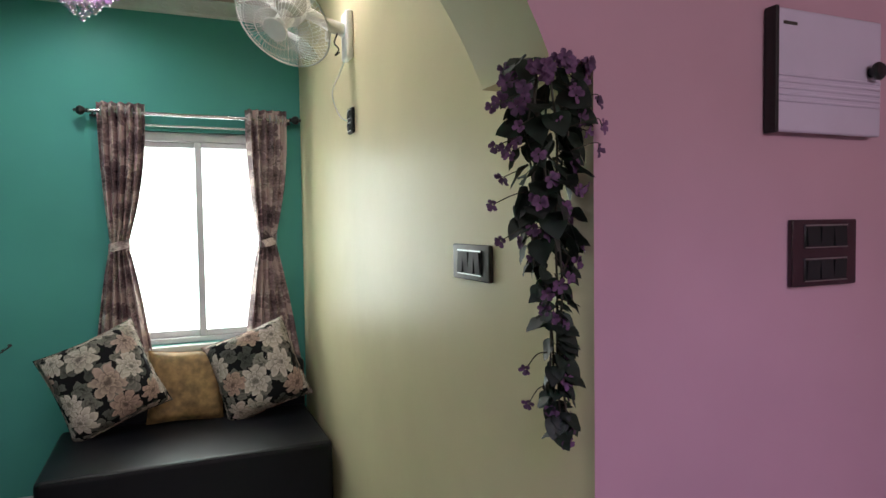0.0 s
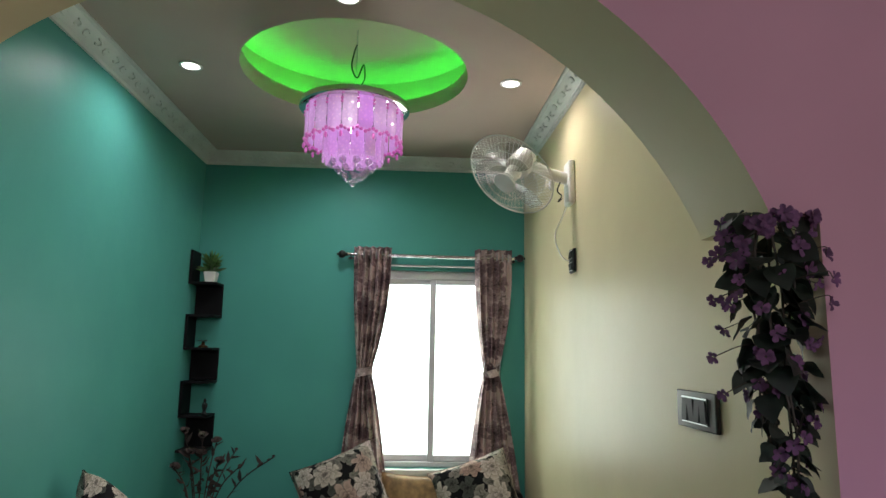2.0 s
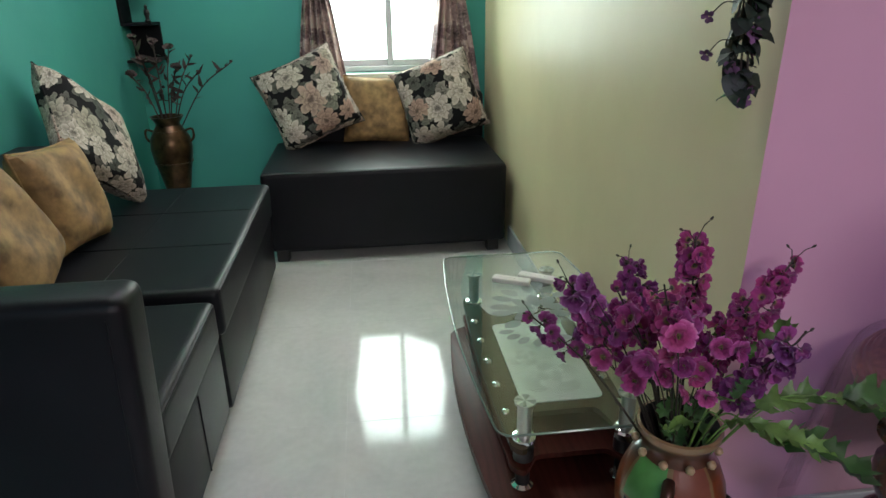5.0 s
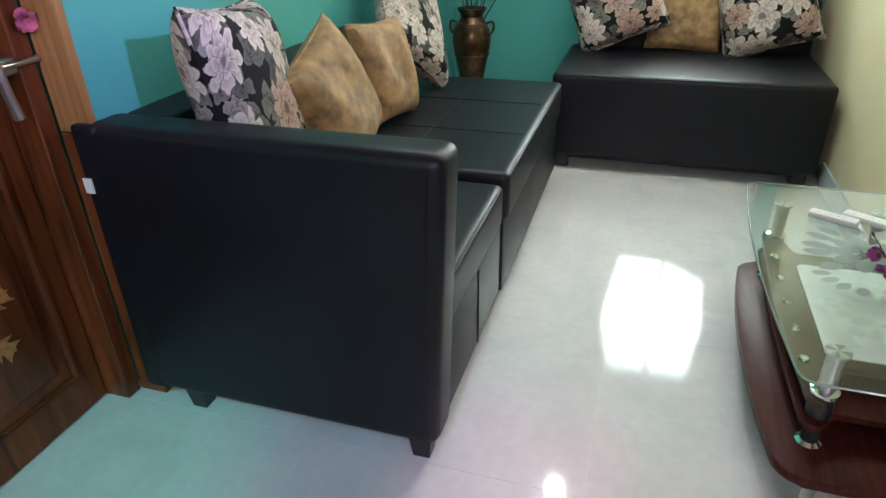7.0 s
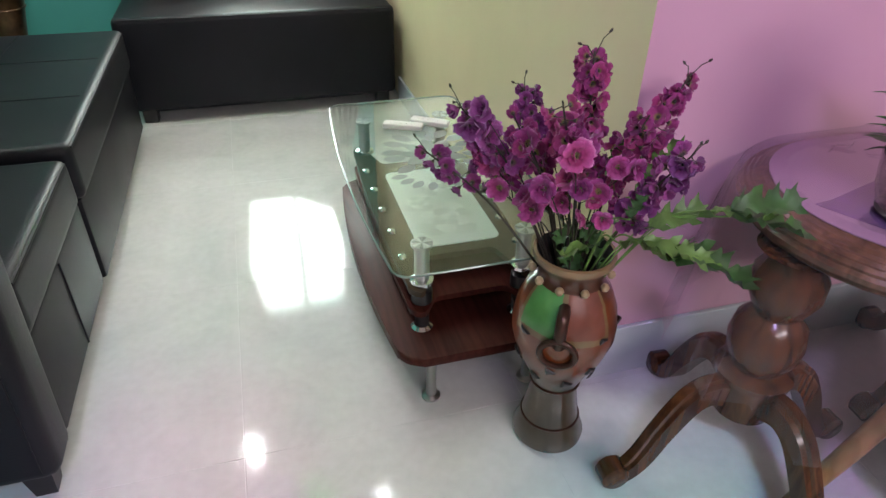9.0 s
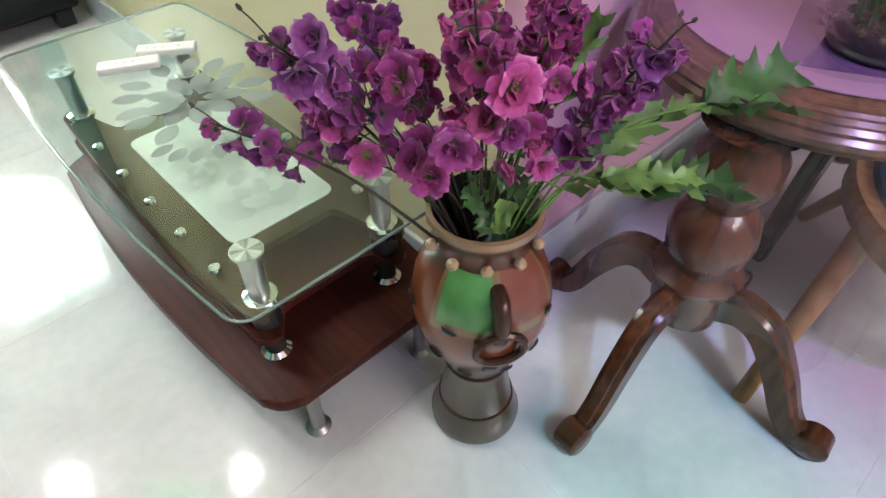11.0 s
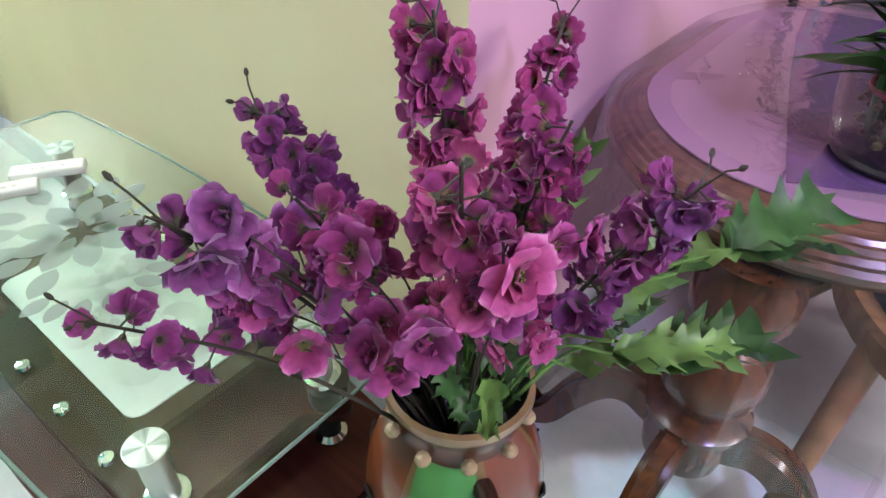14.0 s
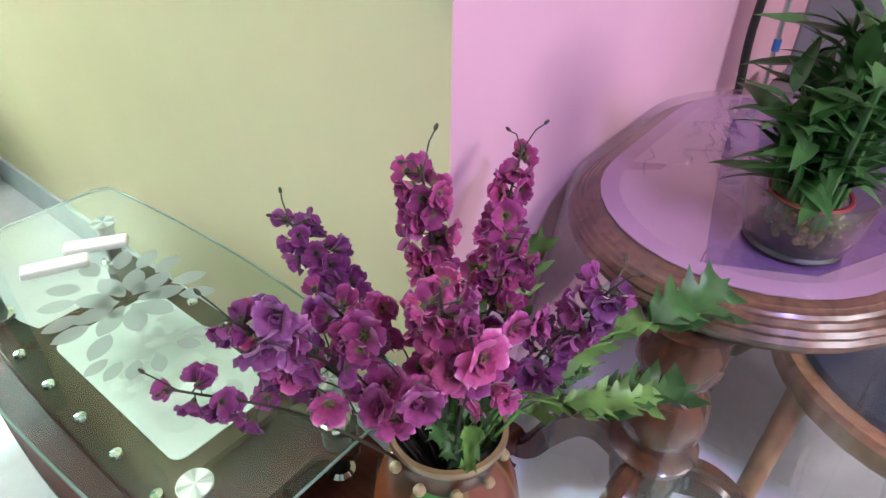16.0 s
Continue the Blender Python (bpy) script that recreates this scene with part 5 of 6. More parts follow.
    for k in range(11):
        a = -0.5 + 0.42 * k
        etched(1.955 + 0.055 * math.cos(a), 0.525 + 0.085 * math.sin(a), 1, 0.085, a + rnd.uniform(-0.35, 0.35))
    for k in range(6):
        a = 3.5 + 0.35 * k
        etched(1.93 + 0.06 * math.cos(a), 0.44 + 0.06 * math.sin(a), 1, 0.06, a + rnd.uniform(-0.4, 0.4))


def brushed_cap():
    """Steel turned on a lathe: sheen fans painted light and dark round the middle."""
    m, nt, b = base("painted_sheen_steel", 0.34, 1.0)
    sp = nt.nodes.new("ShaderNodeSeparateXYZ")
    nt.links.new(coords(nt), sp.inputs[0])
    th = math2(nt, 'ARCTAN2', sp.outputs[1], sp.outputs[0])
    w = math2(nt, 'MULTIPLY_ADD', math2(nt, 'SINE', math2(nt, 'MULTIPLY', th, 4.0)), 0.35, math2(nt, 'MULTIPLY_ADD', math2(nt, 'SINE', math2(nt, 'MULTIPLY', th, 11.0)), 0.15, 0.5))
    nt.links.new(ramp(nt, w, [(0.1, (0.22, 0.23, 0.23)), (0.9, (0.62, 0.63, 0.62))]).outputs[0], b.inputs["Base Color"])
    return m


M_CAP = brushed_cap()
M_ETCH = clear("etched_glass", (0.80, 0.85, 0.82), 0.5, 0.0)
_nt = M_ETCH.node_tree
_d = _nt.nodes.new("ShaderNodeBsdfDiffuse")
_d.inputs[0].default_value = (0.66, 0.7, 0.67, 1)
_m = _nt.nodes.new("ShaderNodeMixShader")
_m.inputs[0].default_value = 0.5
_nt.links.new(_nt.nodes["Mix Shader"].outputs[0], _m.inputs[1])
_nt.links.new(_d.outputs[0], _m.inputs[2])
_nt.links.new(_m.outputs[0], _nt.nodes["Material Output"].inputs[0])
M_FROST2 = plain("etched_pale", (0.70, 0.75, 0.69), 0.6, bump=0.0)
M_FROST3 = plain("etched_deep", (0.58, 0.64, 0.58), 0.6, bump=0.0)
coffee_table()


def remote(at, rz, lab):
    r = thing("remote_control", lab, "remote control", at, rz, group="remotes on the coffee table")
    part("body", box(-0.058, 0.058, -0.017, 0.017, 0, 0.015, 0.005, 3), M_WHITEP, r)
    for k in range(5):
        part("button", lathe([(0.004, 0.0145), (0.004, 0.0165), (0.0, 0.017)], 8, at=(-0.035 + 0.015 * k, 0, 0)), M_WHITEP, r)


remote((1.917, 0.712, 0.3892), -26, "slim white remote control lying on the glass")
remote((2.000, 0.720, 0.3892), -33, "white remote control beside a steel post")


# ---- painted vase with purple flowers ----
def vase_clay():
    m, nt, b = base("painted_clay", 0.32)
    co = coords(nt)
    sep = nt.nodes.new("ShaderNodeSeparateXYZ")
    nt.links.new(co, sep.inputs[0])
    n = node(nt, "TexNoise", Scale=14.0, Detail=6.0)
    nt.links.new(co, n.inputs["Vector"])
    mr = nt.nodes.new("ShaderNodeMapRange")
    mr.inputs[2].default_value = 0.5
    nt.links.new(sep.outputs[2], mr.inputs[0])
    olive, rust, cream, tan, brown = (0.06, 0.043, 0.024), (0.17, 0.044, 0.012), (0.20, 0.135, 0.055), (0.24, 0.155, 0.072), (0.075, 0.03, 0.013)
    z = ramp(nt, mr.outputs[0], [(0.0, olive), (0.36, olive), (0.42, brown), (0.55, rust), (0.80, rust), (0.835, brown), (0.93, brown), (0.945, tan), (1.0, tan)])
    turn = math2(nt, 'FRACT', math2(nt, 'MULTIPLY_ADD', math2(nt, 'ARCTAN2', sep.outputs[1], sep.outputs[0]), 1 / math.pi, 1.0))
    wob = math2(nt, 'MULTIPLY_ADD', n.outputs[0], 0.05, -0.025)
    turn, hh = math2(nt, 'ADD', turn, wob), math2(nt, 'ADD', mr.outputs[0], wob)

    def within(v, a, b2):
        return math2(nt, 'MULTIPLY', math2(nt, 'GREATER_THAN', v, a), math2(nt, 'LESS_THAN', v, b2))

    c = mixc(nt, math2(nt, 'MULTIPLY', within(turn, 0.0, 0.65), within(hh, 0.668, 0.86)), z.outputs[0], cream)
    c = mixc(nt, math2(nt, 'MULTIPLY', within(turn, 0.03, 0.30), within(hh, 0.695, 0.86)), c, (0.085, 0.28, 0.07))
    c = mixc(nt, math2(nt, 'MULTIPLY', within(turn, 0.345, 0.62), within(hh, 0.695, 0.86)), c, (0.19, 0.06, 0.032))
    c = mixc(nt, math2(nt, 'MULTIPLY', within(turn, 0.66, 0.97), within(hh, 0.58, 0.62)), c, (0.02, 0.014, 0.01))
    g = ramp(nt, n.outputs[0], [(0.3, (0.55,) * 3), (0.65, (1.15,) * 3)]).outputs[0]
    nt.links.new(mixc(nt, 0.8, c, g, 'MULTIPLY'), b.inputs["Base Color"])
    bp = node(nt, "Bump", Strength=0.25, Distance=0.002)
    nt.links.new(n.outputs[0], bp.inputs["Height"])
    nt.links.new(bp.outputs[0], b.inputs["Normal"])
    b.inputs["Coat Weight"].default_value = 0.9
    b.inputs["Coat Roughness"].default_value = 0.12
    return m


M_CLAY = vase_clay()
M_RING = plain("copper_ring", (0.06, 0.028, 0.018), 0.3, 0.5, var=0.4, scale=30)
M_CREAMB = plain("cream_bead", (0.36, 0.27, 0.15), 0.4)


def petal_stuff(name, rim, body, deep, heart):
    """Thin cloth petals, paler at the rim and dull green at the heart."""
    m, nt, b = base(name, 0.6)
    g = nt.nodes.new("ShaderNodeTexGradient")
    g.gradient_type = 'SPHERICAL'
    mp = node(nt, "Mapping")
    mp.inputs["Scale"].default_value = (34, 34, 28)
    nt.links.new(coords(nt), mp.inputs[0])
    nt.links.new(mp.outputs[0], g.inputs[0])
    rnd = nt.nodes.new("ShaderNodeObjectInfo").outputs["Random"]
    c1 = ramp(nt, g.outputs[0], [(0.02, rim), (0.13, body), (0.5, deep), (0.72, deep), (0.86, heart)]).outputs[0]
    hs = nt.nodes.new("ShaderNodeHueSaturation")
    nt.links.new(math2(nt, 'MULTIPLY_ADD', rnd, 0.035, 0.4825), hs.inputs["Hue"])
    nt.links.new(math2(nt, 'MULTIPLY_ADD', rnd, 0.55, 0.66), hs.inputs["Value"])
    nt.links.new(c1, hs.inputs["Color"])
    n = node(nt, "TexNoise", Scale=150.0, Detail=3.0)
    nt.links.new(coords(nt), n.inputs["Vector"])
    k = ramp(nt, n.outputs[0], [(0.3, (0.78,) * 3), (0.7, (1.12,) * 3)]).outputs[0]
    col = mixc(nt, 1.0, hs.outputs[0], k, 'MULTIPLY')
    nt.links.new(col, b.inputs["Base Color"])
    b.inputs["Specular IOR Level"].default_value = 0.25
    b.inputs["Sheen Weight"].default_value = 0.25
    bp = node(nt, "Bump", Strength=0.3, Distance=0.001)
    nt.links.new(n.outputs[0], bp.inputs["Height"])
    nt.links.new(bp.outputs[0], b.inputs["Normal"])
    tl = nt.nodes.new("ShaderNodeBsdfTranslucent")
    nt.links.new(col, tl.inputs[0])
    mx = nt.nodes.new("ShaderNodeMixShader")
    mx.inputs[0].default_value = 0.3
    nt.links.new(b.outputs[0], mx.inputs[1])
    nt.links.new(tl.outputs[0], mx.inputs[2])
    nt.links.new(mx.outputs[0], nt.nodes["Material Output"].inputs[0])
    return m


M_MAG = petal_stuff("magenta_petal", (0.66, 0.26, 0.50), (0.51, 0.095, 0.33), (0.35, 0.045, 0.18), (0.24, 0.22, 0.07))
M_VIO = petal_stuff("violet_petal", (0.56, 0.26, 0.56), (0.38, 0.11, 0.35), (0.25, 0.045, 0.20), (0.14, 0.09, 0.07))
VX, VY = 2.042, -0.127


def vase():
    v = thing("flower_vase", "painted clay vase with a ring handle, full of purple flowers", "vase", (VX, VY, 0))
    prof = [(0.066, 0), (0.076, 0.01), (0.077, 0.022), (0.066, 0.05), (0.061, 0.065), (0.055, 0.10), (0.049, 0.14), (0.050, 0.165), (0.066, 0.205), (0.085, 0.25), (0.095, 0.295), (0.0965, 0.325), (0.092, 0.36), (0.080, 0.395), (0.066, 0.415), (0.060, 0.43), (0.062, 0.445), (0.073, 0.458), (0.077, 0.466), (0.076, 0.474), (0.070, 0.475), (0.060, 0.455), (0.054, 0.435), (0.054, 0.40), (0.0, 0.36)]
    prof = [(r * (1 + 0.075 * max(0, 1 - abs(z - 0.29) / 0.13)), z * 1.025) for r, z in prof]
    cut = next(k for k, q in enumerate(prof) if q[0] == 0.070 and k > 15)
    part("body", lathe(prof[:cut + 1], 48, cap=False), M_CLAY, v)
    part("inside", lathe([(q[0], q[1] - 0.001) for q in prof[cut:]], 48, cap=False), M_FOOT, v, "near-black inside")
    for z, r in ((0.165, 0.051), (0.065, 0.062)):
        part("band", tube([(r * math.cos(2 * math.pi * k / 36), r * math.sin(2 * math.pi * k / 36), z) for k in range(36)], 0.0028, 6, closed=True), M_RING, v)
    bead = link("bead", lathe([(0.0, -0.009), (0.006, -0.006), (0.0085, 0), (0.006, 0.006), (0.0, 0.009)], 10), M_CREAMB)
    for k in range(10):
        a = 2 * math.pi * (k + 0.3) / 10
        part("bead", bead, None, v, "", Matrix.Translation((0.073 * math.cos(a), 0.073 * math.sin(a), 0.438)))
    for a in (radians(-122), radians(58)):
        c, s = math.cos(a), math.sin(a)
        lug = part("lug", tube(smooth_line([(0.073 * c, 0.073 * s, 0.405), (0.098 * c, 0.098 * s, 0.40), (0.108 * c, 0.108 * s, 0.37), (0.10 * c, 0.10 * s, 0.335)]), 0.0115, 10), M_RING, v, "dark copper-coloured lug")
        ring = [((0.108 + 0.004 * math.sin(t)) * c - 0.033 * math.cos(t) * s, (0.108 + 0.004 * math.sin(t)) * s + 0.033 * math.cos(t) * c, 0.322 + 0.033 * math.sin(t)) for t in [2 * math.pi * k / 28 for k in range(28)]]
        part("ring", tube(ring, 0.0062, 8, closed=True), M_RING, lug, "hanging copper-coloured ring")
    for k in range(22):
        a = 2 * math.pi * k / (14 if k < 14 else 8) + (0.3 if k > 13 else 0.0)
        z, r = (0.338, 0.1025) if k > 13 else (0.26, 0.0935) if k % 2 else (0.215, 0.0745)
        bm = bmesh.new()
        bmesh.ops.create_cone(bm, cap_ends=True, segments=3, radius1=0.015, radius2=0.010, depth=0.004)
        part("inlay", bm, M_FOOT, v, "dark diamond inlay", aim((r * math.cos(a), r * math.sin(a), z), (math.cos(a), math.sin(a), -0.35), 0.5))

    b = thing("purple_flowers", "bunch of purple artificial blossoms with green leaves in the vase", "artificial flowers", (VX, VY, 0))
    rnd = random.Random(21)
    big = {m: [petal_mesh("blossom", 5 + k % 2, 0.0270, 24 + 10 * (k % 2), m, 0.62, 0.50, 0.58 if k % 2 else 0.0, seed=k, ruffle=0.15) for k in range(6)] for m in (M_MAG, M_VIO)}
    small = {m: [petal_mesh("floret", 5, 0.0200, 22 + 14 * k, m, 0.60, 0.35, 0.62 if k % 2 else 0.0, seed=9 + k, ruffle=0.12) for k in range(4)] for m in (M_MAG, M_VIO)}
    budm = link("bud", lathe([(0.0, 0.0), (0.0022, 0.002), (0.0032, 0.006), (0.0018, 0.011), (0.0, 0.012)], 8), M_STEM)
    calyx = link("calyx", lathe([(0.0, -0.004), (0.0022, -0.002), (0.003, 0.0), (0.001, 0.003)], 6), M_STEM)
    bm = bmesh.new()
    for k in range(14):
        a, e = 2.4 * k, 0.35 + 0.07 * k
        d = Vector((math.cos(a) * math.cos(e), math.sin(a) * math.cos(e), math.sin(e))) * 0.0085
        tube([(0, 0, 0.001), d * 0.6, d], [0.0004, 0.0004, 0.0009], 4, bm)
    stamen_tuft = link("stamen_tuft", bm, plain("stamen_green", (0.20, 0.20, 0.05), 0.6))
    org = Vector((VX, VY, 0))
    eye = Vector((-0.45, -0.85, 0.35))

    def stem(tp, sag=0.035, thick=0.0026):
        tip = Vector(tp) - org
        b0 = Vector((tip.x * 0.12, tip.y * 0.12, 0.40))
        side = Vector((tip.x, tip.y, 0))
        side = side.normalized() if side.length > 0.02 else Vector((0.3, 0, 0))
        mid = b0.lerp(tip, 0.55) + Vector((0, 0, sag)) - side * 0.008
        line = smooth_line([b0, mid, tip], 12)
        return part("stem", tube(line, [thick - 0.0012 * k / len(line) for k in range(len(line))], 6), M_STEM, b), line, side

    # long sprays of small florets: tip, material, where the florets start, how many
    for i, (tp, m, lo, n) in enumerate((((1.800, 0.045, 0.635), M_VIO, 0.55, 15), ((2.01, 0.10, 0.715), M_VIO, 0.50, 30), ((2.045, -0.085, 0.835), M_MAG, 0.42, 48), ((2.235, -0.085, 0.785), M_MAG, 0.45, 34),
                                        ((2.125, -0.275, 0.737), M_VIO, 0.42, 30), ((1.84, -0.03, 0.745), M_VIO, 0.55, 16), ((1.945, -0.19, 0.80), M_MAG, 0.55, 18), ((1.93, -0.055, 0.725), M_MAG, 0.55, 17),
                                        ((2.11, -0.17, 0.755), M_MAG, 0.5, 22), ((1.89, 0.04, 0.665), M_MAG, 0.55, 16))):
        st, line, side = stem(tp, rnd.uniform(0.02, 0.045))
        for k in range(n):
            t = min(0.985, lo + (0.985 - lo) * (k + 0.5 * rnd.random()) / n + 0.012 * math.sin(1.3 * k))
            if math.sin(0.95 * k + i) > 0.8:
                continue
            f = t * (len(line) - 1)
            p = line[int(f)].lerp(line[min(len(line) - 1, int(f) + 1)], f % 1)
            run = (line[-1] - line[-4]).normalized()
            a = 2.4 * k + i
            d = Vector((math.cos(a), math.sin(a), 0.5 * math.sin(1.7 * a))) - run * 0.1 + side * 0.15 + Vector((0, 0, -0.1))
            d = (d - run * d.dot(run) * 0.6).normalized()
            sc = rnd.uniform(0.8, 1.12) * (1 - 0.15 * max(0, t - 0.7) / 0.3)
            pos = p + d * rnd.uniform(0.004, 0.021)
            me = rnd.choice(big[m]) if (i == 2 and k in (34, 46)) or (i == 4 and k == 26) or (i == 5 and k in (8, 11, 13)) else rnd.choice(small[m])
            part("twig", tube([p, pos], 0.0009, 4), M_STEM, st)
            fl = part("blossom", me, None, st, "", aim(pos, d, rnd.uniform(0, 6), sc))
            part("calyx", calyx, None, st, "", aim(pos, d, 0, 1.2))
        tip, run = line[-1], (line[-1] - line[-3]).normalized()
        if i < 6:
            for s in (-1, 1):
                e = tip + run * (0.014 + 0.008 * s) + side.cross(run) * 0.022 * s + Vector((0, 0, 0.004))
                tw = part("twig", tube([tip - run * 0.01, tip.lerp(e, 0.6) + Vector((0, 0, 0.003)), e], 0.0009, 5), M_STEM, b)
                part("bud", budm, None, tw, "", aim(e, e - tip, 0, 0.75))
    # large open blossoms at the heart of the bunch
    for k, (p, m, sc) in enumerate((((1.982, -0.173, 0.727), M_MAG, 1.0), ((1.958, -0.229, 0.730), M_MAG, 1.0), ((1.935, -0.102, 0.697), M_MAG, 1.0), ((1.964, -0.102, 0.60), M_MAG, 1.05), ((1.90, -0.038, 0.637), M_MAG, 1.1),
                                    ((1.868, -0.066, 0.748), M_VIO, 1.1), ((1.904, -0.075, 0.603), M_MAG, 0.9), ((1.942, -0.13, 0.585), M_MAG, 0.95), ((2.03, -0.19, 0.64), M_MAG, 1.0), ((1.99, -0.20, 0.655), M_MAG, 0.85),
                                    ((2.02, -0.13, 0.70), M_MAG, 0.95), ((2.0, -0.06, 0.665), M_MAG, 0.95), ((1.95, -0.16, 0.65), M_MAG, 0.9), ((2.07, -0.16, 0.635), M_MAG, 0.9), ((1.985, -0.02, 0.62), M_MAG, 0.9),
                                    ((1.99, -0.145, 0.60), M_MAG, 0.85), ((2.06, -0.06, 0.62), M_MAG, 0.95), ((2.03, -0.215, 0.60), M_MAG, 0.8), ((1.93, -0.01, 0.645), M_VIO, 0.8), ((2.045, -0.21, 0.69), M_MAG, 0.85), ((2.02, -0.10, 0.585), M_MAG, 0.9))):
        st, line, side = stem(p, 0.02, 0.0018)
        d = (eye + 0.5 * side + Vector((rnd.uniform(-0.35, 0.35), rnd.uniform(-0.35, 0.35), rnd.uniform(-0.3, 0.35)))).normalized()
        open_at = aim(line[-1] - d * 0.008, d, rnd.uniform(0, 6), (sc if k != 5 else 0.85) * (1.0 if k < 8 else 0.85))
        part("blossom", big[m][(k * 5) % 6], None, st, "large open blossom", open_at)
        part("stamen_tuft", stamen_tuft, None, st, "dull green stamens", open_at)
        for q in range(2 if k != 5 else 0):
            o = Vector((rnd.uniform(-1, 1), rnd.uniform(-1, 1), rnd.uniform(-0.7, 0.9))).normalized()
            e = line[-1] + o * rnd.uniform(0.020, 0.030) - d * 0.016
            if e.z > 0.585:
                part("twig", tube([line[-6], e], 0.0009, 4), M_STEM, st)
                part("blossom", rnd.choice(small[m] + big[m][:2]), None, st, "", aim(e, o + 0.4 * d, rnd.uniform(0, 6), rnd.uniform(0.7, 0.95)))
    lms = [lobed_leaf("leaf", 0.115, 0.072, M_GLEAF, 4, 0.14 + 0.10 * k, 0.22 - 0.08 * k, seed=k) for k in range(3)]
    lms2 = [lobed_leaf("leaf", 0.115, 0.074, M_GLEAF2, 4, 0.14 + 0.10 * k, 0.2, seed=5 + k) for k in range(3)]
    for base_p, tip_p, sc, k in (((2.17, -0.265, 0.615), (2.282, -0.320, 0.645), 1.0, 0), ((2.20, -0.295, 0.64), (2.279, -0.345, 0.69), 1.1, 4), ((2.21, -0.29, 0.625), (2.315, -0.345, 0.645), 1.25, 5), ((2.12, -0.285, 0.575), (2.201, -0.317, 0.572), 0.7, 1),
                                ((2.105, -0.28, 0.575), (2.245, -0.36, 0.555), 0.7, 3), ((2.085, -0.255, 0.575), (2.155, -0.34, 0.60), 0.75, 1), ((2.06, -0.225, 0.56), (2.13, -0.29, 0.59), 1.0, 2), ((2.045, -0.265, 0.63), (2.047, -0.275, 0.692), 0.8, 5),
                                ((2.045, -0.165, 0.51), (1.975, -0.208, 0.57), 0.45, 2), ((2.10, -0.24, 0.59), (2.20, -0.25, 0.63), 0.9, 0), ((2.13, -0.15, 0.60), (2.185, -0.13, 0.71), 0.9, 2), ((2.07, -0.13, 0.60), (2.11, -0.12, 0.70), 0.8, 0),
                                ((2.04, -0.135, 0.50), (2.01, -0.175, 0.462), 1.1, 4), ((2.06, -0.14, 0.51), (2.075, -0.185, 0.475), 1.0, 3), ((2.03, -0.12, 0.53), (1.985, -0.16, 0.545), 1.0, 5), ((2.05, -0.13, 0.54), (2.04, -0.20, 0.55), 1.0, 4), ((2.07, -0.12, 0.53), (2.12, -0.16, 0.56), 1.0, 3), ((2.03, -0.09, 0.53), (1.98, -0.07, 0.57), 1.0, 4), ((2.03, -0.14, 0.505), (1.995, -0.165, 0.49), 1.0, 3)):
        p, q = Vector(base_p) - org, Vector(tip_p) - org
        st = part("leaf_stalk", tube(smooth_line([Vector((p.x * 0.2, p.y * 0.2, 0.42)), p * 0.6 + Vector((0, 0, 0.21)), p], 6), 0.0016, 5), M_GLEAF, b)
        part("leaf", (lms + lms2)[k], None, st, "pointed, deeply cut green leaf", aim(p, q - p, rnd.uniform(-0.4, 0.4), (q - p).length / 0.115, 'Y') @ Matrix.Diagonal((sc, 1, 1, 1)))


vase()


# ---- dining corner ----
# pink wall's reflection in the plastic, put into the tabletop's colour
M_LTOP = plain("lilac_reflection_tint", (0.34, 0.20, 0.30), 0.4, var=0.15, scale=4)
M_RIMW = wood("rim_teak", (0.06, 0.024, 0.012), (0.20, 0.095, 0.05), 0.3, 2, 12, 0.3)
M_RUNNER = plain("purple_lace_cloth", (0.10, 0.035, 0.16), 0.8, var=0.35, scale=40, bump=0.6, bscale=160)


def stadium(x0, x1, y0, y1, ins=0.0, n=16):
    r = (y1 - y0) / 2
    yc = (y0 + y1) / 2
    out = []
    for cx, a0 in ((x1 - r, -90), (x0 + r, 90)):
        for k in range(n + 1):
            a = radians(a0 + 180 * k / n)
            out.append((cx + (r - ins) * math.cos(a), yc + (r - ins) * math.sin(a)))
    return out


TB = (2.30, 3.10, -0.565, -0.022)


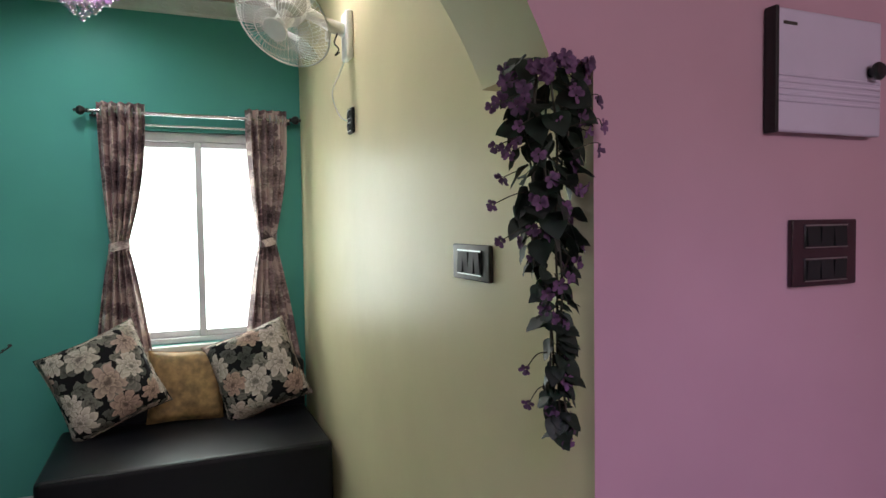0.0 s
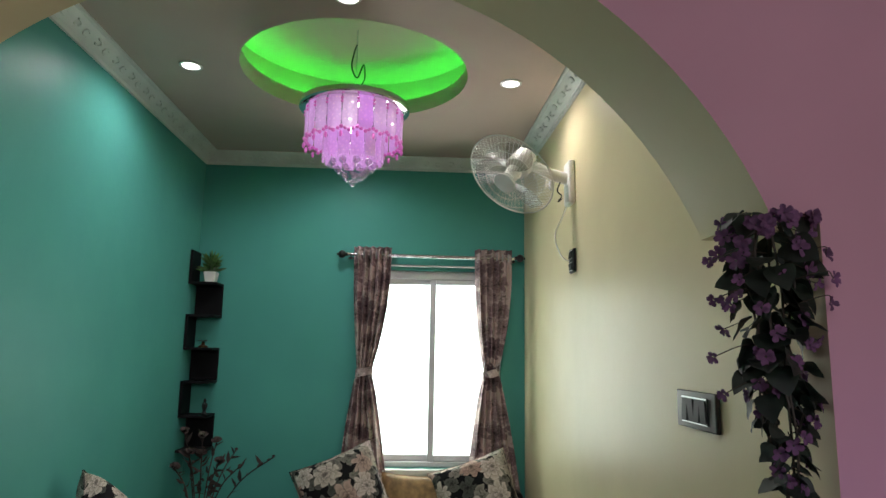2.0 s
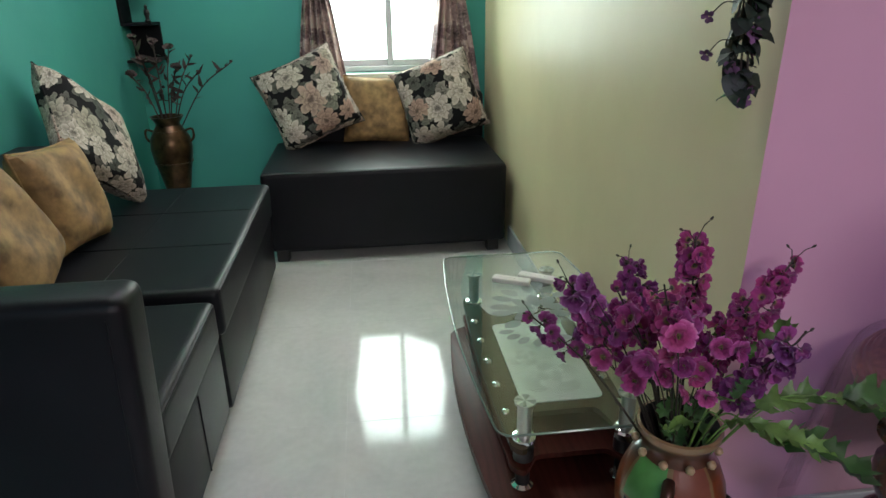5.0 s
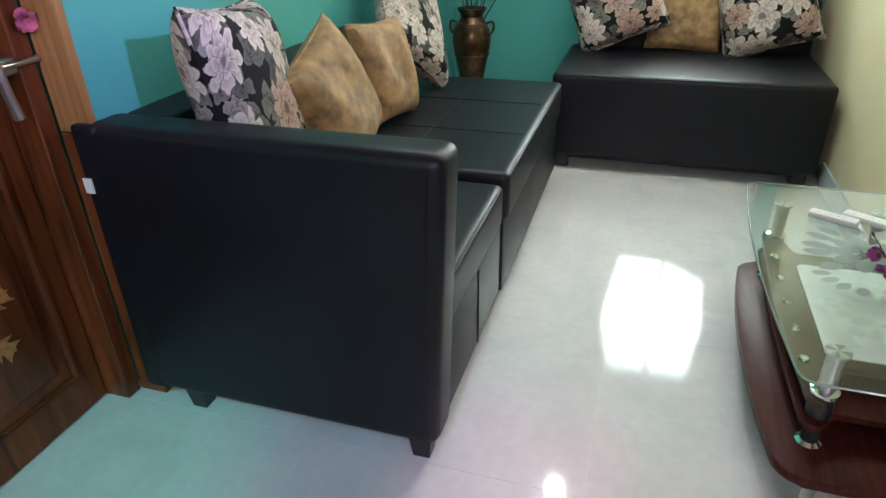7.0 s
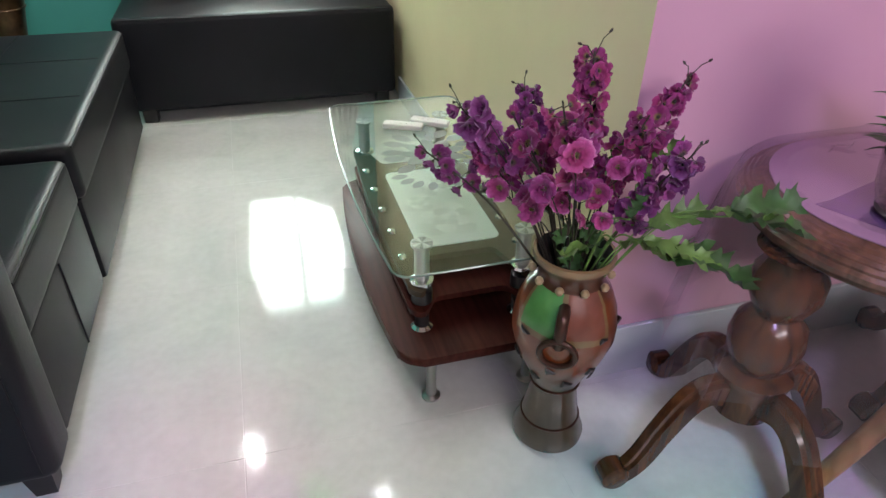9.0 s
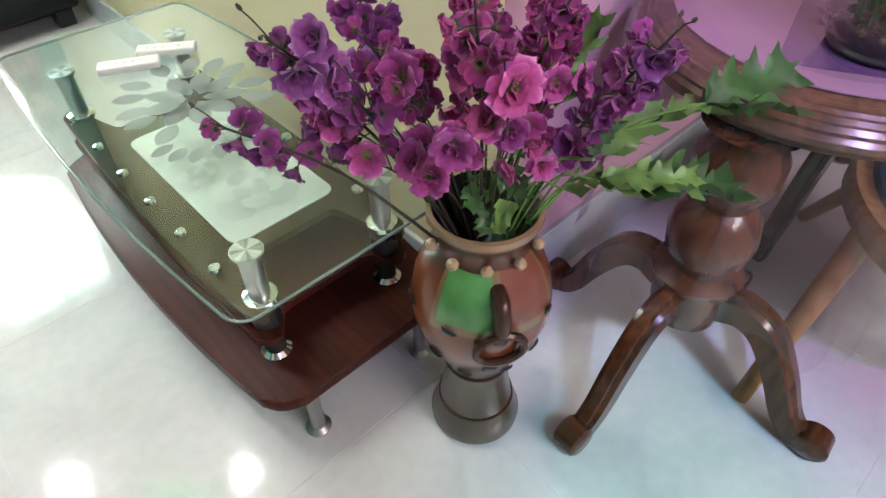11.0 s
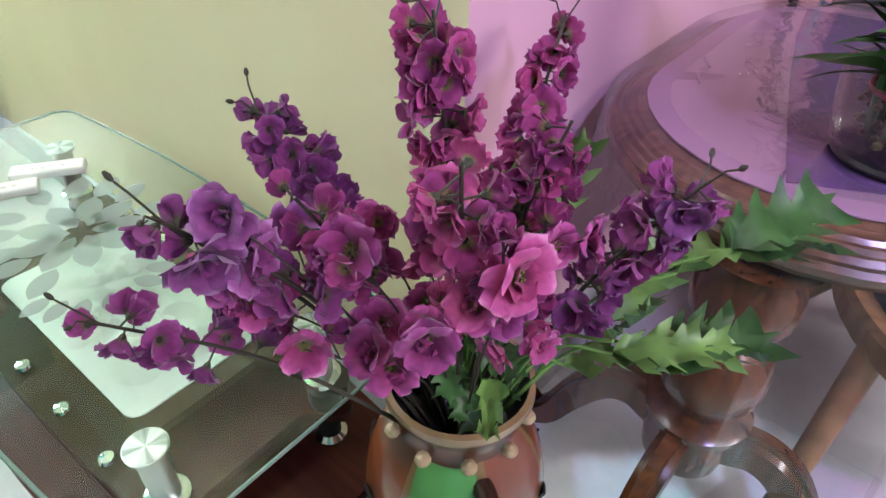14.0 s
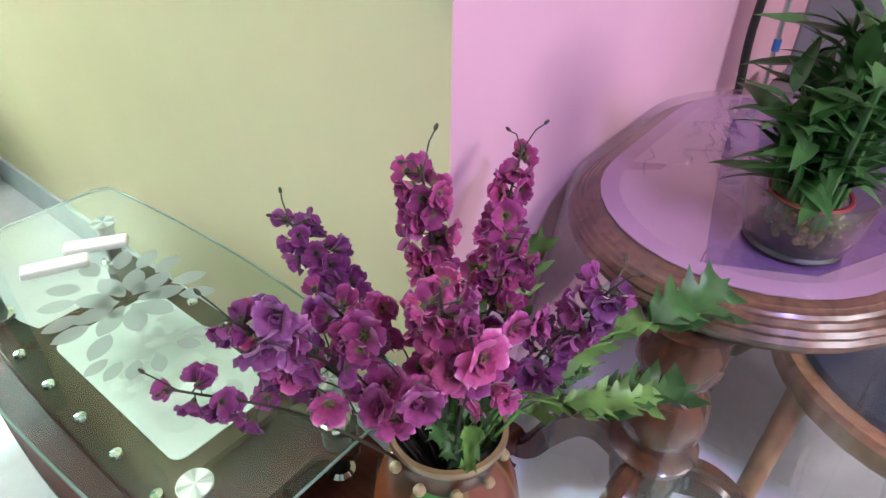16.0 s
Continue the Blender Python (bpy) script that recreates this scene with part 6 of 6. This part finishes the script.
def dining_table():
    t = thing("dining_table", "oval dark wooden pedestal table under clear plastic", "table")
    bm = bmesh.new()
    rings = []
    prof = [(0.075, 0.545), (0.03, 0.548), (0.022, 0.556), (0.012, 0.56), (0.014, 0.566), (0.002, 0.572), (0.0, 0.582), (0.005, 0.588), (0.003, 0.594), (0.008, 0.600), (0.013, 0.6005), (0.017, 0.606), (0.022, 0.6065), (0.026, 0.611), (0.031, 0.6115), (0.035, 0.615), (0.040, 0.6152), (0.045, 0.618), (0.050, 0.618), (0.056, 0.620), (0.062, 0.6195), (0.07, 0.6185)]
    for ins, z in prof:
        rings.append([bm.verts.new((x, y, z)) for x, y in stadium(*TB, ins)])
    for a, b in zip(rings, rings[1:]):
        for k in range(len(a)):
            bm.faces.new((a[k], a[(k + 1) % len(a)], b[(k + 1) % len(b)], b[k]))
    bm.faces.new(rings[0][::-1])
    bm.faces.new(rings[-1])
    part("top", bm, M_RIMW, t, "brown wooden top with a grooved rim")
    # added layer that carries the painted lilac reflection
    part("top_reflection", slab(stadium(*TB, 0.046), 0.6205, 0.6225), M_LTOP, t, "lilac layer standing in for the pink wall's reflection")
    ped = [(2.365, -0.303), (3.02, -0.30)]
    for px, py in ped:
        prof = [(0.0, 0.155), (0.038, 0.156), (0.056, 0.172), (0.061, 0.21), (0.060, 0.252), (0.070, 0.260), (0.072, 0.272), (0.062, 0.28), (0.046, 0.284), (0.05, 0.292), (0.064, 0.32), (0.068, 0.35), (0.062, 0.385), (0.046, 0.405), (0.04, 0.412), (0.05, 0.43), (0.063, 0.46), (0.062, 0.495), (0.046, 0.525), (0.045, 0.535), (0.07, 0.546)]
        part("column", lathe(prof, 32, at=(px, py, 0)), M_TEAK, t, "turned wooden column")
        for ang, reach in ((177, 0.93), (86, 1.0), (276, 1.0), (0, 1.0)):
            a = radians(ang)
            c, s = reach * math.cos(a), reach * math.sin(a)
            line = smooth_line([(0.045, 0.226), (0.09, 0.236), (0.135, 0.212), (0.18, 0.142), (0.215, 0.070), (0.245, 0.036), (0.268, 0.032)], 5)
            bm = bmesh.new()
            rows = []
            for i, p in enumerate(line):
                u = i / (len(line) - 1)
                d = (line[min(i + 1, len(line) - 1)] - line[max(i - 1, 0)]).normalized()
                nr = Vector((-d.y, d.x))
                h, w = 0.030 - 0.012 * u, 0.022 - 0.003 * u
                sec = [(-w, -h), (w, -h), (w, h * 0.55), (w * 0.55, h * 0.7), (w * 0.45, h), (-w * 0.45, h), (-w * 0.55, h * 0.7), (-w, h * 0.55)]
                rows.append([bm.verts.new((px + (p.x + nr.x * q) * c - o * s, py + (p.x + nr.x * q) * s + o * c, p.y + nr.y * q)) for o, q in sec])
            for r0, r1 in zip(rows, rows[1:]):
                for i in range(8):
                    bm.faces.new((r0[i], r0[(i + 1) % 8], r1[(i + 1) % 8], r1[i]))
            bm.faces.new(rows[0][::-1]), bm.faces.new(rows[-1])
            leg = part("leg", bm, M_TEAK, t, "curved wooden leg")
            part("scroll_foot", lathe([(0.0, -0.024), (0.024, -0.023), (0.03, -0.018), (0.03, 0.018), (0.024, 0.023), (0.0, 0.024)], 20), M_TEAK, leg, "rolled scroll foot",
                 Matrix.Translation((px + 0.272 * c, py + 0.272 * s, 0.0305)) @ Matrix.Rotation(a, 4, 'Z') @ Matrix.Rotation(radians(90), 4, 'X'))
    rn = thing("table_runner", "dark purple lace-edged runner lying under the clear plastic", "table runner")
    edge = [(2.375, -0.295), (2.53, -0.25), (2.68, -0.21), (2.83, -0.175), (2.98, -0.15), (3.01, -0.3), (2.96, -0.46), (2.80, -0.49), (2.58, -0.49), (2.44, -0.42)]
    part("cloth", slab(edge, 0.6228, 0.6238), M_RUNNER, rn)
    part("lace_hem", tube([(x + 0.004 * math.sin(9 * k), y + 0.005 * math.cos(7 * k), 0.6228) for k, (x, y) in enumerate([(edge[0][0] + (edge[4][0] - edge[0][0]) * q / 40, edge[0][1] + (edge[4][1] - edge[0][1]) * q / 40) for q in range(41)])], 0.0016, 4), M_RUNNER, rn)
    # clear cover, rucked at its hem
    cv = thing("plastic_cover", "clear plastic sheet over the dining table, rucked and shiny", "table cover")
    bm = bmesh.new()
    rings = []
    rnd = random.Random(3)
    outl = stadium(*TB, 0.0, 40)
    n = len(outl)
    cx, cy = (TB[0] + TB[1]) / 2, (TB[2] + TB[3]) / 2
    for j, (off, z) in enumerate(((-0.075, 0.6245), (-0.02, 0.6235), (0.0035, 0.612), (0.008, 0.585), (0.012, 0.54), (0.020, 0.46), (0.030, 0.37), (0.040, 0.27))):
        ring = []
        for k, (x, y) in enumerate(outl):
            d = Vector((x - min(max(x, TB[0] + 0.27), TB[1] - 0.27), y - cy))
            d.normalize()
            w = max(0, j - 2) / 5
            f = 0.020 * w * math.sin(k * 0.93) + 0.013 * w * math.sin(k * 2.1 + 1) + 0.0016 * noise.noise((k * 0.6, j * 0.8, 2))
            f = max(f + 0.02 * w, 0.0)
            q = 0.2 if y > -0.08 else 1.0
            ring.append(bm.verts.new((x + d.x * (off + f), min(y + d.y * (off + f * q), -0.004), z + (0.02 * w * math.sin(k * 0.5) if j > 4 else 0.0012 * noise.noise((x * 30, y * 30, j))))))
        rings.append(ring)
    for a, b in zip(rings, rings[1:]):
        for k in range(n):
            bm.faces.new((a[k], a[(k + 1) % n], b[(k + 1) % n], b[k]))
    top = [rings[0]]
    for q in (0.75, 0.5, 0.25, 0.02):
        top.append([bm.verts.new((cx + (v.co.x - cx) * q, cy + (v.co.y - cy) * q, 0.6245 + 0.0022 * max(0, noise.noise((v.co.x * q * 18, v.co.y * q * 18, 4))))) for v in rings[0]])
    for a, b in zip(top, top[1:]):
        for k in range(n):
            bm.faces.new((a[k], b[k], b[(k + 1) % n], a[(k + 1) % n]))
    for f in bm.faces:
        f.material_index = 1 if min(v.co.z for v in f.verts) > 0.6240 else 0
    sheet = part("sheet", bm, [M_PLAST, M_PLTOP], cv)
    sheet.visible_shadow = False
    for k in range(7):
        x, y = 2.55 + 0.06 * k, -0.13 - 0.03 * (k % 3)
        line = smooth_line([(x, y, 0.626), (x + 0.03, y + 0.015 * (-1) ** k, 0.628), (x + 0.06, y + 0.01, 0.627), (x + 0.09, y + 0.03 * (-1) ** k, 0.626)], 5)
        part("crease", tube(line, 0.0016, 5), M_PLAST, cv)


dining_table()


def bamboo():
    co = thing("coaster", "round dark brown mat under the glass bowl", "mat", (2.50, -0.37, 0.6285))
    part("disc", lathe([(0.0, 0.0), (0.064, 0.0), (0.066, 0.004), (0.062, 0.008), (0.0, 0.008)], 32), M_FOOT, co)
    p = thing("lucky_bamboo", "leafy lucky bamboo in a fluted glass bowl", "plant", (2.50, -0.37, 0.637))
    bowl = part("glass_bowl", lathe([(0.0, 0.0), (0.062, 0.0), (0.067, 0.004), (0.076, 0.03), (0.084, 0.085), (0.080, 0.085), (0.072, 0.032), (0.062, 0.007), (0.0, 0.006)], 60, flute=20, amp=0.012), clear("bowl_glass", (0.88, 0.9, 0.84), 0.03, 0.06), p, "fluted clear glass bowl")
    bowl.visible_shadow = False
    rnd = random.Random(31)
    bm = bmesh.new()
    for k in range(110):
        a, r = rnd.uniform(0, 6.28), 0.055 * math.sqrt(rnd.random())
        own = bmesh.new()
        bmesh.ops.create_icosphere(own, subdivisions=1, radius=rnd.uniform(0.004, 0.007), matrix=pose(r * math.cos(a), r * math.sin(a), 0.012 + 0.045 * rnd.random()))
        join(bm, own)
    tagged(part("pebbles", bm, plain("red_green_pebbles", (0.10, 0.08, 0.03), 0.4, var=0.7, scale=45), p, "brown and red pebbles"), kind="stuff")
    part("red_ribbon", tube([(0.05 * math.cos(2 * math.pi * k / 24), 0.05 * math.sin(2 * math.pi * k / 24), 0.066) for k in range(24)], 0.0035, 6, closed=True), plain("red_ribbon", (0.22, 0.012, 0.012), 0.4), p, "red ribbon")
    lms = [leaf_mesh("leaf", 0.095, 0.027, M_BAMB, droop=0.3 + 0.15 * k, fold=0.35, seed=k) for k in range(3)]
    for s in range(15):
        a, r = 2.4 * s, 0.011 * math.sqrt(s)
        x, y = r * math.cos(a), r * math.sin(a)
        h = rnd.uniform(0.16, 0.30)
        lean = Vector((x, y, 0)) * 0.6
        line = [Vector((x, y, 0.02)), Vector((x, y, 0.1)) + lean * 0.4, Vector((x, y, h)) + lean]
        st = part("stalk", tube(line, [0.005, 0.0048, 0.0035], 7), M_BAMB, p)
        for k in range(15):
            z = 0.075 + (h - 0.06) * k / 14
            b = 2.3 * k + s * 1.3
            e = rnd.uniform(0.2, 1.25)
            d = Vector((math.cos(b) * math.cos(e), math.sin(b) * math.cos(e), math.sin(e)))
            part("leaf", rnd.choice(lms), None, st, "", aim((x + lean.x * k / 14, y + lean.y * k / 14, z), d, rnd.uniform(-0.4, 0.4), rnd.uniform(0.6, 1.05), 'Y'))


bamboo()


def stool():
    s = thing("stool", "round pale wooden stool with a navy seat under the table", "stool", (2.76, -0.655, 0))
    part("seat_frame", lathe([(0.24, 0.305), (0.278, 0.305), (0.286, 0.315), (0.288, 0.350), (0.280, 0.36), (0.245, 0.36), (0.24, 0.305)], 48), M_TANW, s)
    part("cushion", lathe([(0.0, 0.335), (0.245, 0.335), (0.258, 0.352), (0.25, 0.372), (0.18, 0.385), (0.0, 0.388)], 48), M_SEAT, s, "navy vinyl cushion")
    for ang in (133, 223, 313, 43):
        a = radians(ang)
        c, q = math.cos(a), math.sin(a)
        part("leg", tube([(0.262 * c, 0.262 * q, 0.33), (0.33 * c - 0.06 * q, 0.33 * q + 0.06 * c, 0.16), (0.395 * c - 0.115 * q, 0.395 * q + 0.115 * c, 0.0)], [0.022, 0.019, 0.015], 12), M_TANW, s)


stool()



def chair():
    c = thing("dining_chair", "grey padded dining chair with a black tube frame behind the table", "chair", (3.33, -0.30, 0))
    pts = smooth_line([(0.0, 0.24, 0.0), (0.0, 0.24, 0.45), (0.0, 0.25, 0.70), (0.03, 0.21, 0.98), (0.04, 0.0, 1.02), (0.03, -0.21, 0.98), (0.0, -0.25, 0.70), (0.0, -0.24, 0.45), (0.0, -0.24, 0.0)], 6)
    part("back_frame", tube(pts, 0.011, 10), M_FOOT, c, "black bent tube")
    part("back_pad", box(-0.012, 0.012, -0.19, 0.15, 0.56, 0.96, 0.010, 3), M_PADG, c, "grey back pad")
    part("inner_rod", tube([(0.0, 0.185, 0.46), (0.02, 0.20, 0.98)], 0.007, 8), M_STEEL, c, "steel rod")
    part("blue_tape", lathe([(0.009, 0.0), (0.0095, 0.004), (0.0095, 0.024), (0.009, 0.028)], 10, at=(0.004, 0.188, 0.62)), M_BLUET, c, "blue tape")
    part("seat", box(0.012, 0.42, -0.22, 0.22, 0.42, 0.47, 0.018, 3), M_PADG, c)
    for y in (-0.2, 0.2):
        part("front_leg", tube([(0.38, y, 0.0), (0.37, y, 0.42)], 0.011, 10), M_FOOT, c)


M_PADG = plain("grey_vinyl", (0.20, 0.21, 0.22), 0.4, var=0.2)
M_BLUET = plain("blue_tape", (0.03, 0.14, 0.40), 0.4)
chair()


# ---- door by the sofa ----
M_CREAMP = plain("cream_panel", (0.62, 0.58, 0.48), 0.45)
M_INLAY = wood("inlay_wood", (0.28, 0.13, 0.04), (0.42, 0.22, 0.08), 0.4, 2)


def door():
    d = thing("door_1", "dark carved teak door with a steel latch, closed", "door", kind="structure")
    leaf = part("door_leaf", box(0.09, 0.13, -0.92, -0.045, 0.006, 2.03, 0.003, 1), M_DOOR, d)
    for z0, z1 in ((0.12, 0.90), (1.02, 1.92)):
        for y0, y1 in ((-0.86, -0.52), (-0.44, -0.11)):
            part("moulding", tube([(0.132, y0, z0), (0.132, y1, z0), (0.132, y1, z1), (0.132, y0, z1)], 0.010, 6, closed=True), M_DOOR, leaf)
            part("raised_panel", box(0.128, 0.141, y0 + 0.045, y1 - 0.045, z0 + 0.045, z1 - 0.045, 0.008, 2), M_DOOR, leaf)
    # inlaid wheel of petals with cut leaves round it
    turned = Matrix.Translation((0.1432, -0.335, 0.385)) @ Matrix.Rotation(radians(90), 4, 'Y')
    for rr in (0.016, 0.056, 0.062):
        ring = [(rr * math.cos(2 * math.pi * k / 40), rr * math.sin(2 * math.pi * k / 40), 0) for k in range(40)]
        part("inlay_ring", tube(ring, 0.0016, 5, closed=True), M_INLAY, leaf, "pale wood inlay ring", turned)
    spoke = lobed_leaf("inlay_petal", 0.036, 0.022, M_INLAY, 1, 0.0, 0.0, seed=1)
    cut = lobed_leaf("inlay_leaf", 0.085, 0.062, M_INLAY, 3, 0.0, 0.0, seed=2)
    for k in range(8):
        m = turned @ Matrix.Rotation(2 * math.pi * k / 8, 4, 'Z')
        part("inlay_petal", spoke, None, leaf, "pale wood inlay petal", m @ Matrix.Translation((0, 0.017, 0)) @ Matrix.Diagonal((1, 1, 0.1, 1)))
    for k in range(6):
        m = turned @ Matrix.Rotation(2 * math.pi * (k + 0.3) / 6, 4, 'Z')
        part("inlay_leaf", cut, None, leaf, "pale wood inlay leaf", m @ Matrix.Translation((0, 0.062, 0.0004)) @ Matrix.Diagonal((1, 1, 0.1, 1)))
    oval = [(0.385 * math.copysign(abs(math.cos(a)) ** 0.29, math.cos(a)), 0.55 * math.copysign(abs(math.sin(a)) ** 0.29, math.sin(a))) for a in [2 * math.pi * k / 64 for k in range(64)]]
    stand = Matrix.Translation((0.138, -0.475, 1.43)) @ Matrix.Rotation(radians(90), 4, 'Z') @ Matrix.Rotation(radians(90), 4, 'X')
    part("upper_panel", slab(oval, 0.0, 0.006, 0.002, 1), M_CREAMP, leaf, "cream painted upper panel", stand)
    part("panel_bead", tube([(x, y, 0.004) for x, y in oval], 0.008, 6, closed=True), M_DOOR, leaf, "", stand)
    for y0, y1 in ((-0.86, -0.52), (-0.44, -0.11)):
        ym = (y0 + y1) / 2
        arc = [(0.143, y0 + 0.03 + (y1 - y0 - 0.06) * k / 12, 0.70 + 0.06 * math.sin(math.pi * k / 12) + 0.02 * math.cos(4 * math.pi * k / 12)) for k in range(13)]
        part("carved_arc", tube(arc, 0.007, 6), M_DOOR, leaf)
        for sgn in (-1, 1):
            curl = [(0.143, ym + sgn * (0.02 + 0.05 * q / 9 * math.cos(q * 0.55)), 0.61 + 0.045 * math.sin(q * 0.55) * q / 9) for q in range(10)]
            part("carved_scroll", tube(curl, 0.005, 6), M_DOOR, leaf)
    part("latch_bolt", tube([(0.212, -0.36, 0.872), (0.212, -0.004, 0.882)], 0.007, 10), M_STEEL, leaf, "steel sliding latch")
    part("latch_plate", box(0.13, 0.206, -0.15, -0.05, 0.86, 0.895, 0.003, 1), M_STEEL, leaf, "steel latch plate")
    part("hasp", tube([(0.212, -0.10, 0.885), (0.218, -0.10, 0.83), (0.215, -0.09, 0.78)], 0.011, 8), M_STEEL, leaf)
    fr = part("door_frame", box(0.05, 0.20, -0.043, 0.002, 0, 2.08, 0.004, 1), M_DOOR, d)
    part("door_frame", box(0.05, 0.20, -0.965, -0.922, 0, 2.08, 0.004, 1), M_DOOR, d)
    part("door_frame", box(0.05, 0.20, -0.921, -0.044, 2.034, 2.08, 0.004, 1), M_DOOR, d)
    # strip's lower end in dark wood, standing in for the sofa's shadow
    part("strip_foot_shade", box(0.201, XL + 0.002, 0.003, 0.029, 0, 0.72, 0.003, 1), M_DOOR, fr)
    part("edge_strip", box(0.201, XL + 0.004, 0.003, 0.029, 0.722, 2.08, 0.003, 1), M_INLAY, fr, "pale wooden edge strip")


door()


def door_garland():
    g = thing("door_garland", "pink cloth flowers on a string beside the door frame", "artificial flowers")
    part("string", tube([(0.206, -0.012, 0.955), (0.206, -0.012, 2.04)], 0.0012, 5), M_STEM, g)
    me = petal_mesh("flower", 6, 0.026, 20, plain("pink_cloth", (0.42, 0.10, 0.15), 0.8, var=0.4, scale=40), 0.5, 0.3, 0.6, seed=4)
    for k in range(8):
        part("flower", me, None, g, "", aim((0.220, -0.012, 0.96 + 0.13 * k), (0.9, -0.5 + 0.2 * (k % 2), -0.2), k * 1.3, 1.0))


door_garland()


# ---- floor tiles ----
def tile_stone(name):
    """Polished vitrified tile, pale with soft grey veins."""
    m, nt, b = base(name, 0.07)
    co = coords(nt)
    geo = nt.nodes.new("ShaderNodeNewGeometry").outputs["Position"]
    n = node(nt, "TexNoise", Scale=3.2, Detail=7.0, Distortion=1.6)
    f = node(nt, "TexNoise", Scale=40.0, Detail=4.0)
    nt.links.new(geo, n.inputs["Vector"])
    nt.links.new(geo, f.inputs["Vector"])
    c = ramp(nt, n.outputs[0], [(0.25, (0.53, 0.555, 0.545)), (0.5, (0.60, 0.615, 0.60)), (0.75, (0.64, 0.65, 0.635))]).outputs[0]
    s = ramp(nt, f.outputs[0], [(0.3, (0.93,) * 3), (0.7, (1.0,) * 3)]).outputs[0]
    nt.links.new(mixc(nt, 1.0, c, s, 'MULTIPLY'), b.inputs["Base Color"])
    mr = nt.nodes.new("ShaderNodeMapRange")
    mr.inputs[3].default_value, mr.inputs[4].default_value = 0.05, 0.11
    nt.links.new(n.outputs[0], mr.inputs[0])
    nt.links.new(mr.outputs[0], b.inputs["Roughness"])
    w = node(nt, "TexNoise", Scale=6.0, Detail=1.0)
    nt.links.new(geo, w.inputs["Vector"])
    bp = node(nt, "Bump", Strength=0.07, Distance=0.004)
    nt.links.new(w.outputs[0], bp.inputs["Height"])
    nt.links.new(bp.outputs[0], b.inputs["Normal"])
    return m


M_TILE = tile_stone("polished_tile")
TS, TX, TY = 0.635, 1.39, -0.03
floor_top = thing("floor", "polished pale grey vitrified floor tiles", "floor", kind="structure")
tile_me = link("tile", box(0.0006, TS - 0.0006, 0.0006, TS - 0.0006, -0.0055, 0.0, 0.0005, 1), M_TILE, False)
for i in range(-3, 6):
    for j in range(-7, 5):
        x, y = TX + i * TS, TY + j * TS
        if x < 4.4 and y < YB + 0.15:
            t = new("tile", tile_me)
            t.parent = floor_top
            t.matrix_basis = pose(x, y, 0)
